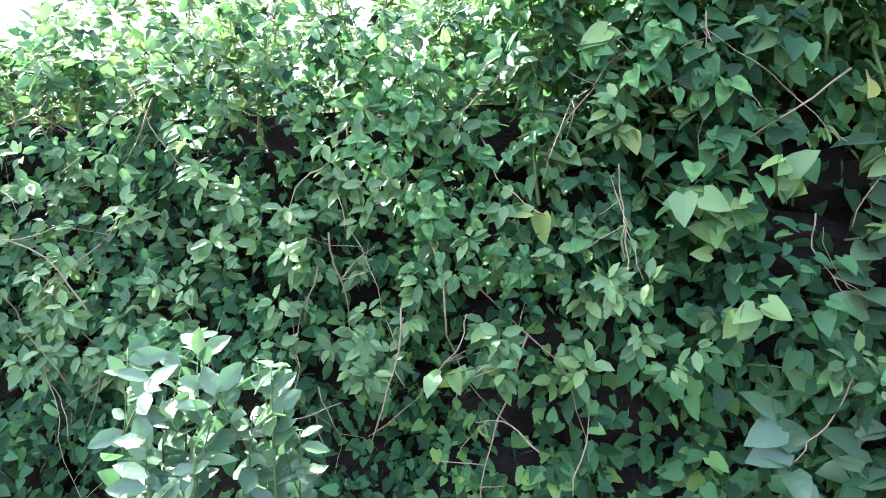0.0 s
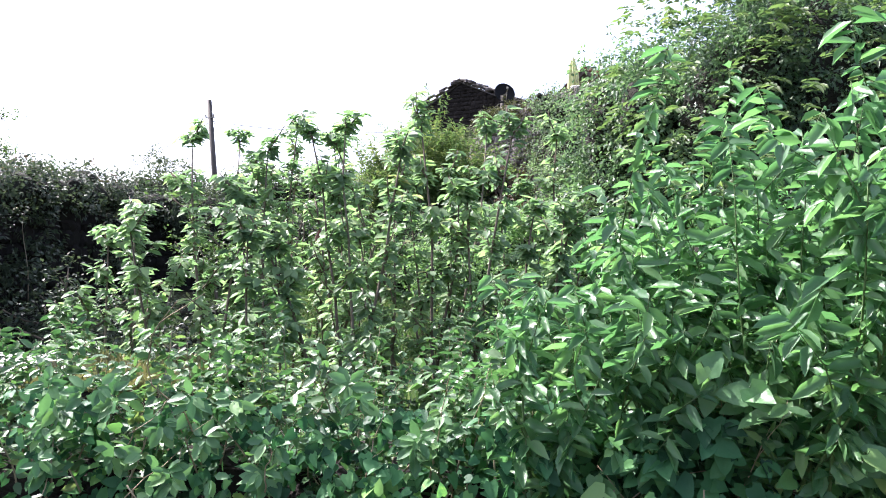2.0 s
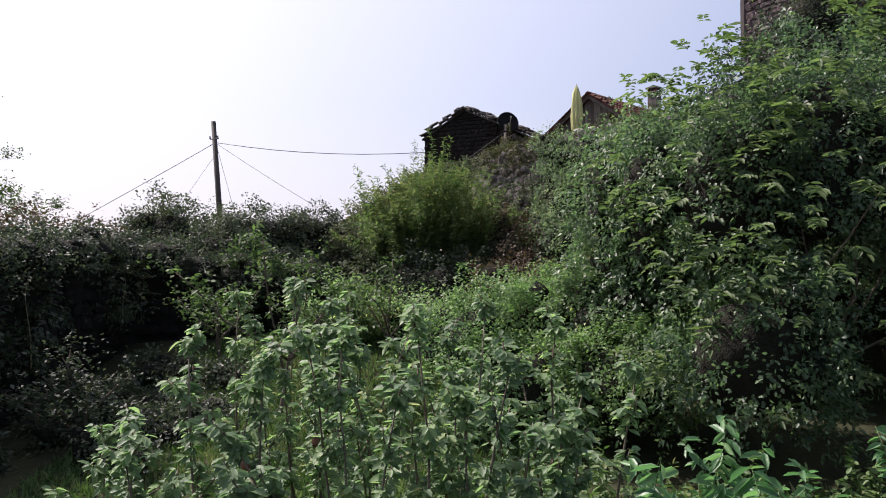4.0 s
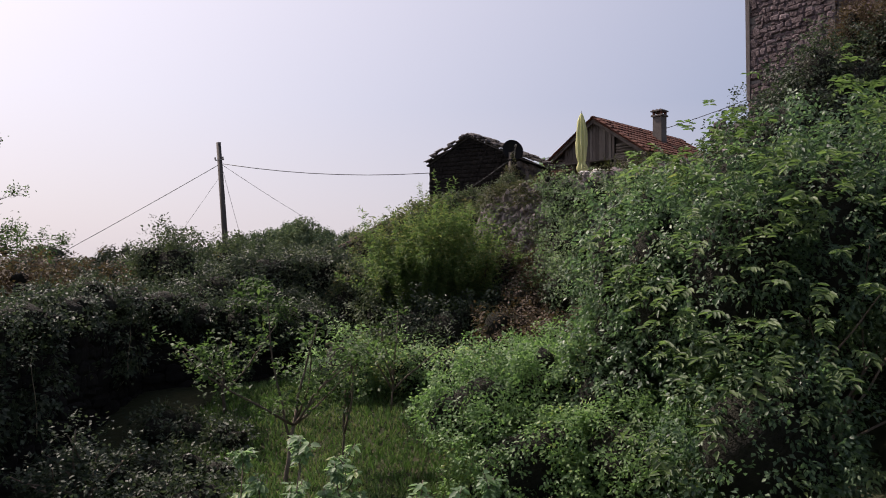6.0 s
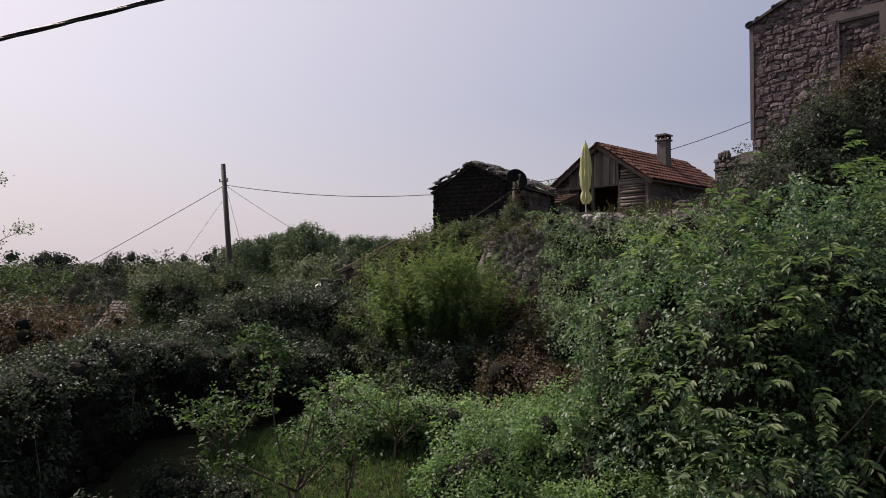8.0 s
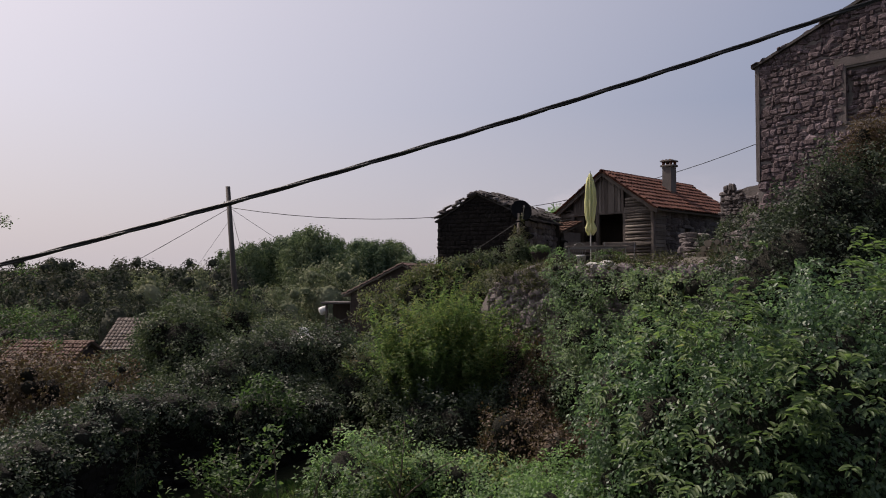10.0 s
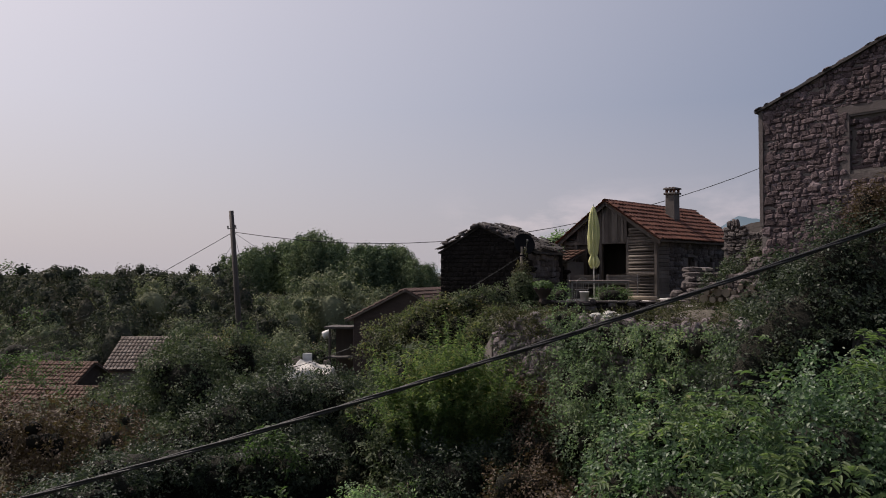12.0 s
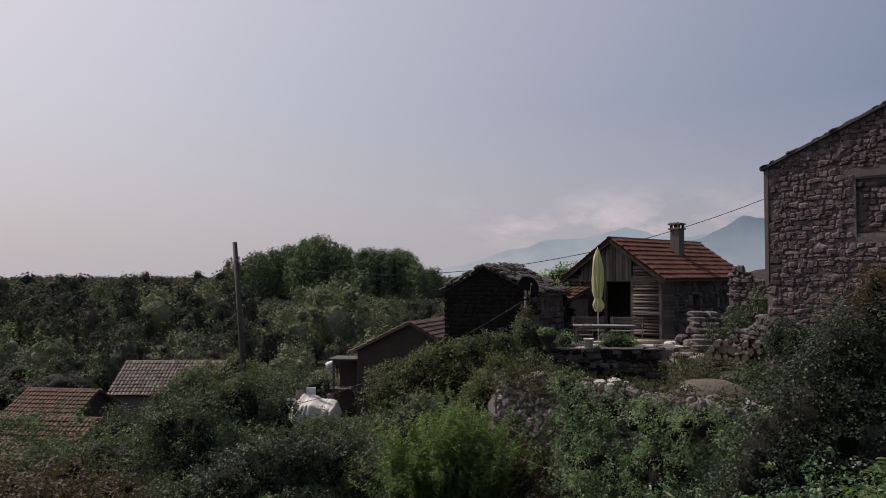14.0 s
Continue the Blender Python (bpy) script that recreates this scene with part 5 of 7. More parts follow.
def paving():
    p = tagged(new("paving"), "worn stone slabs on the path between wall and steps", "paving", kind="structure")
    for k in range(46):
        px, py = random.uniform(6.6, 7.7), random.uniform(23.4, 28.5)
        s = random.uniform(0.28, 0.5)
        shared("slab", random.choice(WALLSTONES + PALESTONES[:2]), p, Matrix.Translation((px, py, height(px, py) + 0.03)) @ Matrix.Rotation(random.random() * 3, 4, "Z") @ Matrix.Diagonal((s, s * 0.75, 0.12, 1)))
    for k in range(30):
        px, py = random.uniform(2.9, 6.4), random.uniform(25.9, 29)
        shared("slab", random.choice(PALESTONES), p, Matrix.Translation((px, py, height(px, py) + 0.015)) @ Matrix.Rotation(random.random() * 3, 4, "Z") @ Matrix.Diagonal((random.uniform(0.4, 0.7), 0.45, 0.07, 1)))


def dish_and_posts():
    d = tagged(new("satellite_dish"), "dark satellite dish on a leaning post", "satellite dish")
    d.matrix_basis = pose(2.03, 27.45, 9.02, 68, 0, 12)
    v, f = [], []
    n = 24
    for z, r in ((0.0, 0.05), (0.015, 0.2), (0.05, 0.36), (0.065, 0.4)):
        for k in range(n):
            a = 2 * math.pi * k / n
            v.append((math.cos(a) * r, math.sin(a) * r * 1.08, z))
    for i in range(3):
        for k in range(n):
            f.append((i * n + k, i * n + (k + 1) % n, (i + 1) * n + (k + 1) % n, (i + 1) * n + k))
    f.append(tuple(reversed(range(n))))
    ob = mesh_object("reflector", v, f, DISHGREY, d, smooth=True)
    md = ob.modifiers.new("rim", "SOLIDIFY")
    md.thickness = 0.012
    g = Geo()
    g.tube([(0, -0.4, 0.05), (0, -0.05, 0.42)], 0.014, 6)
    g.tube([(0, -0.07, 0.40), (0, -0.03, 0.47)], 0.035, 8)
    g.object("feed_arm", STEEL, d)
    p = tagged(new("post"), "weathered post carrying the dish and a cable", "post")
    p.matrix_basis = pose(1.9, 27.0, 5.9)
    g = Geo()
    g.tube([(0, 0, -0.6), (0.02, 0.0, 1.5), (0.03, 0.3, 3.02)], [0.075, 0.065, 0.06], 8)
    g.object("shaft", POST, p, smooth=True)
    g = Geo()
    g.tube([(-0.12, -0.06, 2.7), (0.14, -0.06, 2.7)], 0.03, 6)
    g.object("insulator", DISHGREY, p)


def shed(name, label, x, y, z, angle, W, L, E, R, tile, wall, tw=0.24, tl=0.36, singles=300):
    """A gabled outbuilding with its ridge along its own x; front eave towards -y."""
    s = frame_at(tagged(new(name), label, "house"), x, y, z, angle)
    part("front_wall", one_box((0, 0, -1.5), (W, 0.3, E), 0.02), wall, s)
    part("back_wall", one_box((0, L - 0.3, -1.5), (W, L, E), 0.02), wall, s)
    for q in (0, W - 0.3):
        prism("gable_wall", wall, s, (q + 0.3, 0.302, 0), (0, 1, 0), [(0, -1.5), (L - 0.604, -1.5), (L - 0.604, E), (L / 2 - 0.3, R - 0.1), (0, E)], 0.3)
    o, rise = 0.25, (R - E) / (L / 2)
    roof = slab_between("roof", PLANK, s, [(-o, -o, E - o * rise), (W + o, -o, E - o * rise), (W + o, L / 2, R), (-o, L / 2, R)], 0.06)
    slab_between("roof_deck", PLANK, roof, [(-o, L + o, E - o * rise), (W + o, L + o, E - o * rise), (W + o, L / 2, R), (-o, L / 2, R)], 0.06)
    slope(roof, (-o, -o, E - o * rise + 0.01), (W + o, -o, E - o * rise + 0.01), (-o, L / 2, R + 0.01), tile, tw, tl, singles)
    slope(roof, (W + o, L + o, E - o * rise + 0.01), (-o, L + o, E - o * rise + 0.01), (W + o, L / 2, R + 0.01), tile, tw, tl, 0)
    q = -o
    while q < W + o:
        shared("ridge_tile", tile, roof, Matrix.Translation((q, L / 2, R + 0.03)) @ Matrix.Rotation(-math.pi / 2, 4, "Z") @ Matrix.Diagonal((0.26, 0.42, 0.2, 1)))
        q += 0.38
    return s


def utility_pole():
    p = tagged(new("utility_pole"), "tarred wooden utility pole with a cross-bar", "utility pole")
    p.matrix_basis = pose(-11.72, 38, 1.6, 0, -4.5, 0)
    g = Geo()
    g.tube([(0, 0, -1), (0, 0, 4.5), (0, 0, 9.68)], [0.17, 0.15, 0.12], 9)
    g.object("shaft", POST, p, smooth=True)
    g = Geo()
    g.tube([(-0.2, -0.1, 8.75), (0.25, -0.1, 8.75)], 0.03, 6)
    g.object("bracket", STEEL, p)
    for x in (-0.2, 0.2):
        g = Geo()
        g.tube([(x, -0.1, 8.75), (x, -0.1, 8.9)], 0.04, 6)
        g.object("insulator", PLASTER, p)


def wire(name, label, a, b, sag, r, mat=RUBBER, n=24):
    a, b = Vector(a), Vector(b)
    g = Geo()
    g.tube([a + (b - a) * (k / n) - Vector((0, 0, sag * 4 * (k / n) * (1 - k / n))) for k in range(n + 1)], r, 5)
    tagged(g.object(name, mat, smooth=True), label, "cable")


def bundle_cable():
    """Twisted bundle cable slung across the view."""
    c = tagged(new("power_cable"), "thick twisted black power cable slung across the garden", "cable")
    a, b = Vector((-13, 2.9, 5.01)), Vector((13, 4.6, 13.1))
    n = 420
    line = [a + (b - a) * (k / n) - Vector((0, 0, 1.69 * 4 * (k / n) * (1 - k / n))) for k in range(n + 1)]
    for s in range(3):
        g = Geo()
        pts = []
        for k, p in enumerate(line):
            w = k * 0.42 + s * 2 * math.pi / 3
            pts.append(p + Vector((-0.27 * math.sin(w), 0, 0.96 * math.sin(w))) * 0.007 + Vector((0, math.cos(w), 0)) * 0.007)
        g.tube(pts, 0.0068, 6)
        g.object("strand", RUBBER, c, smooth=True)


def tarp_heap():
    t = tagged(new("covered_heap"), "heap of boards under a crumpled pale plastic sheet", "tarpaulin")
    t.matrix_basis = pose(-7.35, 34.4, 1.5)
    v, f = [], []
    nx, ny = 70, 34
    for j in range(ny + 1):
        for i in range(nx + 1):
            x, w = -1.05 + 2.1 * i / nx, j / ny
            crease = noise.noise(Vector((x * 1.7, w * 1.2, 1)))
            if w < 0.45:  # the top, tipping towards the front
                y, z, a = 0.9 - 1.6 * w / 0.45, 2.15 - 0.3 * w, 0.25
            else:  # the hanging front in slanting folds
                a = (w - 0.45) / 0.55
                y, z = -0.7 - 0.5 * a, 2.0 - 1.75 * a ** 1.2
                a += 0.25
            fold = abs(math.sin(8.5 * (x + 0.6 * w) + 6 * crease)) ** 0.7
            side = max(abs(x) - 0.8, 0) * 2.2
            v.append((x * (1 + 0.1 * w), y - 0.17 * fold * a, z + 0.16 * crease - 0.18 * x + 0.1 * fold * a - side))
    for j in range(ny):
        for i in range(nx):
            q = j * (nx + 1) + i
            f.append((q, q + 1, q + nx + 2, q + nx + 1))
    ob = mesh_object("sheet", v, f, TARP, t, smooth=True)
    ob.modifiers.new("thickness", "SOLIDIFY").thickness = 0.02
    part("stack", one_box((-0.8, -0.5, -1.2), (0.85, 0.6, 1.5), 0.05), PLANK, t)
    for k, (x, y, w, h) in enumerate(((-1.5, 0.3, 0.5, 2.2), (-1.2, 0.9, 0.4, 2.5), (-0.75, 1.0, 0.5, 2.6), (0.3, 1.05, 0.3, 2.3))):
        part("board", one_box((x, y, -0.5), (x + w, y + 0.07, h), 0.01, 0.03), PLASTER if k % 2 else WHITEPAINT, t)
    b = tagged(new("plastic_barrel"), "pale plastic barrel standing by the sheds", "barrel")
    b.matrix_basis = pose(-7.75, 38.6, 4.7, 0, 70, 20)
    revolve("drum", WHITEPAINT, b, [(0.14, 0), (0.21, 0.04), (0.22, 0.2), (0.21, 0.42), (0.15, 0.46), (0.02, 0.47)])


parasol()
table()
bench(4.35, 28.3, -8, "dark slatted garden bench behind the table")
bench(5.75, 28.0, -14, "dark slatted garden bench beside the doorway")
chair()
bucket()
potted(2.55, 25.55, 6.93, 0.29, "dark stone bowl of low green leaves on a foot", GRASS, 700)
bush("shrub", "round clipped herb bush on the terrace edge", [(4.95, 25.95, 7.15, 0.6, 0.4, 0.32), (5.25, 25.95, 7.1, 0.4, 0.35, 0.25)], 1500, 0.075, LONG, GRASS, droop=0)
bush("shrub", "loose green plant in a planter by the table", [(3.2, 25.9, 7.15, 0.3, 0.3, 0.32)], 500, 0.08, LONG, FRUIT, droop=0)
log_pile()
fallen_log()
steps()
rubble("rubble_heap", "tumbled rubble stones below the firewood", 36, 7.1, 20.15, 0.5, 0.2, STONES, (0.12, 0.26))
rubble("rubble_heap", "broken stones along the terrace edge", 30, 6.9, 22.6, 0.25, 0.7, STONES, (0.15, 0.32))
blocks = tagged(new("boulders"), "pale limestone blocks on the terrace edge", "stones")
for bx, by, bz, bw, bh in ((3.1, 18.02, 6.89, 0.27, 0.13), (3.42, 17.98, 6.92, 0.34, 0.16), (3.3, 17.8, 6.86, 0.2, 0.1), (3.68, 18.0, 6.88, 0.14, 0.1)):
    shared("block", random.choice(PALESTONES), blocks, Matrix.Translation((bx, by, bz)) @ Matrix.Rotation(bx * 3, 4, "Z") @ Matrix.Diagonal((bw, 0.24, bh, 1)))
paving()
dish_and_posts()
tarp_heap()
shed("farm_house", "low house under a lichened grey tile roof", -23.5, 47.0, -0.4, 4, 6.6, 6.0, 2.3, 4.0, GREY, PLASTER)
shed("farm_house", "low house under an orange clay tile roof", -27.3, 42.2, -1.2, -6, 4.3, 4.2, 2.7, 3.8, ORANGE, BRICKY)
shed("farm_shed", "shed under a patched red and orange tile roof", -25.5, 36.0, -1.7, -4, 5.4, 5.2, 2.2, 3.7, ORANGE, BRICKY)


def lopsided_shed():
    """Stone shed end-on, its long roof slope falling to the left."""
    s = frame_at(tagged(new("farm_shed"), "dark stone shed under a lopsided red tile roof", "shed"), -5.9, 37.3, 3.6, -20)
    W, A, L = 4.3, 2.95, 5.0
    zl, za, zr = 2.1, 3.5, 2.85
    prism("gable_wall", BRICKY, s, (0, 0, 0), (1, 0, 0), [(0, -1.5), (W, -1.5), (W, zr), (A, za), (0, zl)], 0.35)
    prism("back_wall", BRICKY, s, (0, L, 0), (1, 0, 0), [(0, -1.5), (W, -1.5), (W, zr), (A, za), (0, zl)], 0.35)
    part("side_wall", one_box((W - 0.35, 0.36, -1.5), (W, L, zr - 0.05), 0.01), BRICKY, s)
    part("side_wall", one_box((0, 0.36, -1.5), (0.35, L, zl - 0.05), 0.01), BRICKY, s)
    roof = slab_between("roof", PLANK, s, [(W + 0.2, -0.2, zr - 0.08), (W + 0.2, L + 0.5, zr - 0.08), (A, L + 0.5, za + 0.06), (A, -0.2, za + 0.06)], 0.06)
    slab_between("roof_deck", PLANK, roof, [(-0.4, -0.2, zl - 0.12), (-0.4, L + 0.5, zl - 0.12), (A, L + 0.5, za + 0.06), (A, -0.2, za + 0.06)], 0.06)
    slope(roof, (W + 0.2, -0.2, zr - 0.07), (W + 0.2, L + 0.5, zr - 0.07), (A, -0.2, za + 0.07), BROWN, 0.23, 0.34, 150)
    slope(roof, (-0.4, L + 0.5, zl - 0.11), (-0.4, -0.2, zl - 0.11), (A, L + 0.5, za + 0.07), BROWN, 0.23, 0.34, 0)
    lean = frame_at(tagged(new("lean_to"), "flat-roofed lean-to of boards against the stone shed", "shed"), -7.3, 37.6, 3.6, -6)
    for x in (0.05, 1.35):
        part("post", one_box((x, 0.02, -1.2), (x + 0.1, 0.12, 1.55), 0.01), PLANK, lean)
    part("flat_roof", one_box((-0.15, -0.1, 1.55), (1.6, 1.5, 1.66), 0.02, 0.01), SLATE, lean)
    part("wall", one_box((0.1, 1.2, -1.2), (1.4, 1.3, 1.54), 0.0), DOORWOOD, lean)
    part("shelf", one_box((-0.1, 0.0, 0.05), (1.5, 0.9, 0.12), 0.01), SLATE, lean)


lopsided_shed()
utility_pole()
bundle_cable()
wire("cable", "thin overhead cable strung from the pole", (-12.3, 38, 10.14), (24.0, 38.0, 17.84), 3.36, 0.018)
wire("cable", "thin overhead cable running down from the pole", (-12.4, 38, 10.12), (-25.4, 38.4, 3.1), 0.08, 0.016)
wire("cable", "thin overhead cable dropping to the stone shed", (-12.3, 38, 10.1), (-4.8, 38.2, 5.5), 0.12, 0.01)
wire("cable", "thin stay wire slanting from the pole", (-12.3, 38, 9.6), (-18.4, 38.2, 1.0), 0.03, 0.008)
wire("cable", "thin guy wire from the pole to the ground", (-12.3, 38.0, 10.0), (-9.5, 36.0, 2.2), 0.1, 0.01)
wire("cable", "thin cable from the barn post to the sheds", (1.9, 26.95, 8.6), (-8.5, 33.0, 3.6), 0.5, 0.016)
wire("cable", "thin cable from the ruin down to the hillside", (8.6, 21.4, 10.2), (16, 34, 8.0), 0.4, 0.014)


# an earth-topped cistern on the terrace
def cistern():
    """A flat heap of gravelly earth, stones stuck in its flank."""
    profile = [(1.32, 5.4), (1.25, 6.3), (1.16, 6.62), (1.0, 6.78), (0.82, 6.9), (0.62, 6.99), (0.4, 7.04), (0.2, 7.065), (0.02, 7.07)]
    v, f = [], []
    n = 40
    for i, (r, z) in enumerate(profile):
        for k in range(n):
            w = 2 * math.pi * k / n
            c, e = math.cos(w), math.sin(w)
            lump = 1 + 0.16 * noise.noise(Vector((c * 1.6, e * 1.6, z * 2))) + 0.06 * noise.noise(Vector((c * 6, e * 6, z * 7)))
            v.append((5.5 + c * 0.92 * r * lump, 17.4 + e * 0.75 * r * lump, z + 0.035 * noise.noise(Vector((c * r * 5, e * r * 5, 3))) * (z > 6)))
    for i in range(len(profile) - 1):
        for k in range(n):
            f.append((i * n + k, i * n + (k + 1) % n, (i + 1) * n + (k + 1) % n, (i + 1) * n + k))
    m = tagged(new("earth_mound"), "low rounded mound of gravelly earth with stones", "mound")
    mesh_object("earth_body", v, f, GRAVEL, m, smooth=True)
    for k in range(60):
        w, r = random.uniform(0, 6.28), random.uniform(0.25, 1.1)
        z = 7.06 - 0.3 * (r / 1.1) ** 2
        q = random.uniform(0.05, 0.12)
        shared("stone", random.choice(STONES), m, Matrix.Translation((5.5 + math.cos(w) * 0.92 * r, 17.4 + math.sin(w) * 0.75 * r, z - 0.02)) @ Matrix.Rotation(w * 5, 4, "Z") @ Matrix.Diagonal((q, q * 0.8, q * 0.6, 1)))
    shared("stone", PALESTONES[0], m, Matrix.Translation((4.83, 16.95, 6.86)) @ Matrix.Rotation(0.5, 4, "Z") @ Matrix.Diagonal((0.2, 0.22, 0.26, 1)))
    shared("stone", STONES[1], m, Matrix.Translation((5.75, 16.75, 6.8)) @ Matrix.Rotation(1.1, 4, "Z") @ Matrix.Diagonal((0.4, 0.3, 0.16, 1)))


cistern()


# ---- garden wall under ivy, close to the camera ----
def wall_y(x):
    return 1.92 - 0.2 * x


def garden_wall():
    w = tagged(new("wall_garden"), "old garden wall of dark stone smothered in ivy", "wall", kind="structure")
    d = Vector((1, -0.2, 0)).normalized()
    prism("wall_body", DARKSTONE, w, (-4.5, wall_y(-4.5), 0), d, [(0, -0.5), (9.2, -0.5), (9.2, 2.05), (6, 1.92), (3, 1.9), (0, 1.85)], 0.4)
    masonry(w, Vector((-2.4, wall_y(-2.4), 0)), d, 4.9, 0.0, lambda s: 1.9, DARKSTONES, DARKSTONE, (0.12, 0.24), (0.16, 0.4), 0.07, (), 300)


def wall_ivy():
    ivy = tagged(new("ivy"), "dense green ivy climbing over the garden wall", "ivy")
    # an under-layer close to the stones, and clumps of leaves swelling out of it
    n = 6000
    x, z = rng.uniform(-2.6, 2.4, n), rng.uniform(0.35, 2.05, n)
    off = rng.random(n) * 0.09
    out = np.tile(np.array([0.0, -1.0, 0.3]), (n, 1))
    many, each = 2300, 13
    cx, cz = rng.uniform(-2.6, 2.4, many), rng.uniform(0.35, 2.12, many)
    swell = 0.12 + 0.08 * np.sin(cx * 3.1 + 1) * np.sin(cz * 4.2) + 0.05 * np.sin(cx * 8 + cz * 5) + rng.uniform(-0.09, 0.1, many)
    # dark hollows where the cover has died back
    gap = np.sin(cx * 4.3 + 0.6) * np.sin(cz * 5.1 + cx * 2.2 + 1.0)
    bare = (gap > 0.55) & (rng.random(many) < 0.6) | ((cx > 0.5) & (gap > 0.2) & (rng.random(many) < 0.7)) | (((cx - 0.8) / 0.09) ** 2 + ((cz - 1.55) / 0.09) ** 2 < 1)
    cx, cz, swell = cx[~bare], cz[~bare], np.maximum(swell[~bare], 0.03)
    many = len(cx)
    d = unit(rng.normal(size=(many * each, 3)) * np.array([1, 0.7, 0.9]) + np.array([0, -0.75, 0.25]))
    r = np.repeat(rng.uniform(0.025, 0.07, many), each) * np.where(np.repeat(cx, each) > 0.4, 1.25, 1.0)
    keep = ~((x > 0.5) & (np.sin(x * 4.3 + 0.6) * np.sin(z * 5.1 + x * 2.2 + 1.0) > 0.1) & (rng.random(n) < 0.6))
    x, z, off, out = x[keep], z[keep], off[keep], out[keep]
    x = np.concatenate([x, np.repeat(cx, each) + d[:, 0] * r])
    z = np.concatenate([z, np.repeat(cz, each) + d[:, 2] * r])
    off = np.concatenate([off, np.repeat(swell, each) - d[:, 1] * r])
    out = np.concatenate([out, d])
    m = len(x)
    pos = np.stack([x, 1.92 - 0.2 * x - 0.03 - off, z], 1)
    nrm = out * 0.55 + np.array([0, -0.45, 0.5]) + rng.normal(size=(m, 3)) * np.array([0.42, 0.3, 0.38])
    tip = out * 0.35 + np.array([0, -0.2, -0.7]) + rng.normal(size=(m, 3)) * np.array([0.75, 0.25, 0.5])
    size = rng.uniform(0.02, 0.043, m) * np.where(x > 0.3, 1.35, 1.0)
    order = np.argsort(-off + 0.12 * np.hypot(x, z - 1.6))
    near, far, deep = order[:300], order[300:9000], order[9000:]
    leaves("foliage", pos[far], nrm[far], tip[far], size[far], HEART, IVY, ivy)
    leaves("foliage", pos[deep], nrm[deep], tip[deep], size[deep], SHIELD, IVY, ivy)
    base = leaves("leaf", np.zeros((1, 3)), np.array([[0, 0, 1.0]]), np.array([[1.0, 0, 0]]), [1.0], HEART, IVY, ivy)
    one = base.data
    for k, i in enumerate(near):
        nv = Vector(nrm[i]).normalized()
        tv = Vector(tip[i])
        tv = (tv - nv * tv.dot(nv)).normalized()
        mat = Matrix((tv, nv.cross(tv), nv)).transposed().to_4x4()
        m4 = Matrix.Translation(pos[i]) @ mat @ Matrix.Diagonal((size[i], size[i], size[i], 1))
        if k == 0:
            base.matrix_basis = m4
            del base["kind"]
        else:
            shared("leaf", one, ivy, m4)
    # woody runners and dead twigs over the leaves
    for k in range(70):
        sx, sz = random.uniform(-1.4, 1.4), random.uniform(1.0, 2.1)
        g = Geo()
        pts = wander((sx, wall_y(sx) - 0.25 - random.uniform(0, 0.07), sz), (random.gauss(0, 0.7), -0.05, random.choice((-1, -1, 0.6))), random.uniform(0.15, 0.55), 9, 0.24, -0.03)
        for p in pts:
            p.y = min(p.y, wall_y(p.x) - 0.23)
        r = random.uniform(0.0012, 0.0028)
        g.tube(pts, [r * (1 - 0.6 * i / 9) for i in range(10)], 5)
        for j in range(random.randint(0, 3)):
            q = random.randint(2, 7)
            g.tube(wander(pts[q], (random.gauss(0, 1), -0.1, random.gauss(0, 1)), random.uniform(0.04, 0.15), 4, 0.2), [r * 0.6, r * 0.5, r * 0.45, r * 0.4, r * 0.3], 4)
        g.object("runner", TWIG, ivy, smooth=True)
    # sprays standing off the wall: longer leaves in whorls at the tips of young shoots
    P, N, T, S = [], [], [], []
    for k in range(230):
        sx = random.gauss(-0.35, 0.7)
        sz = random.uniform(1.25, 2.2)
        hub = np.array([sx, wall_y(sx) - 0.22 - random.uniform(0, 0.13), sz])
        lean = np.array([random.gauss(0, 0.35), -0.7, 0.5])
        for tier in range(random.randint(1, 3)):  # tiers of leaves down one shoot
            q = random.randint(5, 8)
            a = rng.uniform(0, 2 * np.pi, q)
            d = np.stack([np.cos(a), -0.25 + 0.2 * np.sin(a), np.sin(a) * 0.8 - 0.35], 1)
            P.append(hub - lean * 0.035 * tier + d * 0.008)
            T.append(d)
            N.append(lean + rng.normal(size=(q, 3)) * 0.3)
            S.append(rng.uniform(0.028, 0.05, q) * (1 + 0.15 * tier))
    leaves("young_growth", np.concatenate(P), np.concatenate(N), np.concatenate(T), np.concatenate(S), LEAF, YOUNG, ivy, "paler young shoots standing off the ivy")
    return ivy


def wall_ends():
    """Looser ivy on the far ends of the garden wall."""
    for x0, x1 in ((-4.5, -2.5), (2.3, 4.6)):
        m = 3000
        x, z = rng.uniform(x0, x1, m), rng.uniform(0.0, 2.2, m)
        side = rng.random(m) < 0.7
        y = 1.92 - 0.2 * x + np.where(side, -0.05 - 0.15 * rng.random(m), rng.uniform(-0.1, 0.5, m))
        z = np.where(side, z, rng.uniform(1.85, 2.15, m))
        nrm = np.stack([rng.normal(size=m) * 0.5, -0.7 + rng.normal(size=m) * 0.4, 0.7 + rng.normal(size=m) * 0.4], 1)
        tip = np.stack([rng.normal(size=m) * 0.8, -0.3 + rng.normal(size=m) * 0.2, -0.6 + rng.normal(size=m) * 0.5], 1)
        thing = tagged(new("ivy"), "ivy thinning out along the end of the wall", "ivy")
        leaves("foliage", np.stack([x, y, z], 1), nrm, tip, rng.uniform(0.04, 0.08, m), SHIELD, IVY, thing)


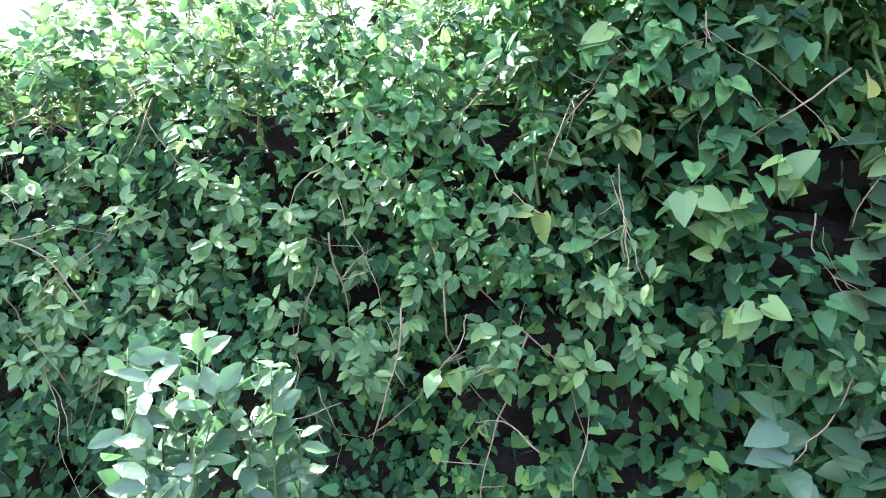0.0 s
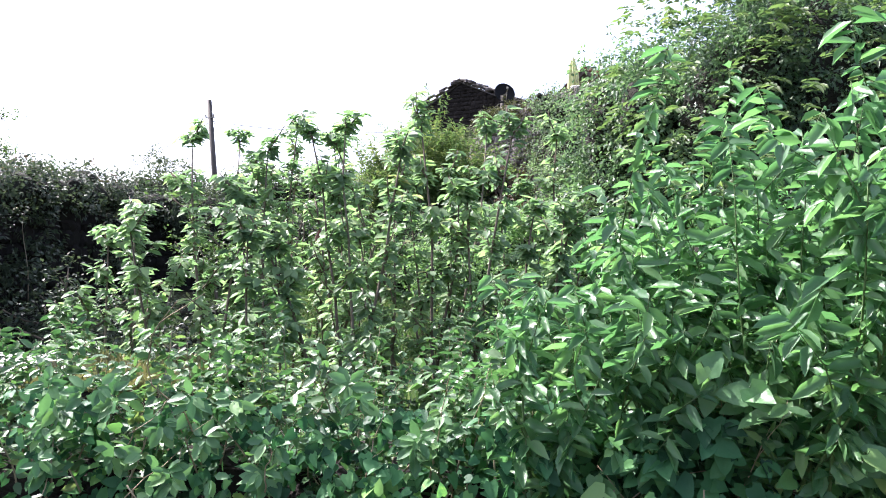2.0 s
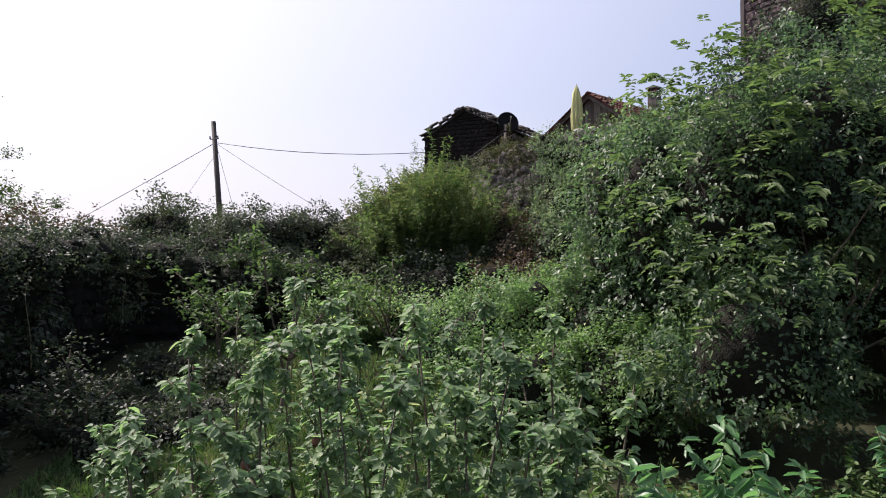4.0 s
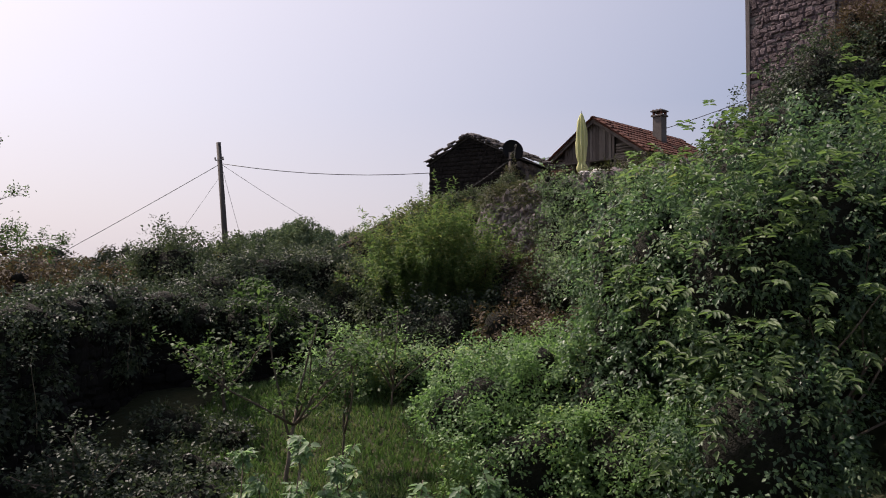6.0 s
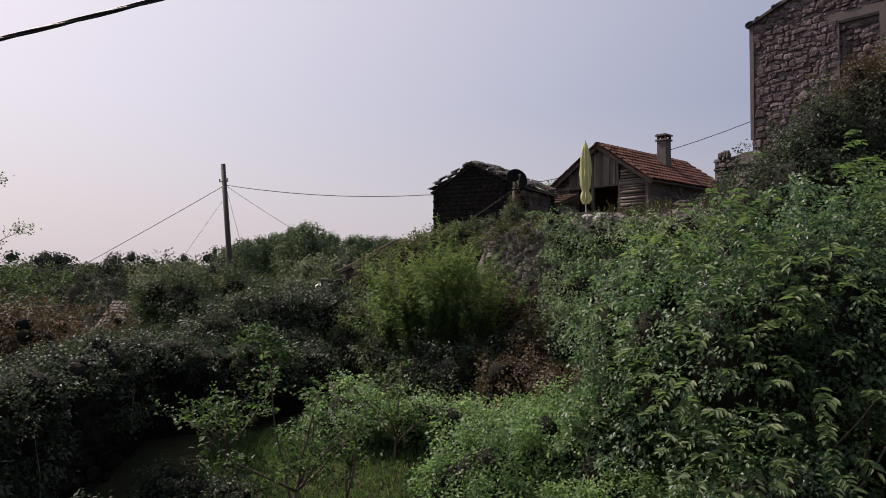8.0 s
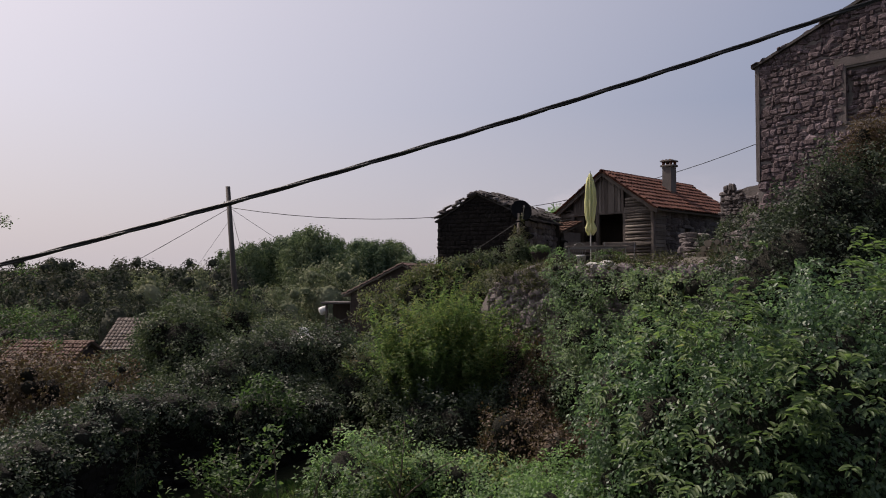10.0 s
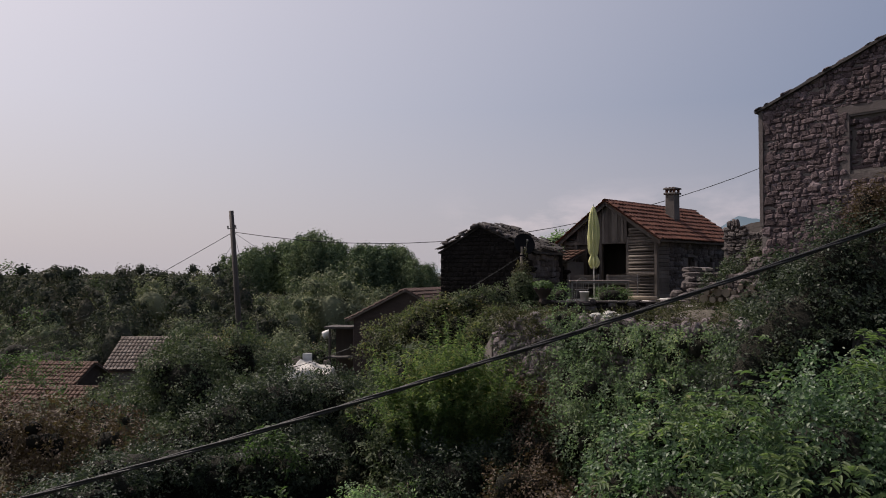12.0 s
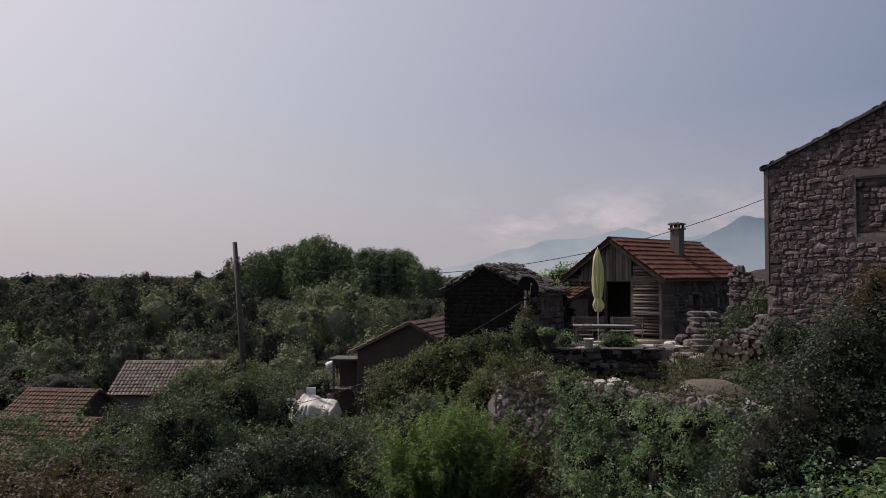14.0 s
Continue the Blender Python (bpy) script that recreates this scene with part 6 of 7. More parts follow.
def wall_top():
    """The tangle along the wall's crest."""
    st = []
    for k in range(290):
        x = random.uniform(-2.3, 0.75)
        st.append(((x, wall_y(x) + random.uniform(-0.2, 0.4), random.uniform(1.8, 1.98)), (random.gauss(0, 0.45), random.gauss(-0.1, 0.4), 1), random.uniform(0.14, 0.42), 0.003))
    leafy_stems("hedge", "tangle of bright young shoots along the wall top", "hedge", st, TWIG, HEDGE, LEAF, 0.04, 0.011, "shoot", 0.1, 2)
    st = []
    crest = lambda x: 2.3 + 0.2 * step(0.1, 0.3, x) + 0.42 * step(0.3, 0.85, x)
    for k in range(130):
        x = random.uniform(0.12, 1.8)
        z0 = random.uniform(1.55, 2.0)
        st.append(((x, wall_y(x) + random.uniform(-0.3, 0.55), z0), (random.gauss(0.03, 0.2), random.gauss(-0.12, 0.25), 1), (crest(x) - z0) * random.uniform(0.55, 0.98), 0.005))
    leafy_stems("shrub", "glossy broad-leaved shrub leaning over the wall", "shrub", st, SHOOT, LANCE, LANCET, 0.066, 0.0105, "stem", 0.15, 3, spread=0.6, droop=1.0, up=0.6, face=0.35)
    st = []
    for k in range(44):  # hanging sprays in front of the wall
        x = random.uniform(0.1, 1.3)
        st.append(((x, wall_y(x) - 0.2, random.uniform(1.2, 2.25)), (random.gauss(0, 0.5), -0.6, random.uniform(-0.3, 0.5)), random.uniform(0.1, 0.24), 0.003))
    leafy_stems("shrub", "large glossy leaves hanging before the wall", "shrub", st, SHOOT, YOUNG, HEART, 0.058, 0.02, "stem", 0.3, 0, droop=1.0, up=0.4, face=0.7)


def front_plant():
    st = []
    for x, y, z in ((-0.57, 1.27, 1.36), (-0.52, 1.3, 1.27), (-0.47, 1.32, 1.3), (-0.42, 1.22, 1.2), (-0.36, 1.27, 1.24), (-0.29, 1.27, 1.33), (-0.26, 1.33, 1.2), (-0.34, 1.36, 1.24), (-0.5, 1.2, 1.16), (-0.2, 1.24, 1.1), (-0.44, 1.26, 1.2), (-0.14, 1.3, 1.06)):
        st.append(((x + 0.02, y, 0.75), (-0.02, 0, 1), z - 0.75, 0.005))
    leafy_stems("shrub", "silvery green shrub with oval leaves before the ivy", "shrub", st, SHOOT, PALE, OVAL, 0.058, 0.012, "stem", 0.1, 2, spread=0.3, droop=0.05, up=0.35, face=0.7, bend=0.025)
    st = [((0.84, 1.48, 0.3), (-0.01, 0, 1), 1.5, 0.005), ((0.9, 1.46, 0.3), (0.0, 0.01, 1), 1.58, 0.005), ((0.8, 1.5, 0.3), (0.0, 0.0, 1), 1.05, 0.005)]
    leafy_stems("shrub", "tall shoot with large glossy heart-shaped leaves", "shrub", st, SHOOT, PALE, HEART, 0.075, 0.022, "stem", 0.72, 1, spread=0.35, droop=0.6, up=0.4, face=0.7, bend=0.04)


garden_wall()
wall_ivy()
wall_ends()
wall_top()
front_plant()


# ---- garden behind the wall ----
def sapling(x, y, top, n, label, pears=0):
    """Upright young stems, bare below, with whorls of oval leaves at the ends of short side shoots."""
    z = height(x, y)
    t = tagged(new("sapling"), label, "sapling", "saplings in the garden")
    P, N, T, S = [], [], [], []

    def whorl(p, way, q, size):
        a = rng.uniform(0, 2 * np.pi, q)
        d = np.stack([np.cos(a), np.sin(a), rng.uniform(-0.5, 0.25, q)], 1)
        P.append(np.array(p)[None] + d * 0.01 - np.array(way)[None] * rng.uniform(0, 0.05, q)[:, None])
        T.append(d)
        N.append(np.array([0, -0.15, 0.9]) + d * 0.25 + rng.normal(size=(q, 3)) * 0.25)
        S.append(size * rng.uniform(0.65, 1.25, q))

    for k in range(n):
        long = (top - z) * random.uniform(0.82, 1.06)
        line = wander((x + random.gauss(0, 0.05), y + random.gauss(0, 0.05), z - 0.05), (random.gauss(0, 0.07), random.gauss(0, 0.07), 1), long, 10, 0.06, 0.06)
        g = Geo()
        g.tube(line, [0.016 * (1 - 0.078 * i) for i in range(11)], 6)
        stem = g.object("stem", BARK, t, smooth=True)
        for i in range(4, 11):
            for _ in range(2 if i < 10 else 3):
                up = (line[i] - line[i - 1]).normalized()
                way = (up * 0.7 + Vector((random.gauss(0, 0.8), random.gauss(0, 0.8), 0.3))).normalized()
                tw = wander(line[i], way, random.uniform(0.07, 0.26) * (1.25 - 0.06 * i), 3, 0.12, 0.1)
                g = Geo()
                g.tube(tw, [0.0045, 0.004, 0.0035, 0.0025], 4)
                g.object("twig", BARK, stem, smooth=True)
                whorl(tw[3], way, 11, 0.062)
                whorl(tw[2], way, 8, 0.055)
                whorl(tw[1], way, 6, 0.05)
            whorl(line[i], up, 7, 0.055)
    leaves("foliage", np.concatenate(P), np.concatenate(N), np.concatenate(T), np.concatenate(S), LEAF, FRUIT, t)
    for _ in range(pears):
        p = Vector(P[random.randrange(len(P) // 2, len(P))][0]) + Vector((random.gauss(0, 0.03), -0.05, -0.03))
        g = revolve("pear", PEAR, t, [(0.004, 0.0), (0.02, -0.008), (0.03, 0.012), (0.033, 0.03), (0.026, 0.052), (0.015, 0.072), (0.011, 0.084), (0.002, 0.09)], "russet-red ripe pear", 10)
        g.location, g.scale = p - Vector((0, 0, 0.07)), (0.72, 0.72, 0.72)


for x, y, top, n in ((-1.85, 3.8, 2.55, 3), (-1.6, 3.6, 2.65, 3), (-1.3, 3.9, 2.6, 3), (-0.98, 3.4, 3.05, 4), (-0.75, 3.25, 2.95, 3), (-0.56, 3.0, 2.95, 3), (-0.42, 3.5, 3.1, 4), (-0.22, 4.1, 3.18, 4), (-0.05, 3.6, 3.1, 3), (0.15, 3.9, 3.15, 4), (0.32, 3.4, 3.0, 3), (0.5, 3.65, 3.02, 4), (0.75, 4.1, 3.1, 3), (0.1, 4.8, 3.25, 3), (0.6, 4.9, 3.2, 3), (-0.45, 4.8, 3.2, 3), (-1.08, 4.5, 3.3, 5), (-0.92, 4.6, 3.35, 4), (-0.66, 4.5, 3.4, 4)):
    sapling(x, y, top, n, "young pear tree with pale oval leaves and a ripe pear" if n > 3 else "young pear sapling with pale oval leaves", 1 if n > 3 else 0)

st = []
for k in range(230):  # low growth between the pear stems
    x, y = random.uniform(-1.5, 1.0), random.uniform(2.6, 5.2)
    st.append(((x, y, height(x, y) - 0.02), (random.gauss(0, 0.2), random.gauss(0, 0.2), 1), random.uniform(0.5, 1.15), 0.005))
leafy_stems("weeds", "leafy undergrowth round the pear saplings", "weeds", st, SHOOT, FRUIT, LEAF, 0.06, 0.02, "stem", 0.15, 2, droop=0.4, up=0.5)

st = []
for k in range(90):  # tall shrubs to the right behind the wall
    x, y = random.uniform(0.75, 2.6), random.uniform(2.1, 3.1)
    st.append(((x, y, 0.6), (random.gauss(0, 0.1), random.gauss(0, 0.1), 1), random.uniform(0.75, 0.95) * (1.5 + 0.75 * step(0.6, 1.2, x)), 0.007))
leafy_stems("shrub", "thicket of tall shoots with long bright leaves", "shrub", st, SHOOT, LANCE, LANCET, 0.062, 0.0095, "stem", 0.3, 3, droop=1.2, up=0.6, face=0.3)


def fruit_tree(x, y, top, crown, n, label, lean=0.1, leaf=FRUIT, size=0.08):
    z = height(x, y)
    t = tagged(new("fruit_tree"), label, "tree")
    g = Geo()
    trunk = wander((x, y, z - 0.1), (lean, 0, 1), (top - z) * 0.4, 5, 0.05)
    thick = 0.3 if crown < 0.4 else 0.5
    g.tube(trunk, [thick * r for r in (0.09, 0.075, 0.068, 0.062, 0.06, 0.055)], 8)
    g.object("trunk", BARK, t, "pale grey slender trunk", True)
    P, N, T, S = [], [], [], []
    for k in range(n):
        q = trunk[random.randint(3, 5)]
        limb = wander(q, (random.gauss(0, crown), random.gauss(0, crown), random.uniform(0.5, 1.2)), (top - q.z) * random.uniform(0.6, 1.05), 7, 0.14, 0.03)
        g = Geo()
        g.tube(limb, [0.02 * (1 - 0.8 * i / 7) + 0.004 for i in range(8)], 5)
        g.object("limb", BARK, t, smooth=True)
        for i in range(2, 8):
            for _ in range(2):
                tw = wander(limb[i], (random.gauss(0, 1), random.gauss(0, 1), random.uniform(-0.2, 0.8)), random.uniform(0.2, 0.5), 4, 0.2)
                for p in tw[1:]:
                    m = 4
                    P.append(np.array(p)[None] + rng.normal(size=(m, 3)) * 0.05)
                    N.append(np.array([0, 0, 0.9]) + rng.normal(size=(m, 3)) * 0.5)
                    T.append(rng.normal(size=(m, 3)) + np.array([0, 0, -0.3]))
                    S.append(size * rng.uniform(0.6, 1.2, m))
    leaves("crown", np.concatenate(P), np.concatenate(N), np.concatenate(T), np.concatenate(S), KITE, leaf, t)


fruit_tree(-2.72, 11.7, 4.35, 0.5, 7, "small fruit tree with a thin pale trunk on the grass", 0.1, ORCHARD, 0.1)
fruit_tree(-1.9, 12.3, 4.0, 0.16, 3, "slim upright fruit tree at the edge of the grass", 0.05, ORCHARD, 0.09)
fruit_tree(-4.5, 14.3, 3.75, 0.7, 5, "spreading fruit tree before the shaded wall", 0.1, ORCHARD, 0.1)
fruit_tree(-4.9, 9.8, 2.55, 1.0, 9, "low fruit bush in the shade of the wall", 0.1, LAUREL, 0.08)
fruit_tree(-1.3, 14.6, 3.7, 0.35, 5, "slim fruit tree below the bank", 0.1, ORCHARD, 0.09)


def lane_tree():
    """A half-wild tree beside the lane: leafy lower limbs and thin bare twigs above."""
    t = tagged(new("tree"), "half-wild tree beside the lane, its leafy limbs reaching over", "tree")
    g = Geo()
    trunk = wander((-15.0, 20.3, 1.4), (0.04, 0, 1), 5.2, 7, 0.06)
    g.tube(trunk, [0.13 - 0.012 * k for k in range(8)], 8)
    g.object("trunk", BARK, t, smooth=True)
    P, N, T, S = [], [], [], []
    for start, way, long, leafy_part in ((5, (1, 0.05, 0.06), 4.0, 1.0), (5, (1, -0.2, 0.0), 3.6, 1.0), (5, (1, 0.2, 0.12), 3.2, 1.0), (4, (1, 0.1, 0.2), 3.6, 1.0), (6, (0.9, 0, 0.3), 2.6, 0.35), (7, (0.8, 0.1, 0.35), 2.7, 0.2), (7, (0.5, 0.1, 0.9), 2.4, 0.6), (6, (-0.6, 0.2, 0.7), 2.6, 0.9), (5, (-0.9, -0.2, 0.5), 2.4, 1.0), (7, (0, -0.3, 1), 2.2, 0.8)):
        limb = wander(trunk[start], way, long, 9, 0.12, 0.0)
        g = Geo()
        g.tube(limb, [0.024 * (1 - 0.09 * i) for i in range(10)], 5)
        ob = g.object("limb", BARK, t, smooth=True)
        for i in range(3, 10):
            for _ in range(3):
                tw = wander(limb[i], (random.gauss(0.5, 0.6), random.gauss(0, 0.7), random.uniform(-0.2, 0.8)), random.uniform(0.2, 0.55), 4, 0.25)
                g = Geo()
                g.tube(tw, [0.008, 0.007, 0.006, 0.005, 0.004], 4)
                g.object("twig", BARK, ob, smooth=True)
                if random.random() < leafy_part:
                    for p in tw[1:]:
                        P.append(np.array(p)[None] + rng.normal(size=(7, 3)) * 0.08)
                        N.append(np.array([0, 0, 0.9]) + rng.normal(size=(7, 3)) * 0.5)
                        T.append(rng.normal(size=(7, 3)) + np.array([0, 0, -0.3]))
                        S.append(0.09 * rng.uniform(0.6, 1.2, 7))
    leaves("crown", np.concatenate(P), np.concatenate(N), np.concatenate(T), np.concatenate(S), KITE, ORCHARD, t)


lane_tree()


def grass_patch(name, label, x0, x1, y0, y1, n, tall, mat):
    x, y = rng.uniform(x0, x1, n), rng.uniform(y0, y1, n)
    pos = np.array([(a, b, height(a, b) - 0.01) for a, b in zip(x, y)])
    tip = np.stack([rng.normal(size=n) * 0.6, rng.normal(size=n) * 0.6, np.ones(n)], 1)
    nrm = rng.normal(size=(n, 3)) * np.array([1, 1, 0.1])
    ob = leaves(name, pos, nrm, tip, tall * rng.uniform(0.5, 1.3, n), (BLADE[0] * np.array([1, 3.6, 1]), BLADE[1]), mat)
    tagged(ob, label, "grass", kind="stuff")


grass_patch("grass", "short green grass on the sloping garden", -5.0, 1.5, 8.0, 16.5, 40000, 0.12, GRASS)
grass_patch("grass", "long rough grass between the saplings", -1.7, 4.5, 2.6, 8.0, 22000, 0.34, GRASS)


def ledge():
    """A low block of old walling behind the ivy, capped with a pale slab and dry weeds."""
    b = tagged(new("stone_block"), "stump of old walling capped with a pale slab", "wall")
    part("core", one_box((-2.75, 2.85, 0.4), (-0.95, 3.6, 1.98), 0.05, 0.03), DARKSTONE, b)
    masonry(b, Vector((-2.75, 2.85, 0)), Vector((1, 0, 0)), 1.8, 0.6, lambda s: 1.95, DARKSTONES, DARKSTONE, (0.12, 0.2), (0.15, 0.35), 0.08, (), 60)
    for k, (x, w) in enumerate(((-2.02, 0.5), (-2.5, 0.4))):
        shared("slab", PALESTONES[k], b, Matrix.Translation((x, 3.25, 2.03)) @ Matrix.Rotation(0.2 * k, 4, "Z") @ Matrix.Diagonal((w, 0.3, 0.11, 1)))
    n = 5200
    x, y = rng.uniform(-1.68, -0.95, n), rng.uniform(2.86, 3.6, n)
    tip = np.stack([rng.normal(size=n) * 0.7, rng.normal(size=n) * 0.7, np.ones(n)], 1)
    weeds = leaves("dry_weeds", np.stack([x, y, np.full(n, 1.98)], 1), rng.normal(size=(n, 3)), tip, 0.075 * rng.uniform(0.4, 1.5, n), LONG, DRY)
    tagged(weeds, "dry straw-coloured weeds on the old walling", "weeds", kind="stuff")


ledge()


# ---- big climbers and bushes ----
def scatter(x0, x1, y0, y1, z, n, r, flat=0.9, clear=None):
    """Blobs strewn over a stretch of ground: z above the ground, radius range."""
    out = []
    for _ in range(n):
        x, y, s = random.uniform(x0, x1), random.uniform(y0, y1), random.uniform(*r)
        if clear and abs(x - clear[0] * y) < clear[1] * y and y < clear[2]:
            continue
        out.append((x, y, height(x, y) + z * random.uniform(0.5, 1.1), s, s, s * flat))
    return out


def thicken(blobs, n=2, out=0.62, size=0.55):
    """Smaller lobes standing out of the large ones, for an uneven outline."""
    more = list(blobs)
    for x, y, z, a, b, c in blobs:
        for _ in range(n):
            d = Vector((random.gauss(0, 1), random.gauss(0, 1) - 0.3, random.gauss(0.3, 0.8))).normalized()
            s = size * random.uniform(0.6, 1.1)
            more.append((x + d.x * a * out, y + d.y * b * out, z + d.z * c * out, a * s, b * s, c * s))
    return more


bush("ivy_tree", "tall tree smothered in ivy on the bank", thicken([(3.7, 9.6, 4.4, 1.2, 1.0, 1.8), (2.95, 10.3, 4.2, 0.8, 0.8, 1.45), (2.45, 11.3, 4.6, 0.7, 0.7, 1.4), (3.3, 11.6, 4.75, 0.9, 0.7, 1.4), (2.5, 11.3, 3.4, 0.8, 0.7, 1.2), (4.6, 9.6, 4.9, 1.3, 1.1, 1.9), (3.5, 8.5, 2.5, 1.2, 0.9, 1.2), (5.8, 10.5, 5.3, 1.5, 1.3, 1.6), (6.8, 10.2, 4.8, 1.6, 1.5, 2.0), (2.2, 10.9, 2.6, 0.8, 0.8, 0.9)]), 72000, 0.07, KITE, TREEIVY, "tree", 0.4, 0.7, -0.7, 0.57)
ash = sprays("ash_tree", "drooping sprays of long paired leaflets hanging over the ivy", [(3.4, 9.2, 4.7, 1.2, 1.0, 1.6), (4.6, 9.0, 5.2, 1.4, 1.1, 1.8), (4.6, 8.2, 3.6, 1.6, 1.0, 1.8), (3.4, 8.5, 2.9, 1.2, 0.9, 1.2), (6.0, 9.8, 5.4, 1.5, 1.2, 1.7), (3.0, 10.6, 5.0, 0.8, 0.8, 1.2)], 900, 0.27, ASHLEAF, "tree")
for k in range(9):  # the ash's own limbs among the ivy
    g = Geo()
    g.tube(wander((4.6 + random.gauss(0, 0.2), 9.8, 1.8), (random.gauss(0, 0.4), random.gauss(-0.05, 0.15), 1), random.uniform(2.5, 3.8), 8, 0.16), [0.024 * (1 - 0.1 * q) for q in range(9)], 6)
    g.object("limb", BARK, ash, smooth=True)
bush("ivy_tree", "ivy-hung trees in front of the ruin", thicken([(5.3, 13.3, 6.0, 0.9, 0.8, 1.6), (5.9, 13.4, 6.5, 1.0, 0.9, 1.6), (6.6, 13.6, 7.0, 1.0, 0.9, 1.7), (7.4, 13.8, 7.4, 1.2, 1.0, 1.8), (8.6, 14.0, 7.6, 1.4, 1.1, 2.2), (4.5, 13.6, 4.6, 1.0, 1.0, 1.6), (5.6, 12.9, 5.0, 1.2, 1.0, 1.6), (7.0, 12.9, 5.6, 1.5, 1.1, 1.9), (8.6, 13.2, 6.0, 1.5, 1.1, 1.9), (6.4, 12.6, 3.6, 1.6, 1.0, 1.6)]), 76000, 0.062, KITE, LAUREL, "tree", 0.36, 0.7, -0.7, 0.62)
def wall_blobs(rows):
    """Lobes hung on the terrace wall: along it, before it, height, and three radii."""
    return [(*on_terrace_wall(a, b, z), rx, ry, rz) for a, b, z, rx, ry, rz in rows]


bush("ivy", "ivy spilling down the terrace wall", thicken(wall_blobs([(3.15, 0.15, 6.7, 0.45, 0.4, 0.5), (3.4, 0.2, 6.3, 0.5, 0.45, 0.7), (3.3, 0.25, 5.5, 0.5, 0.45, 1.0)] + [(4.0 + 0.62 * k, 0.25, 6.2 + 0.15 * (k % 2), 0.55, 0.45, 0.5) for k in range(9)] + [(4.5 + 0.6 * k, 0.1, 6.55, 0.42, 0.35, 0.26) for k in range(8)] + [(3.8 + 0.8 * k, 0.45, 5.2 - 0.2 * (k % 3), 0.75, 0.6, 1.0) for k in range(8)] + [(3.8 + 0.9 * k, 0.75, 3.9, 0.9, 0.7, 1.2) for k in range(7)])), 64000, 0.066, KITE, CLIMB, "ivy", 0.45, 0.6, -0.8, 0.4)
bush("creeper", "thin russet creeper over the end of the terrace wall", wall_blobs([(0.7 + 0.36 * k, 0.25, 4.4 - 0.4 * (k % 2), 0.45, 0.35, 1.1) for k in range(7)]), 6000, 0.07, KITE, RUSSET, "creeper", 0.7, 0.4, -0.9, 0.0)
bush("creeper", "dry twiggy creeper along the wall head", wall_blobs([(0.5 + 0.42 * k, 0.05, 6.5 + 0.1 * (k % 2), 0.35, 0.35, 0.35) for k in range(6)]), 3000, 0.06, KITE, DRYWEED, "creeper", 0.7, 0.3, -0.9, 0.0)
bush("creeper", "grey-green creeper hanging on the terrace wall", wall_blobs([(0.5 + 0.55 * k, 0.15, 5.7 - 0.6 * (k % 2), 0.4, 0.25, 0.8) for k in range(5)]), 3200, 0.07, KITE, SCRUB, "creeper", 0.7, 0.4, -0.9, 0.0)


def broom():
    """A fan of wiry green shoots from one stool, with fine narrow leaves."""
    st = []
    for k in range(300):
        a, q = random.uniform(0, 6.28), random.random() ** 0.5
        x, y = 1.5 * q * math.cos(a), 0.8 * q * math.sin(a)
        st.append(((-0.5 + x * 0.7, 18.8 + y, 2.9), (x * 0.4 + random.gauss(0, 0.12), y * 0.4 - 0.04, 1), 3.3 * (1 - 0.34 * q * q) * random.uniform(0.62, 1.0), 0.011))
    b = leafy_stems("bush", "feathery yellow-green broom bush on the bank", "bush", st, SHOOT, BROOM, LONG, 0.13, 0.022, "stem", 0.3, 4, spread=0.5, droop=-0.5, up=0.5, bend=0.09)
    # dark cores paint the shade inside the broom
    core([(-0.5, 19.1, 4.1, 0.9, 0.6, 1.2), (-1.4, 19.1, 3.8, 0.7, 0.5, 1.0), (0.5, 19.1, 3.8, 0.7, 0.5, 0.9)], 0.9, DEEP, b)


broom()
bush("bush", "loose pale green bush beside the broom", thicken([(-2.6, 19.6, 4.0, 0.7, 0.5, 1.0), (-2.0, 18.4, 3.3, 0.7, 0.5, 0.9), (-2.2, 17.2, 2.5, 0.7, 0.5, 0.7), (-1.2, 18.8, 3.5, 0.6, 0.5, 0.8)]), 9000, 0.085, KITE, SCRUB, "bush", 0.6, 0.5, -0.6, 0.4)
bush("bush", "fig-like sprig of bright leaves over the wall", [(-4.75, 17.0, 3.9, 0.45, 0.35, 0.4), (-4.3, 17.3, 3.6, 0.4, 0.35, 0.3)], 900, 0.1, KITE, ORCHARD, "bush", 0.6, 0.4, -0.5, 0.0)
bush("bramble", "sprawling mound of bramble and clematis", thicken([(0.4, 11.2, 2.4, 0.9, 0.9, 1.0), (1.3, 11.5, 2.4, 1.0, 0.9, 1.1), (2.2, 11.7, 2.6, 1.0, 0.9, 1.1), (1.0, 10.3, 1.8, 1.2, 0.8, 0.85), (2.4, 10.0, 1.9, 1.2, 0.9, 1.0), (3.2, 12.0, 2.9, 1.0, 0.8, 1.1), (1.6, 13.0, 2.6, 0.9, 0.8, 0.9)]), 62000, 0.058, KITE, BRAMBLE, "bramble", 0.4, 0.3, -0.4, 0.57)
bush("bush", "rough brownish scrub below the terrace wall", thicken([(1.3, 16.2, 3.0, 0.9, 0.7, 0.95), (2.0, 14.8, 2.7, 0.9, 0.8, 0.95), (1.2, 18.4, 4.0, 0.6, 0.5, 0.9), (3.2, 14.4, 3.0, 1.0, 0.8, 1.0), (1.6, 17.4, 3.6, 0.6, 0.5, 0.9), (0.6, 19.2, 4.2, 0.5, 0.5, 0.7)]), 17000, 0.07, KITE, RUSSET, "bush", 0.5, 0.3, -0.4, 0.6)
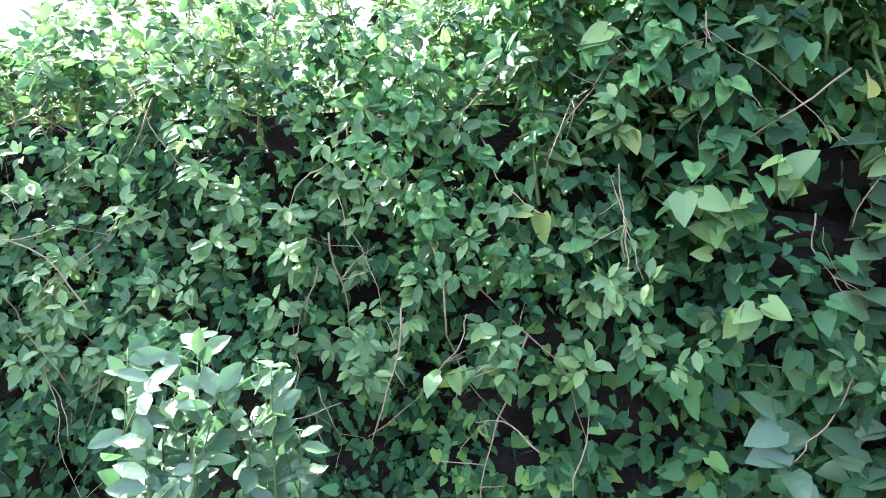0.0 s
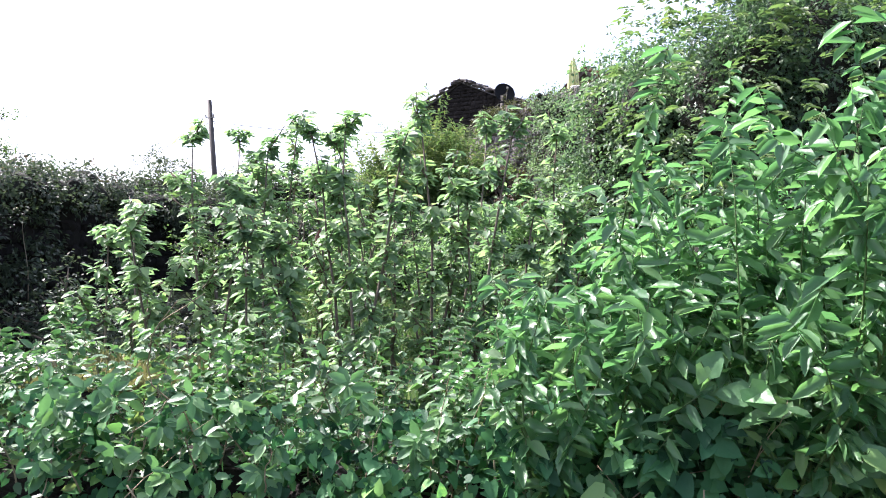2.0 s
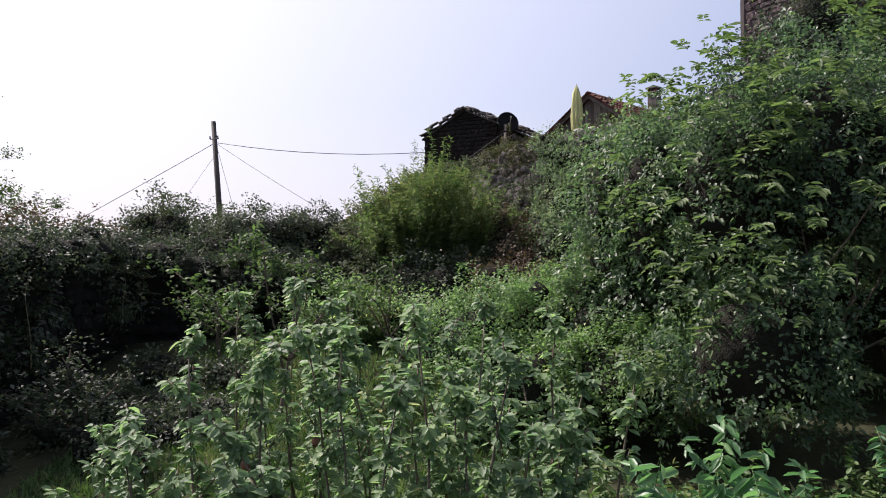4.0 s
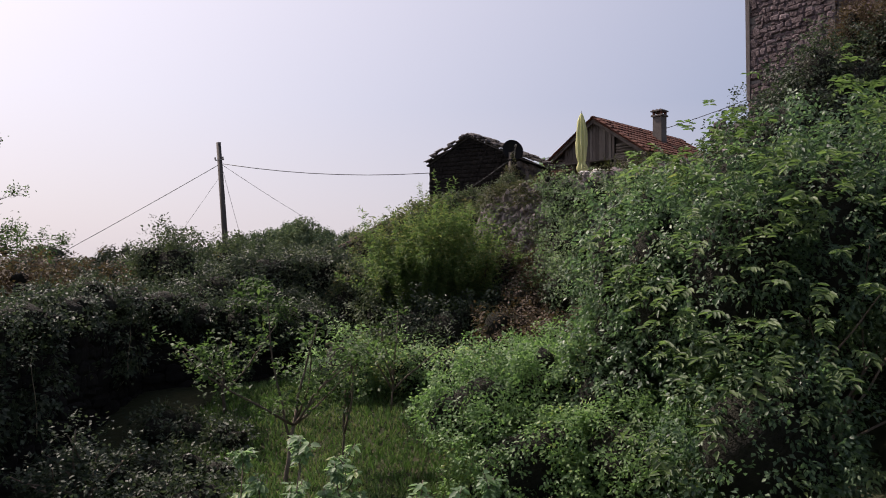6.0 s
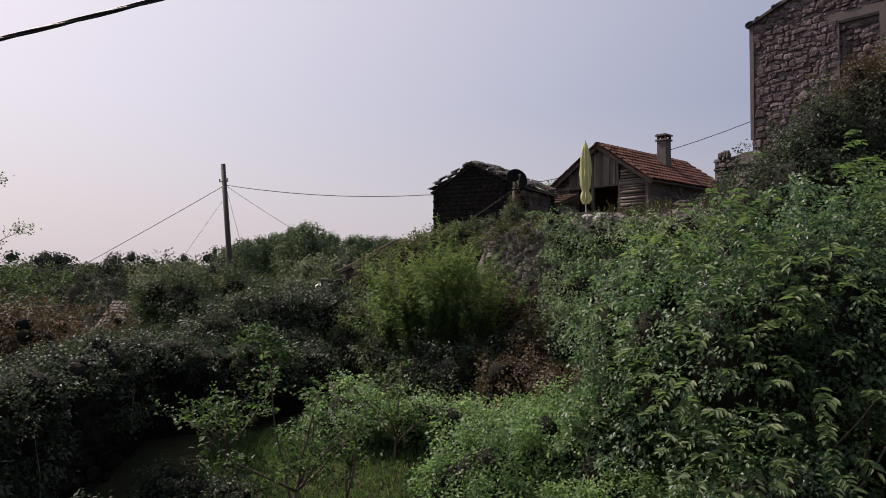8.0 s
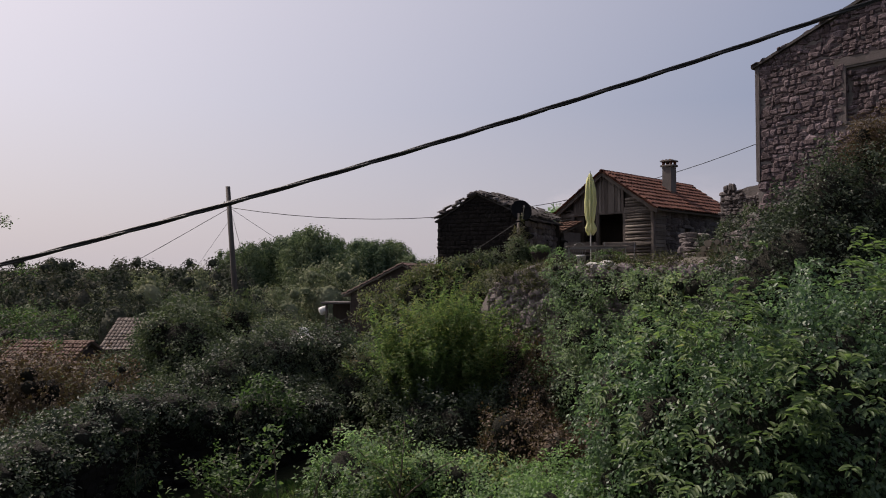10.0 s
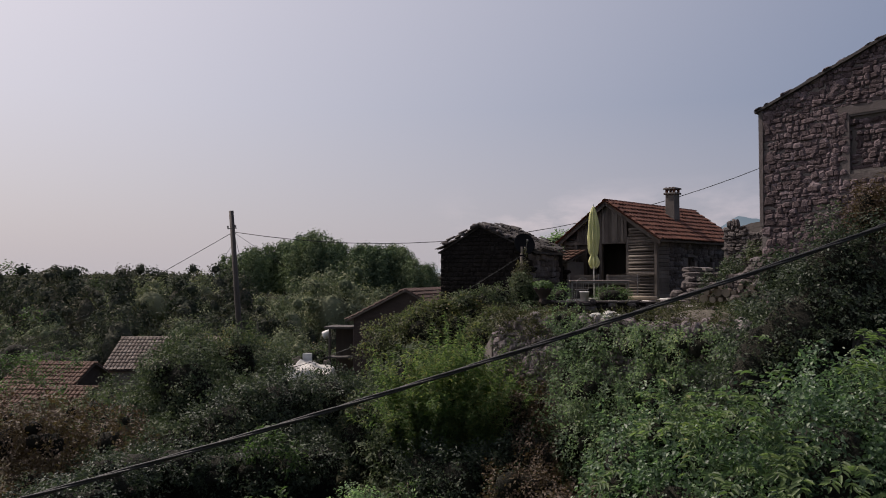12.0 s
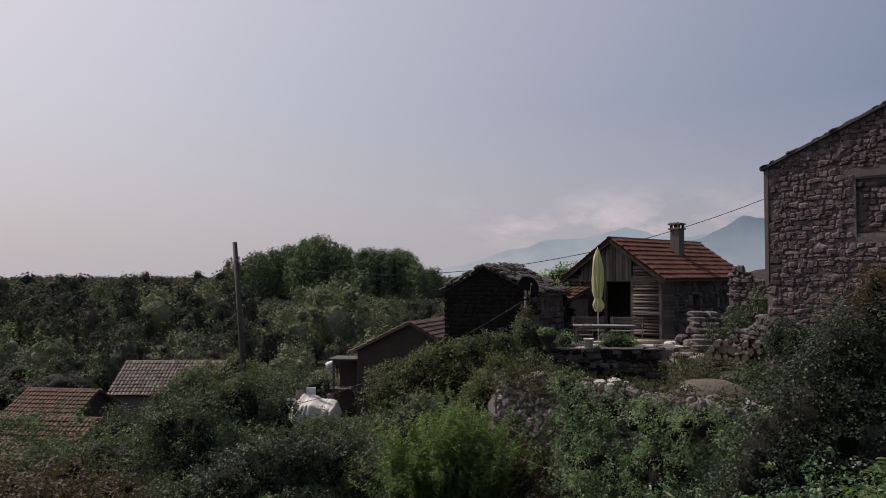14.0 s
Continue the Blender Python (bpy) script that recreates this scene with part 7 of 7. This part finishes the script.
bush("bush", "dark evergreen scrub filling the hollow under the broom", thicken([(-0.3, 17.2, 3.0, 0.9, 0.7, 1.0), (0.6, 17.4, 3.1, 0.8, 0.6, 1.0), (-1.0, 17.6, 3.1, 0.8, 0.6, 0.9), (1.2, 17.6, 3.4, 0.7, 0.5, 0.9), (1.0, 16.4, 2.8, 0.7, 0.6, 0.8)]), 16000, 0.07, KITE, LAUREL, "bush", 0.5, 0.4, -0.5, 0.62)
bush("bush", "green scrub at the foot of the broom", thicken([(-0.9, 15.6, 2.3, 0.9, 0.7, 0.8), (0.3, 15.2, 2.2, 0.9, 0.7, 0.8), (-2.4, 15.6, 2.4, 0.9, 0.7, 0.9)]), 12000, 0.075, KITE, FRUIT, "bush", 0.5, 0.3, -0.4, 0.6)
bush("bush", "dense green bush below the barn", thicken([(-1.4, 26.3, 5.8, 1.4, 0.9, 1.05), (-0.2, 25.8, 5.9, 1.2, 0.9, 1.15), (-2.8, 27.0, 5.2, 1.3, 0.9, 1.1), (0.8, 24.4, 5.9, 0.8, 0.7, 0.8), (0.4, 22.6, 5.4, 0.9, 0.8, 0.9), (-0.2, 21.0, 4.9, 0.9, 0.8, 0.9), (0.7, 26.3, 6.1, 0.8, 0.6, 0.7), (-0.7, 27.5, 6.0, 1.0, 0.6, 0.8), (1.3, 25.6, 6.2, 0.6, 0.5, 0.6), (0.0, 28.0, 6.0, 0.8, 0.5, 0.7), (1.0, 27.6, 6.2, 0.7, 0.5, 0.6), (0.1, 26.7, 6.6, 0.8, 0.6, 0.5), (-1.0, 26.6, 6.5, 0.9, 0.6, 0.55), (1.1, 26.5, 6.4, 0.6, 0.5, 0.45)]), 32000, 0.1, KITE, THORN, "bush", 0.55, -0.5, -0.5, 0.55)
bush("bush", "tangled scrub on the slope below the barn", thicken(scatter(-6.5, -0.6, 20.5, 30.5, 0.8, 20, (0.9, 1.5), 0.9, (-0.2, 0.04, 34))), 30000, 0.11, KITE, SCRUB, "scrub", 0.45, 0.2, -0.3, 0.62)


def shaded_wall():
    """Old wall on the garden's far left, its face in shade, crowned with ivy."""
    w = tagged(new("wall_left"), "ruined stone wall in deep shade crowned with ivy", "wall", kind="structure")
    for o, d, run in ((Vector((-7.0, 6.5, 0)), Vector((0.035, 1, 0)).normalized(), 9.1), (Vector((-6.68, 15.6, 0)), Vector((0.72, 0.69, 0)).normalized(), 4.6)):
        # near-black stone deepens the shade on this face by colour
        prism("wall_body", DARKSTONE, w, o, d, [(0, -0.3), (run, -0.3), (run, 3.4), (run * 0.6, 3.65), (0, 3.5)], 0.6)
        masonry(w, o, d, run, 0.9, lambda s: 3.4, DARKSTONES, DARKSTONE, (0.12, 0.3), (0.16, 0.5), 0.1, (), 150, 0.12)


shaded_wall()
CREST = ((-7.1, 8.2, 3.5), (-7.0, 9.4, 3.5), (-6.95, 10.5, 3.6), (-6.9, 11.6, 3.7), (-6.9, 12.7, 3.75), (-6.9, 13.8, 3.85), (-6.8, 14.9, 3.9), (-6.35, 15.8, 3.8), (-5.75, 16.5, 3.5), (-5.1, 17.1, 3.3), (-4.4, 17.7, 3.2), (-3.7, 18.4, 3.3))
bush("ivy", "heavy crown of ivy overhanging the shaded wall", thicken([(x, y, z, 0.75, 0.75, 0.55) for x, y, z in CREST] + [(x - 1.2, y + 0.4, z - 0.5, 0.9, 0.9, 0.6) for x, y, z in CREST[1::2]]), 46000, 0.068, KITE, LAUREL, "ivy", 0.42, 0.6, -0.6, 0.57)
# dark leaf masses added to blacken the shaded ground at the wall's foot
bush("bush", "low dark shrubs filling in the shade below the wall", thicken(scatter(-6.3, -3.6, 8.5, 13.5, 0.2, 20, (0.35, 0.6), 0.8)), 11000, 0.075, KITE, LAUREL, "bush", 0.5, 0.3, -0.4, 0.55)
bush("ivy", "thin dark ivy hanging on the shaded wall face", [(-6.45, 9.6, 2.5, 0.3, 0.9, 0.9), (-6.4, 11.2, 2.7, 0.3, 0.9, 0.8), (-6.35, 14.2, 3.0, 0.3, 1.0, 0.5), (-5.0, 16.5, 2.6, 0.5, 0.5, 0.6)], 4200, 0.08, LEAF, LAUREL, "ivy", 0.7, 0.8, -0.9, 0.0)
bush("bush", "dark laurel-like bushes beyond the shaded wall", thicken([(-5.2, 20.0, 4.2, 1.2, 0.9, 1.1), (-3.9, 20.4, 4.3, 1.1, 0.9, 1.0), (-6.4, 19.6, 3.7, 1.2, 0.9, 1.1), (-2.8, 19.8, 3.4, 1.1, 0.9, 1.1), (-4.6, 18.9, 3.1, 1.2, 0.8, 1.0)]), 42000, 0.075, KITE, LAUREL, "bush", 0.42, 0.4, -0.5, 0.64)
bush("bush", "mixed scrub in the lane behind the wall", thicken([(-8.4, 17.6, 3.0, 1.2, 1.0, 0.9), (-7.6, 19.6, 3.2, 1.2, 1.0, 1.0)]), 13000, 0.075, KITE, SCRUB, "bush", 0.45, 0.3, -0.4, 0.6)
bush("bush", "tall bush with sunlit tips behind the lane", thicken([(-11.6, 27.8, 3.9, 1.1, 1.0, 1.4), (-10.4, 27.8, 4.4, 1.2, 1.0, 1.5), (-8.9, 28.0, 4.5, 1.3, 1.0, 1.5), (-7.7, 28.6, 3.6, 1.1, 1.0, 1.3), (-10.0, 27.6, 2.8, 1.4, 1.0, 1.3)]), 24000, 0.1, KITE, SCRUB, "bush", 0.5, 0.0, -0.5, 0.55)
bush("bush", "tall loose bush in the neighbouring garden", thicken([(-8.7, 22.6, 4.3, 1.4, 1.1, 1.6), (-7.2, 23.2, 3.4, 1.2, 1.1, 1.3), (-10.2, 22.0, 3.0, 1.2, 1.0, 1.2), (-9.0, 21.0, 2.4, 1.4, 0.9, 1.1), (-6.6, 21.8, 3.0, 1.2, 1.0, 1.1)]), 36000, 0.09, KITE, SCRUB, "bush", 0.5, 0.2, -0.5, 0.58)
bush("bush", "russet-brown thicket of dying shrubs", thicken([(-9.8, 17.0, 3.9, 1.1, 0.9, 1.0), (-8.5, 17.3, 3.9, 1.0, 0.9, 0.95), (-10.9, 16.8, 3.9, 1.1, 0.9, 1.1), (-8.8, 15.2, 2.8, 1.2, 1.1, 0.9), (-9.2, 13.0, 2.6, 1.2, 1.1, 1.0), (-9.6, 17.0, 2.8, 1.2, 1.1, 1.1), (-11.6, 20.4, 3.3, 1.3, 1.0, 1.4), (-13.0, 20.4, 3.2, 1.3, 1.0, 1.4), (-14.6, 20.8, 3.2, 1.4, 1.1, 1.5), (-10.2, 20.0, 2.9, 1.2, 1.0, 1.3), (-16.8, 22.0, 3.2, 1.3, 1.0, 1.4), (-11.2, 18.8, 2.2, 1.3, 1.0, 1.3), (-13.2, 18.2, 2.0, 1.5, 1.0, 1.3), (-11.6, 16.6, 1.8, 1.3, 1.0, 1.2), (-16.0, 21.5, 2.6, 1.3, 1.1, 1.4)]), 40000, 0.085, KITE, RUSSET, "thicket", 0.55, 0.1, -0.5, 0.3)
bush("bush", "leafy bush in front of the covered heap", thicken([(-7.4, 31.6, 2.35, 1.3, 0.8, 0.9), (-6.0, 31.2, 2.8, 1.2, 0.8, 0.9), (-8.6, 31.8, 2.4, 1.0, 0.8, 0.9)]), 12000, 0.1, KITE, SCRUB, "bush", 0.5, 0.1, -0.4, 0.55)
bush("bush", "low trees and scrub behind the farm roofs", thicken(scatter(-48, -8, 54, 68, 1.8, 42, (1.6, 2.6))), 22000, 0.24, KITE, FOREST, "scrub", 0.45, 0.1, -0.4, 0.7)
bush("bush", "straggling shrubs behind the sheds", thicken(scatter(-21, -6.5, 24.5, 36, 1.2, 24, (1.0, 1.7), 0.9, (-0.215, 0.045, 34))), 30000, 0.12, KITE, SCRUB, "scrub", 0.5, 0.1, -0.4, 0.6)
bush("bush", "tall scrub round the foot of the pole", thicken(scatter(-15, -7, 38.5, 44, 1.5, 12, (1.2, 2.0))), 20000, 0.14, KITE, SCRUB, "scrub", 0.5, 0.1, -0.4, 0.6)
bush("bush", "brown-green shrub rising from the ivy before the ruin", thicken([(7.6, 14.1, 8.7, 0.5, 0.4, 0.8), (8.2, 14.0, 9.0, 0.6, 0.5, 0.95), (8.9, 13.9, 9.4, 0.7, 0.5, 1.1), (9.6, 13.9, 9.2, 0.8, 0.5, 1.2)]), 18000, 0.08, LONG, RUSSET, "bush", 0.55, -0.3, -0.6, 0.5)
bush("tree", "fig-like green tree behind the house", thicken([(4.6, 36.5, 9.1, 1.1, 0.9, 0.8), (3.6, 36.8, 8.6, 1.0, 0.9, 0.9), (4.2, 36.5, 7.0, 0.8, 0.7, 1.3)]), 6000, 0.15, KITE, FRUIT, "tree")
bush("ivy", "clump of ivy on the low wall", thicken([(7.75, 18.8, 7.85, 0.5, 0.35, 0.6), (8.15, 18.4, 7.5, 0.55, 0.4, 0.65)]), 6000, 0.07, KITE, LAUREL, "ivy", 0.4, 0.6, -0.7)
bush("bush", "thin dry creeper over the broken wall", thicken([(8.9, 25.4, 7.9, 0.4, 0.3, 0.6), (9.6, 24.8, 8.2, 0.5, 0.3, 0.8)]), 2600, 0.07, KITE, SCRUB, "creeper", 0.6, 0.4, -0.6, 0.0)
bush("bush", "dry grass and moss along the terrace edge", [(*on_terrace_wall(0.6 + 0.7 * k, -0.15, 6.7 + 0.02 * k), 0.35, 0.3, 0.16) for k in range(11)], 5000, 0.1, LONG, DRYWEED, "weeds", 0.6, -0.2, -0.3, 0.0)
bush("bush", "weeds on the lower terrace", [(2.0, 24.8, 6.3, 0.8, 0.4, 0.5), (6.8, 22.6, 6.6, 0.7, 0.5, 0.4), (2.4, 22.0, 5.6, 1.0, 0.8, 0.3), (4.6, 19.4, 5.6, 1.0, 0.9, 0.35), (4.5, 23.4, 5.5, 1.2, 0.8, 0.25)], 6000, 0.1, LONG, DRYWEED, "weeds", 0.6, -0.5, -0.3, 0.0)
bush("ivy", "ivy creeping over the end of the upper terrace wall", [(2.7, 25.15, 6.1, 0.5, 0.3, 0.6), (1.9, 25.5, 6.5, 0.45, 0.3, 0.5), (3.4, 25.15, 5.9, 0.5, 0.25, 0.4)], 4000, 0.07, KITE, CLIMB, "ivy", 0.5, 0.5, -0.7, 0.0)
bush("bush", "dark mixed plants crowding the barn and its post", thicken([(0.5, 26.1, 7.0, 0.5, 0.35, 0.45), (1.2, 26.0, 7.1, 0.5, 0.35, 0.5), (1.75, 26.2, 7.3, 0.4, 0.35, 0.6), (2.15, 26.4, 7.2, 0.4, 0.3, 0.55), (-0.2, 26.0, 6.9, 0.5, 0.35, 0.4), (2.9, 26.4, 7.1, 0.4, 0.3, 0.35)]), 9000, 0.075, KITE, SCRUB, "bush", 0.5, 0.2, -0.6, 0.45)
bush("creeper", "dry creeper climbing the leaning post", [(1.8, 26.95, 7.7, 0.2, 0.2, 0.5), (2.1, 26.95, 7.9, 0.18, 0.18, 0.35), (1.95, 26.95, 8.3, 0.13, 0.13, 0.4)], 1500, 0.07, KITE, DRYWEED, "creeper", 0.7, 0.3, -0.8, 0.0)
bush("bush", "olive-brown bush rising before the grey-roofed house", thicken([(-17.4, 44.4, 2.2, 1.0, 0.8, 1.4), (-16.2, 44.4, 3.0, 1.2, 0.9, 1.4), (-14.4, 44.4, 3.2, 1.2, 0.9, 1.4), (-12.9, 44.4, 2.7, 1.0, 0.8, 1.3), (-15.4, 44.0, 1.0, 1.8, 0.9, 1.4)]), 14000, 0.14, KITE, THORN, "bush", 0.5, 0.0, -0.5, 0.5)
bush("bush", "scrub crowding the farm shed", thicken([(-19.2, 34.0, 0.6, 1.4, 1.1, 1.5), (-20.4, 33.6, 0.3, 1.3, 1.0, 1.2), (-18.2, 35.6, 0.8, 1.4, 1.1, 1.4), (-19.8, 40.4, 0.8, 1.3, 1.0, 1.5), (-23.0, 33.6, -0.2, 1.5, 1.0, 1.1), (-25.5, 33.8, -0.2, 1.5, 1.0, 1.2)]), 14000, 0.12, KITE, SCRUB, "scrub", 0.5, 0.1, -0.5, 0.58)
bush("bush", "green shrub behind the broken wall", thicken([(12.3, 30.0, 8.9, 0.9, 0.6, 0.9), (13.2, 30.2, 8.4, 0.9, 0.6, 1.0)]), 4000, 0.12, KITE, SCRUB, "bush", 0.5, 0.1, -0.6, 0.55)
bush("bush", "dark weedy growth on the bank beside the mound", thicken([(6.7, 18.0, 6.3, 0.6, 0.5, 0.5), (7.2, 18.8, 6.7, 0.6, 0.5, 0.5), (6.6, 19.4, 6.3, 0.5, 0.5, 0.5), (6.5, 20.8, 6.4, 0.4, 0.6, 0.4), (7.3, 19.8, 6.9, 0.5, 0.5, 0.35)]), 7000, 0.075, KITE, SCRUB, "bush", 0.5, 0.1, -0.4, 0.4)
bush("weeds", "dry weeds growing through the rubble", [(6.9, 21.6, 6.9, 0.5, 0.4, 0.35), (6.2, 22.8, 6.7, 0.5, 0.5, 0.35), (7.4, 22.6, 7.0, 0.4, 0.4, 0.4), (6.0, 20.6, 6.6, 0.6, 0.5, 0.3)], 3000, 0.1, LONG, DRYWEED, "weeds", 0.7, -0.6, -0.3, 0.0)
bush("creeper", "dark ivy trailing over the stub wall", [(7.9, 22.4, 7.9, 0.35, 0.3, 0.5), (7.7, 24.0, 7.6, 0.3, 0.3, 0.4)], 1800, 0.07, KITE, LAUREL, "ivy", 0.6, 0.6, -0.8, 0.0)
st = []
for k in range(160):  # rank weeds at the garden's right
    x, y = random.uniform(0.9, 4.6), random.uniform(4.0, 7.6)
    st.append(((x, y, height(x, y)), (random.gauss(0, 0.15), random.gauss(0, 0.15), 1), random.uniform(0.5, 1.05), 0.006))
leafy_stems("weeds", "rank bright green weeds in the sunlit grass", "weeds", st, SHOOT, GRASS, LEAF, 0.09, 0.02, "stem", 0.1, 2, droop=0.2)


# ---- woods of the plain ----
def wood_tree(name, label, blobs, n, size, mat, trunk_h, trunk_r):
    t = tagged(new(name), label, "tree", "trees of the plain")
    g = Geo()
    g.tube([(0, 0, -0.6), (0.1, 0, trunk_h * 0.5), (0, 0.1, trunk_h)], [trunk_r, trunk_r * 0.8, trunk_r * 0.5], 7)
    for k in range(5):
        a = k * 1.3
        g.tube([(0, 0.05, trunk_h * 0.6), (math.cos(a) * 0.8, math.sin(a) * 0.8, trunk_h * 0.85), (math.cos(a) * 1.3, math.sin(a) * 1.3, trunk_h * 1.15)], [trunk_r * 0.5, trunk_r * 0.35, trunk_r * 0.15], 5)
    g.object("trunk", BARK, t, smooth=True)
    pos, out = shell(blobs, n, 0.4, -0.8, 0.22)
    nrm = out * 1.1 + np.array([0, 0, 0.3]) + rng.normal(size=(n, 3)) * 0.32
    leaves("crown", pos, nrm, out * 0.2 + rng.normal(size=(n, 3)), size * rng.uniform(0.5, 1.4, n), KITE, mat, t)
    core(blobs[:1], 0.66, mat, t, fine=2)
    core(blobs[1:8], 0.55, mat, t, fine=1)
    return t


def dome(r, h0, h1, n):
    """A crown: one broad mass and lobes swelling out of it."""
    mid, half = (h0 + h1) / 2, (h1 - h0) / 2
    out = [(0, 0, mid, r * 0.72, r * 0.72, half * 0.8)]
    for k in range(n):
        d = Vector((random.gauss(0, 1), random.gauss(0, 1), random.gauss(0.35, 0.9))).normalized()
        s = r * random.uniform(0.22, 0.42)
        q = random.uniform(0.6, 0.84)
        out.append((d.x * r * q, d.y * r * q, mid + d.z * half * (q + 0.06), s, s, s * random.uniform(0.8, 1.1)))
    return out


NEARBY = [wood_tree("tree", "round-crowned dark green tree of the plain", dome(3.4, -0.4, 9.2, 14), 2600, 0.34, FOREST, 4.0, 0.22),
          wood_tree("tree", "broad grey-green willow of the plain", dome(4.0, -0.6, 8.4, 14), 2600, 0.34, WILLOW, 3.5, 0.25)]
ROUND = [wood_tree("tree", "round-crowned dark green tree of the plain", dome(3.4, -0.4, 9.2, 12), 1250, 0.46, FOREST, 4.0, 0.22),
         wood_tree("tree", "broad grey-green willow of the plain", dome(4.0, -0.6, 8.4, 12), 1250, 0.46, WILLOW, 3.5, 0.25),
         wood_tree("tree", "uneven dark tree of the plain", dome(3.0, -0.4, 10.0, 12), 1250, 0.46, FOREST, 4.0, 0.2)]
def plume(r, top, n):
    """A poplar clump's crown: upright rounded spires of uneven height about one mass."""
    out = [(0, 0, top * 0.36, r * 0.6, r * 0.6, top * 0.36)]
    for k in range(n):
        a, q = k * 2.4, r * 0.82 * math.sqrt((k + 0.5) / n)
        h = top * (1 - 0.3 * (q / r) ** 2) * random.uniform(0.9, 1.0)
        s = r * random.uniform(0.34, 0.44)
        for j in range(4):  # each spire swells downwards
            out.append((math.cos(a) * q * (1 + 0.1 * j), math.sin(a) * q * (1 + 0.1 * j), h - s * (0.9 + 1.4 * j), s * (0.85 + 0.14 * j), s * (0.85 + 0.14 * j), s * 1.05))
    return out


TALL = [wood_tree("poplar", "tall poplar of the plain", plume(4.6, 16.4, 8), 5400, 0.52, POPLAR, 9, 0.3),
        wood_tree("poplar", "tall poplar of the plain", plume(4.2, 17.0, 7), 5400, 0.52, POPLAR, 9, 0.3)]
placed = []


def plant(tree, x, y, s):
    m = pose(x, y, height(x, y) - 0.1, 0, 0, random.uniform(0, 360)) @ Matrix.Diagonal((s, s, s * random.uniform(0.92, 1.08), 1))
    if tree not in placed:
        tree.matrix_basis = m
        placed.append(tree)
    else:
        copy_thing(tree, pose(0, 0, 0)).matrix_basis = m


def clump_height(q):
    """The clump's skyline: a broad dome, a dip, a lower dome falling away."""
    stops = ((0, 0.72), (0.14, 0.9), (0.25, 1.06), (0.52, 1.04), (0.6, 0.8), (0.72, 0.94), (0.9, 0.84), (1.01, 0.62))
    for (a, u), (b, w) in zip(stops, stops[1:]):
        if q <= b:
            return u + (w - u) * (q - a) / (b - a)


for k in range(38):  # the tall clump
    q = ((k + 0.5) / 38) ** 1.1
    plant(random.choice(TALL), -86 + 71 * q + random.uniform(-2.5, 2.5), 262 + random.uniform(-18, 24), 1.52 * clump_height(q) * random.uniform(0.92, 1.03))
for x, y, size in ((-20.7, 110, 1.35), (-23.5, 113, 1.2), (-17.5, 112, 1.1), (-25.8, 104, 0.95), (-21.5, 128, 1.5), (-27.5, 120, 1.2), (-14.2, 118, 1.0), (-31, 112, 0.9)):
    plant(NEARBY[1], x, y, size)  # willows before the clump
y = 64.0
while y < 196:
    gap = 6.4 + 3.0 * step(64, 150, y)
    x = -0.72 * y - 3 + random.uniform(0, gap)
    while x < 0.16 * y + 6:
        size = random.uniform(0.55, 1.2) * (0.72 + (0.5 if x < -0.31 * y else 0.2) * step(66, 150, y))
        if y > 95 and -0.285 < x / y < 0.0:  # low growth before the tall clump
            size *= 0.62 if x / y < -0.17 else 0.78
        plant(random.choice(NEARBY if y < 84 else ROUND), x, y + random.uniform(-0.5, 0.5) * gap, size)
        x += gap * random.uniform(0.8, 1.35) * (0.78 if y > 95 and -0.285 < x / y < 0.0 else 1)
    y += gap * 1.05


def far_woods():
    bl = []
    for k in range(760):
        y = 180 + 800 * random.random() ** 1.7
        x = random.uniform(-0.72 * y, 0.35 * y)
        if y < 275 and -0.34 < x / y < 0.03:  # open ground before the tall clump
            continue
        s = random.uniform(4.5, 7.5)
        bl.append((x, y, 2.4 + random.uniform(-1, 1.6), s, s, s * 0.85))
    for k in range(150):  # low thickets before the tall clump
        y = random.uniform(185, 256)
        s = random.uniform(3.0, 4.6)
        bl.append((random.uniform(-0.35, 0.04) * y, y, -1.8 + random.uniform(-0.5, 0.9), s, s, s * 0.9))
    P, N, T, S = [], [], [], []
    for b in bl:
        m = 130 if b[1] < 420 else 90
        d = unit(rng.normal(size=(m, 3)))
        d[:, 2] = np.abs(d[:, 2])
        P.append(np.array(b[:3]) + d * np.array(b[3:]) * rng.uniform(0.8, 1.08, m)[:, None])
        N.append(d + rng.normal(size=(m, 3)) * 0.5)
        T.append(rng.normal(size=(m, 3)))
        S.append(rng.uniform(0.5, 1.1, m) * (1 + b[1] / 700))
    w = tagged(new("far_woods"), "unbroken woods reaching to the horizon", "woods", kind="stuff")
    leaves("canopy", np.concatenate(P), np.concatenate(N), np.concatenate(T), np.concatenate(S), KITE, FOREST, w)
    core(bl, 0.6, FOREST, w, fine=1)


far_woods()
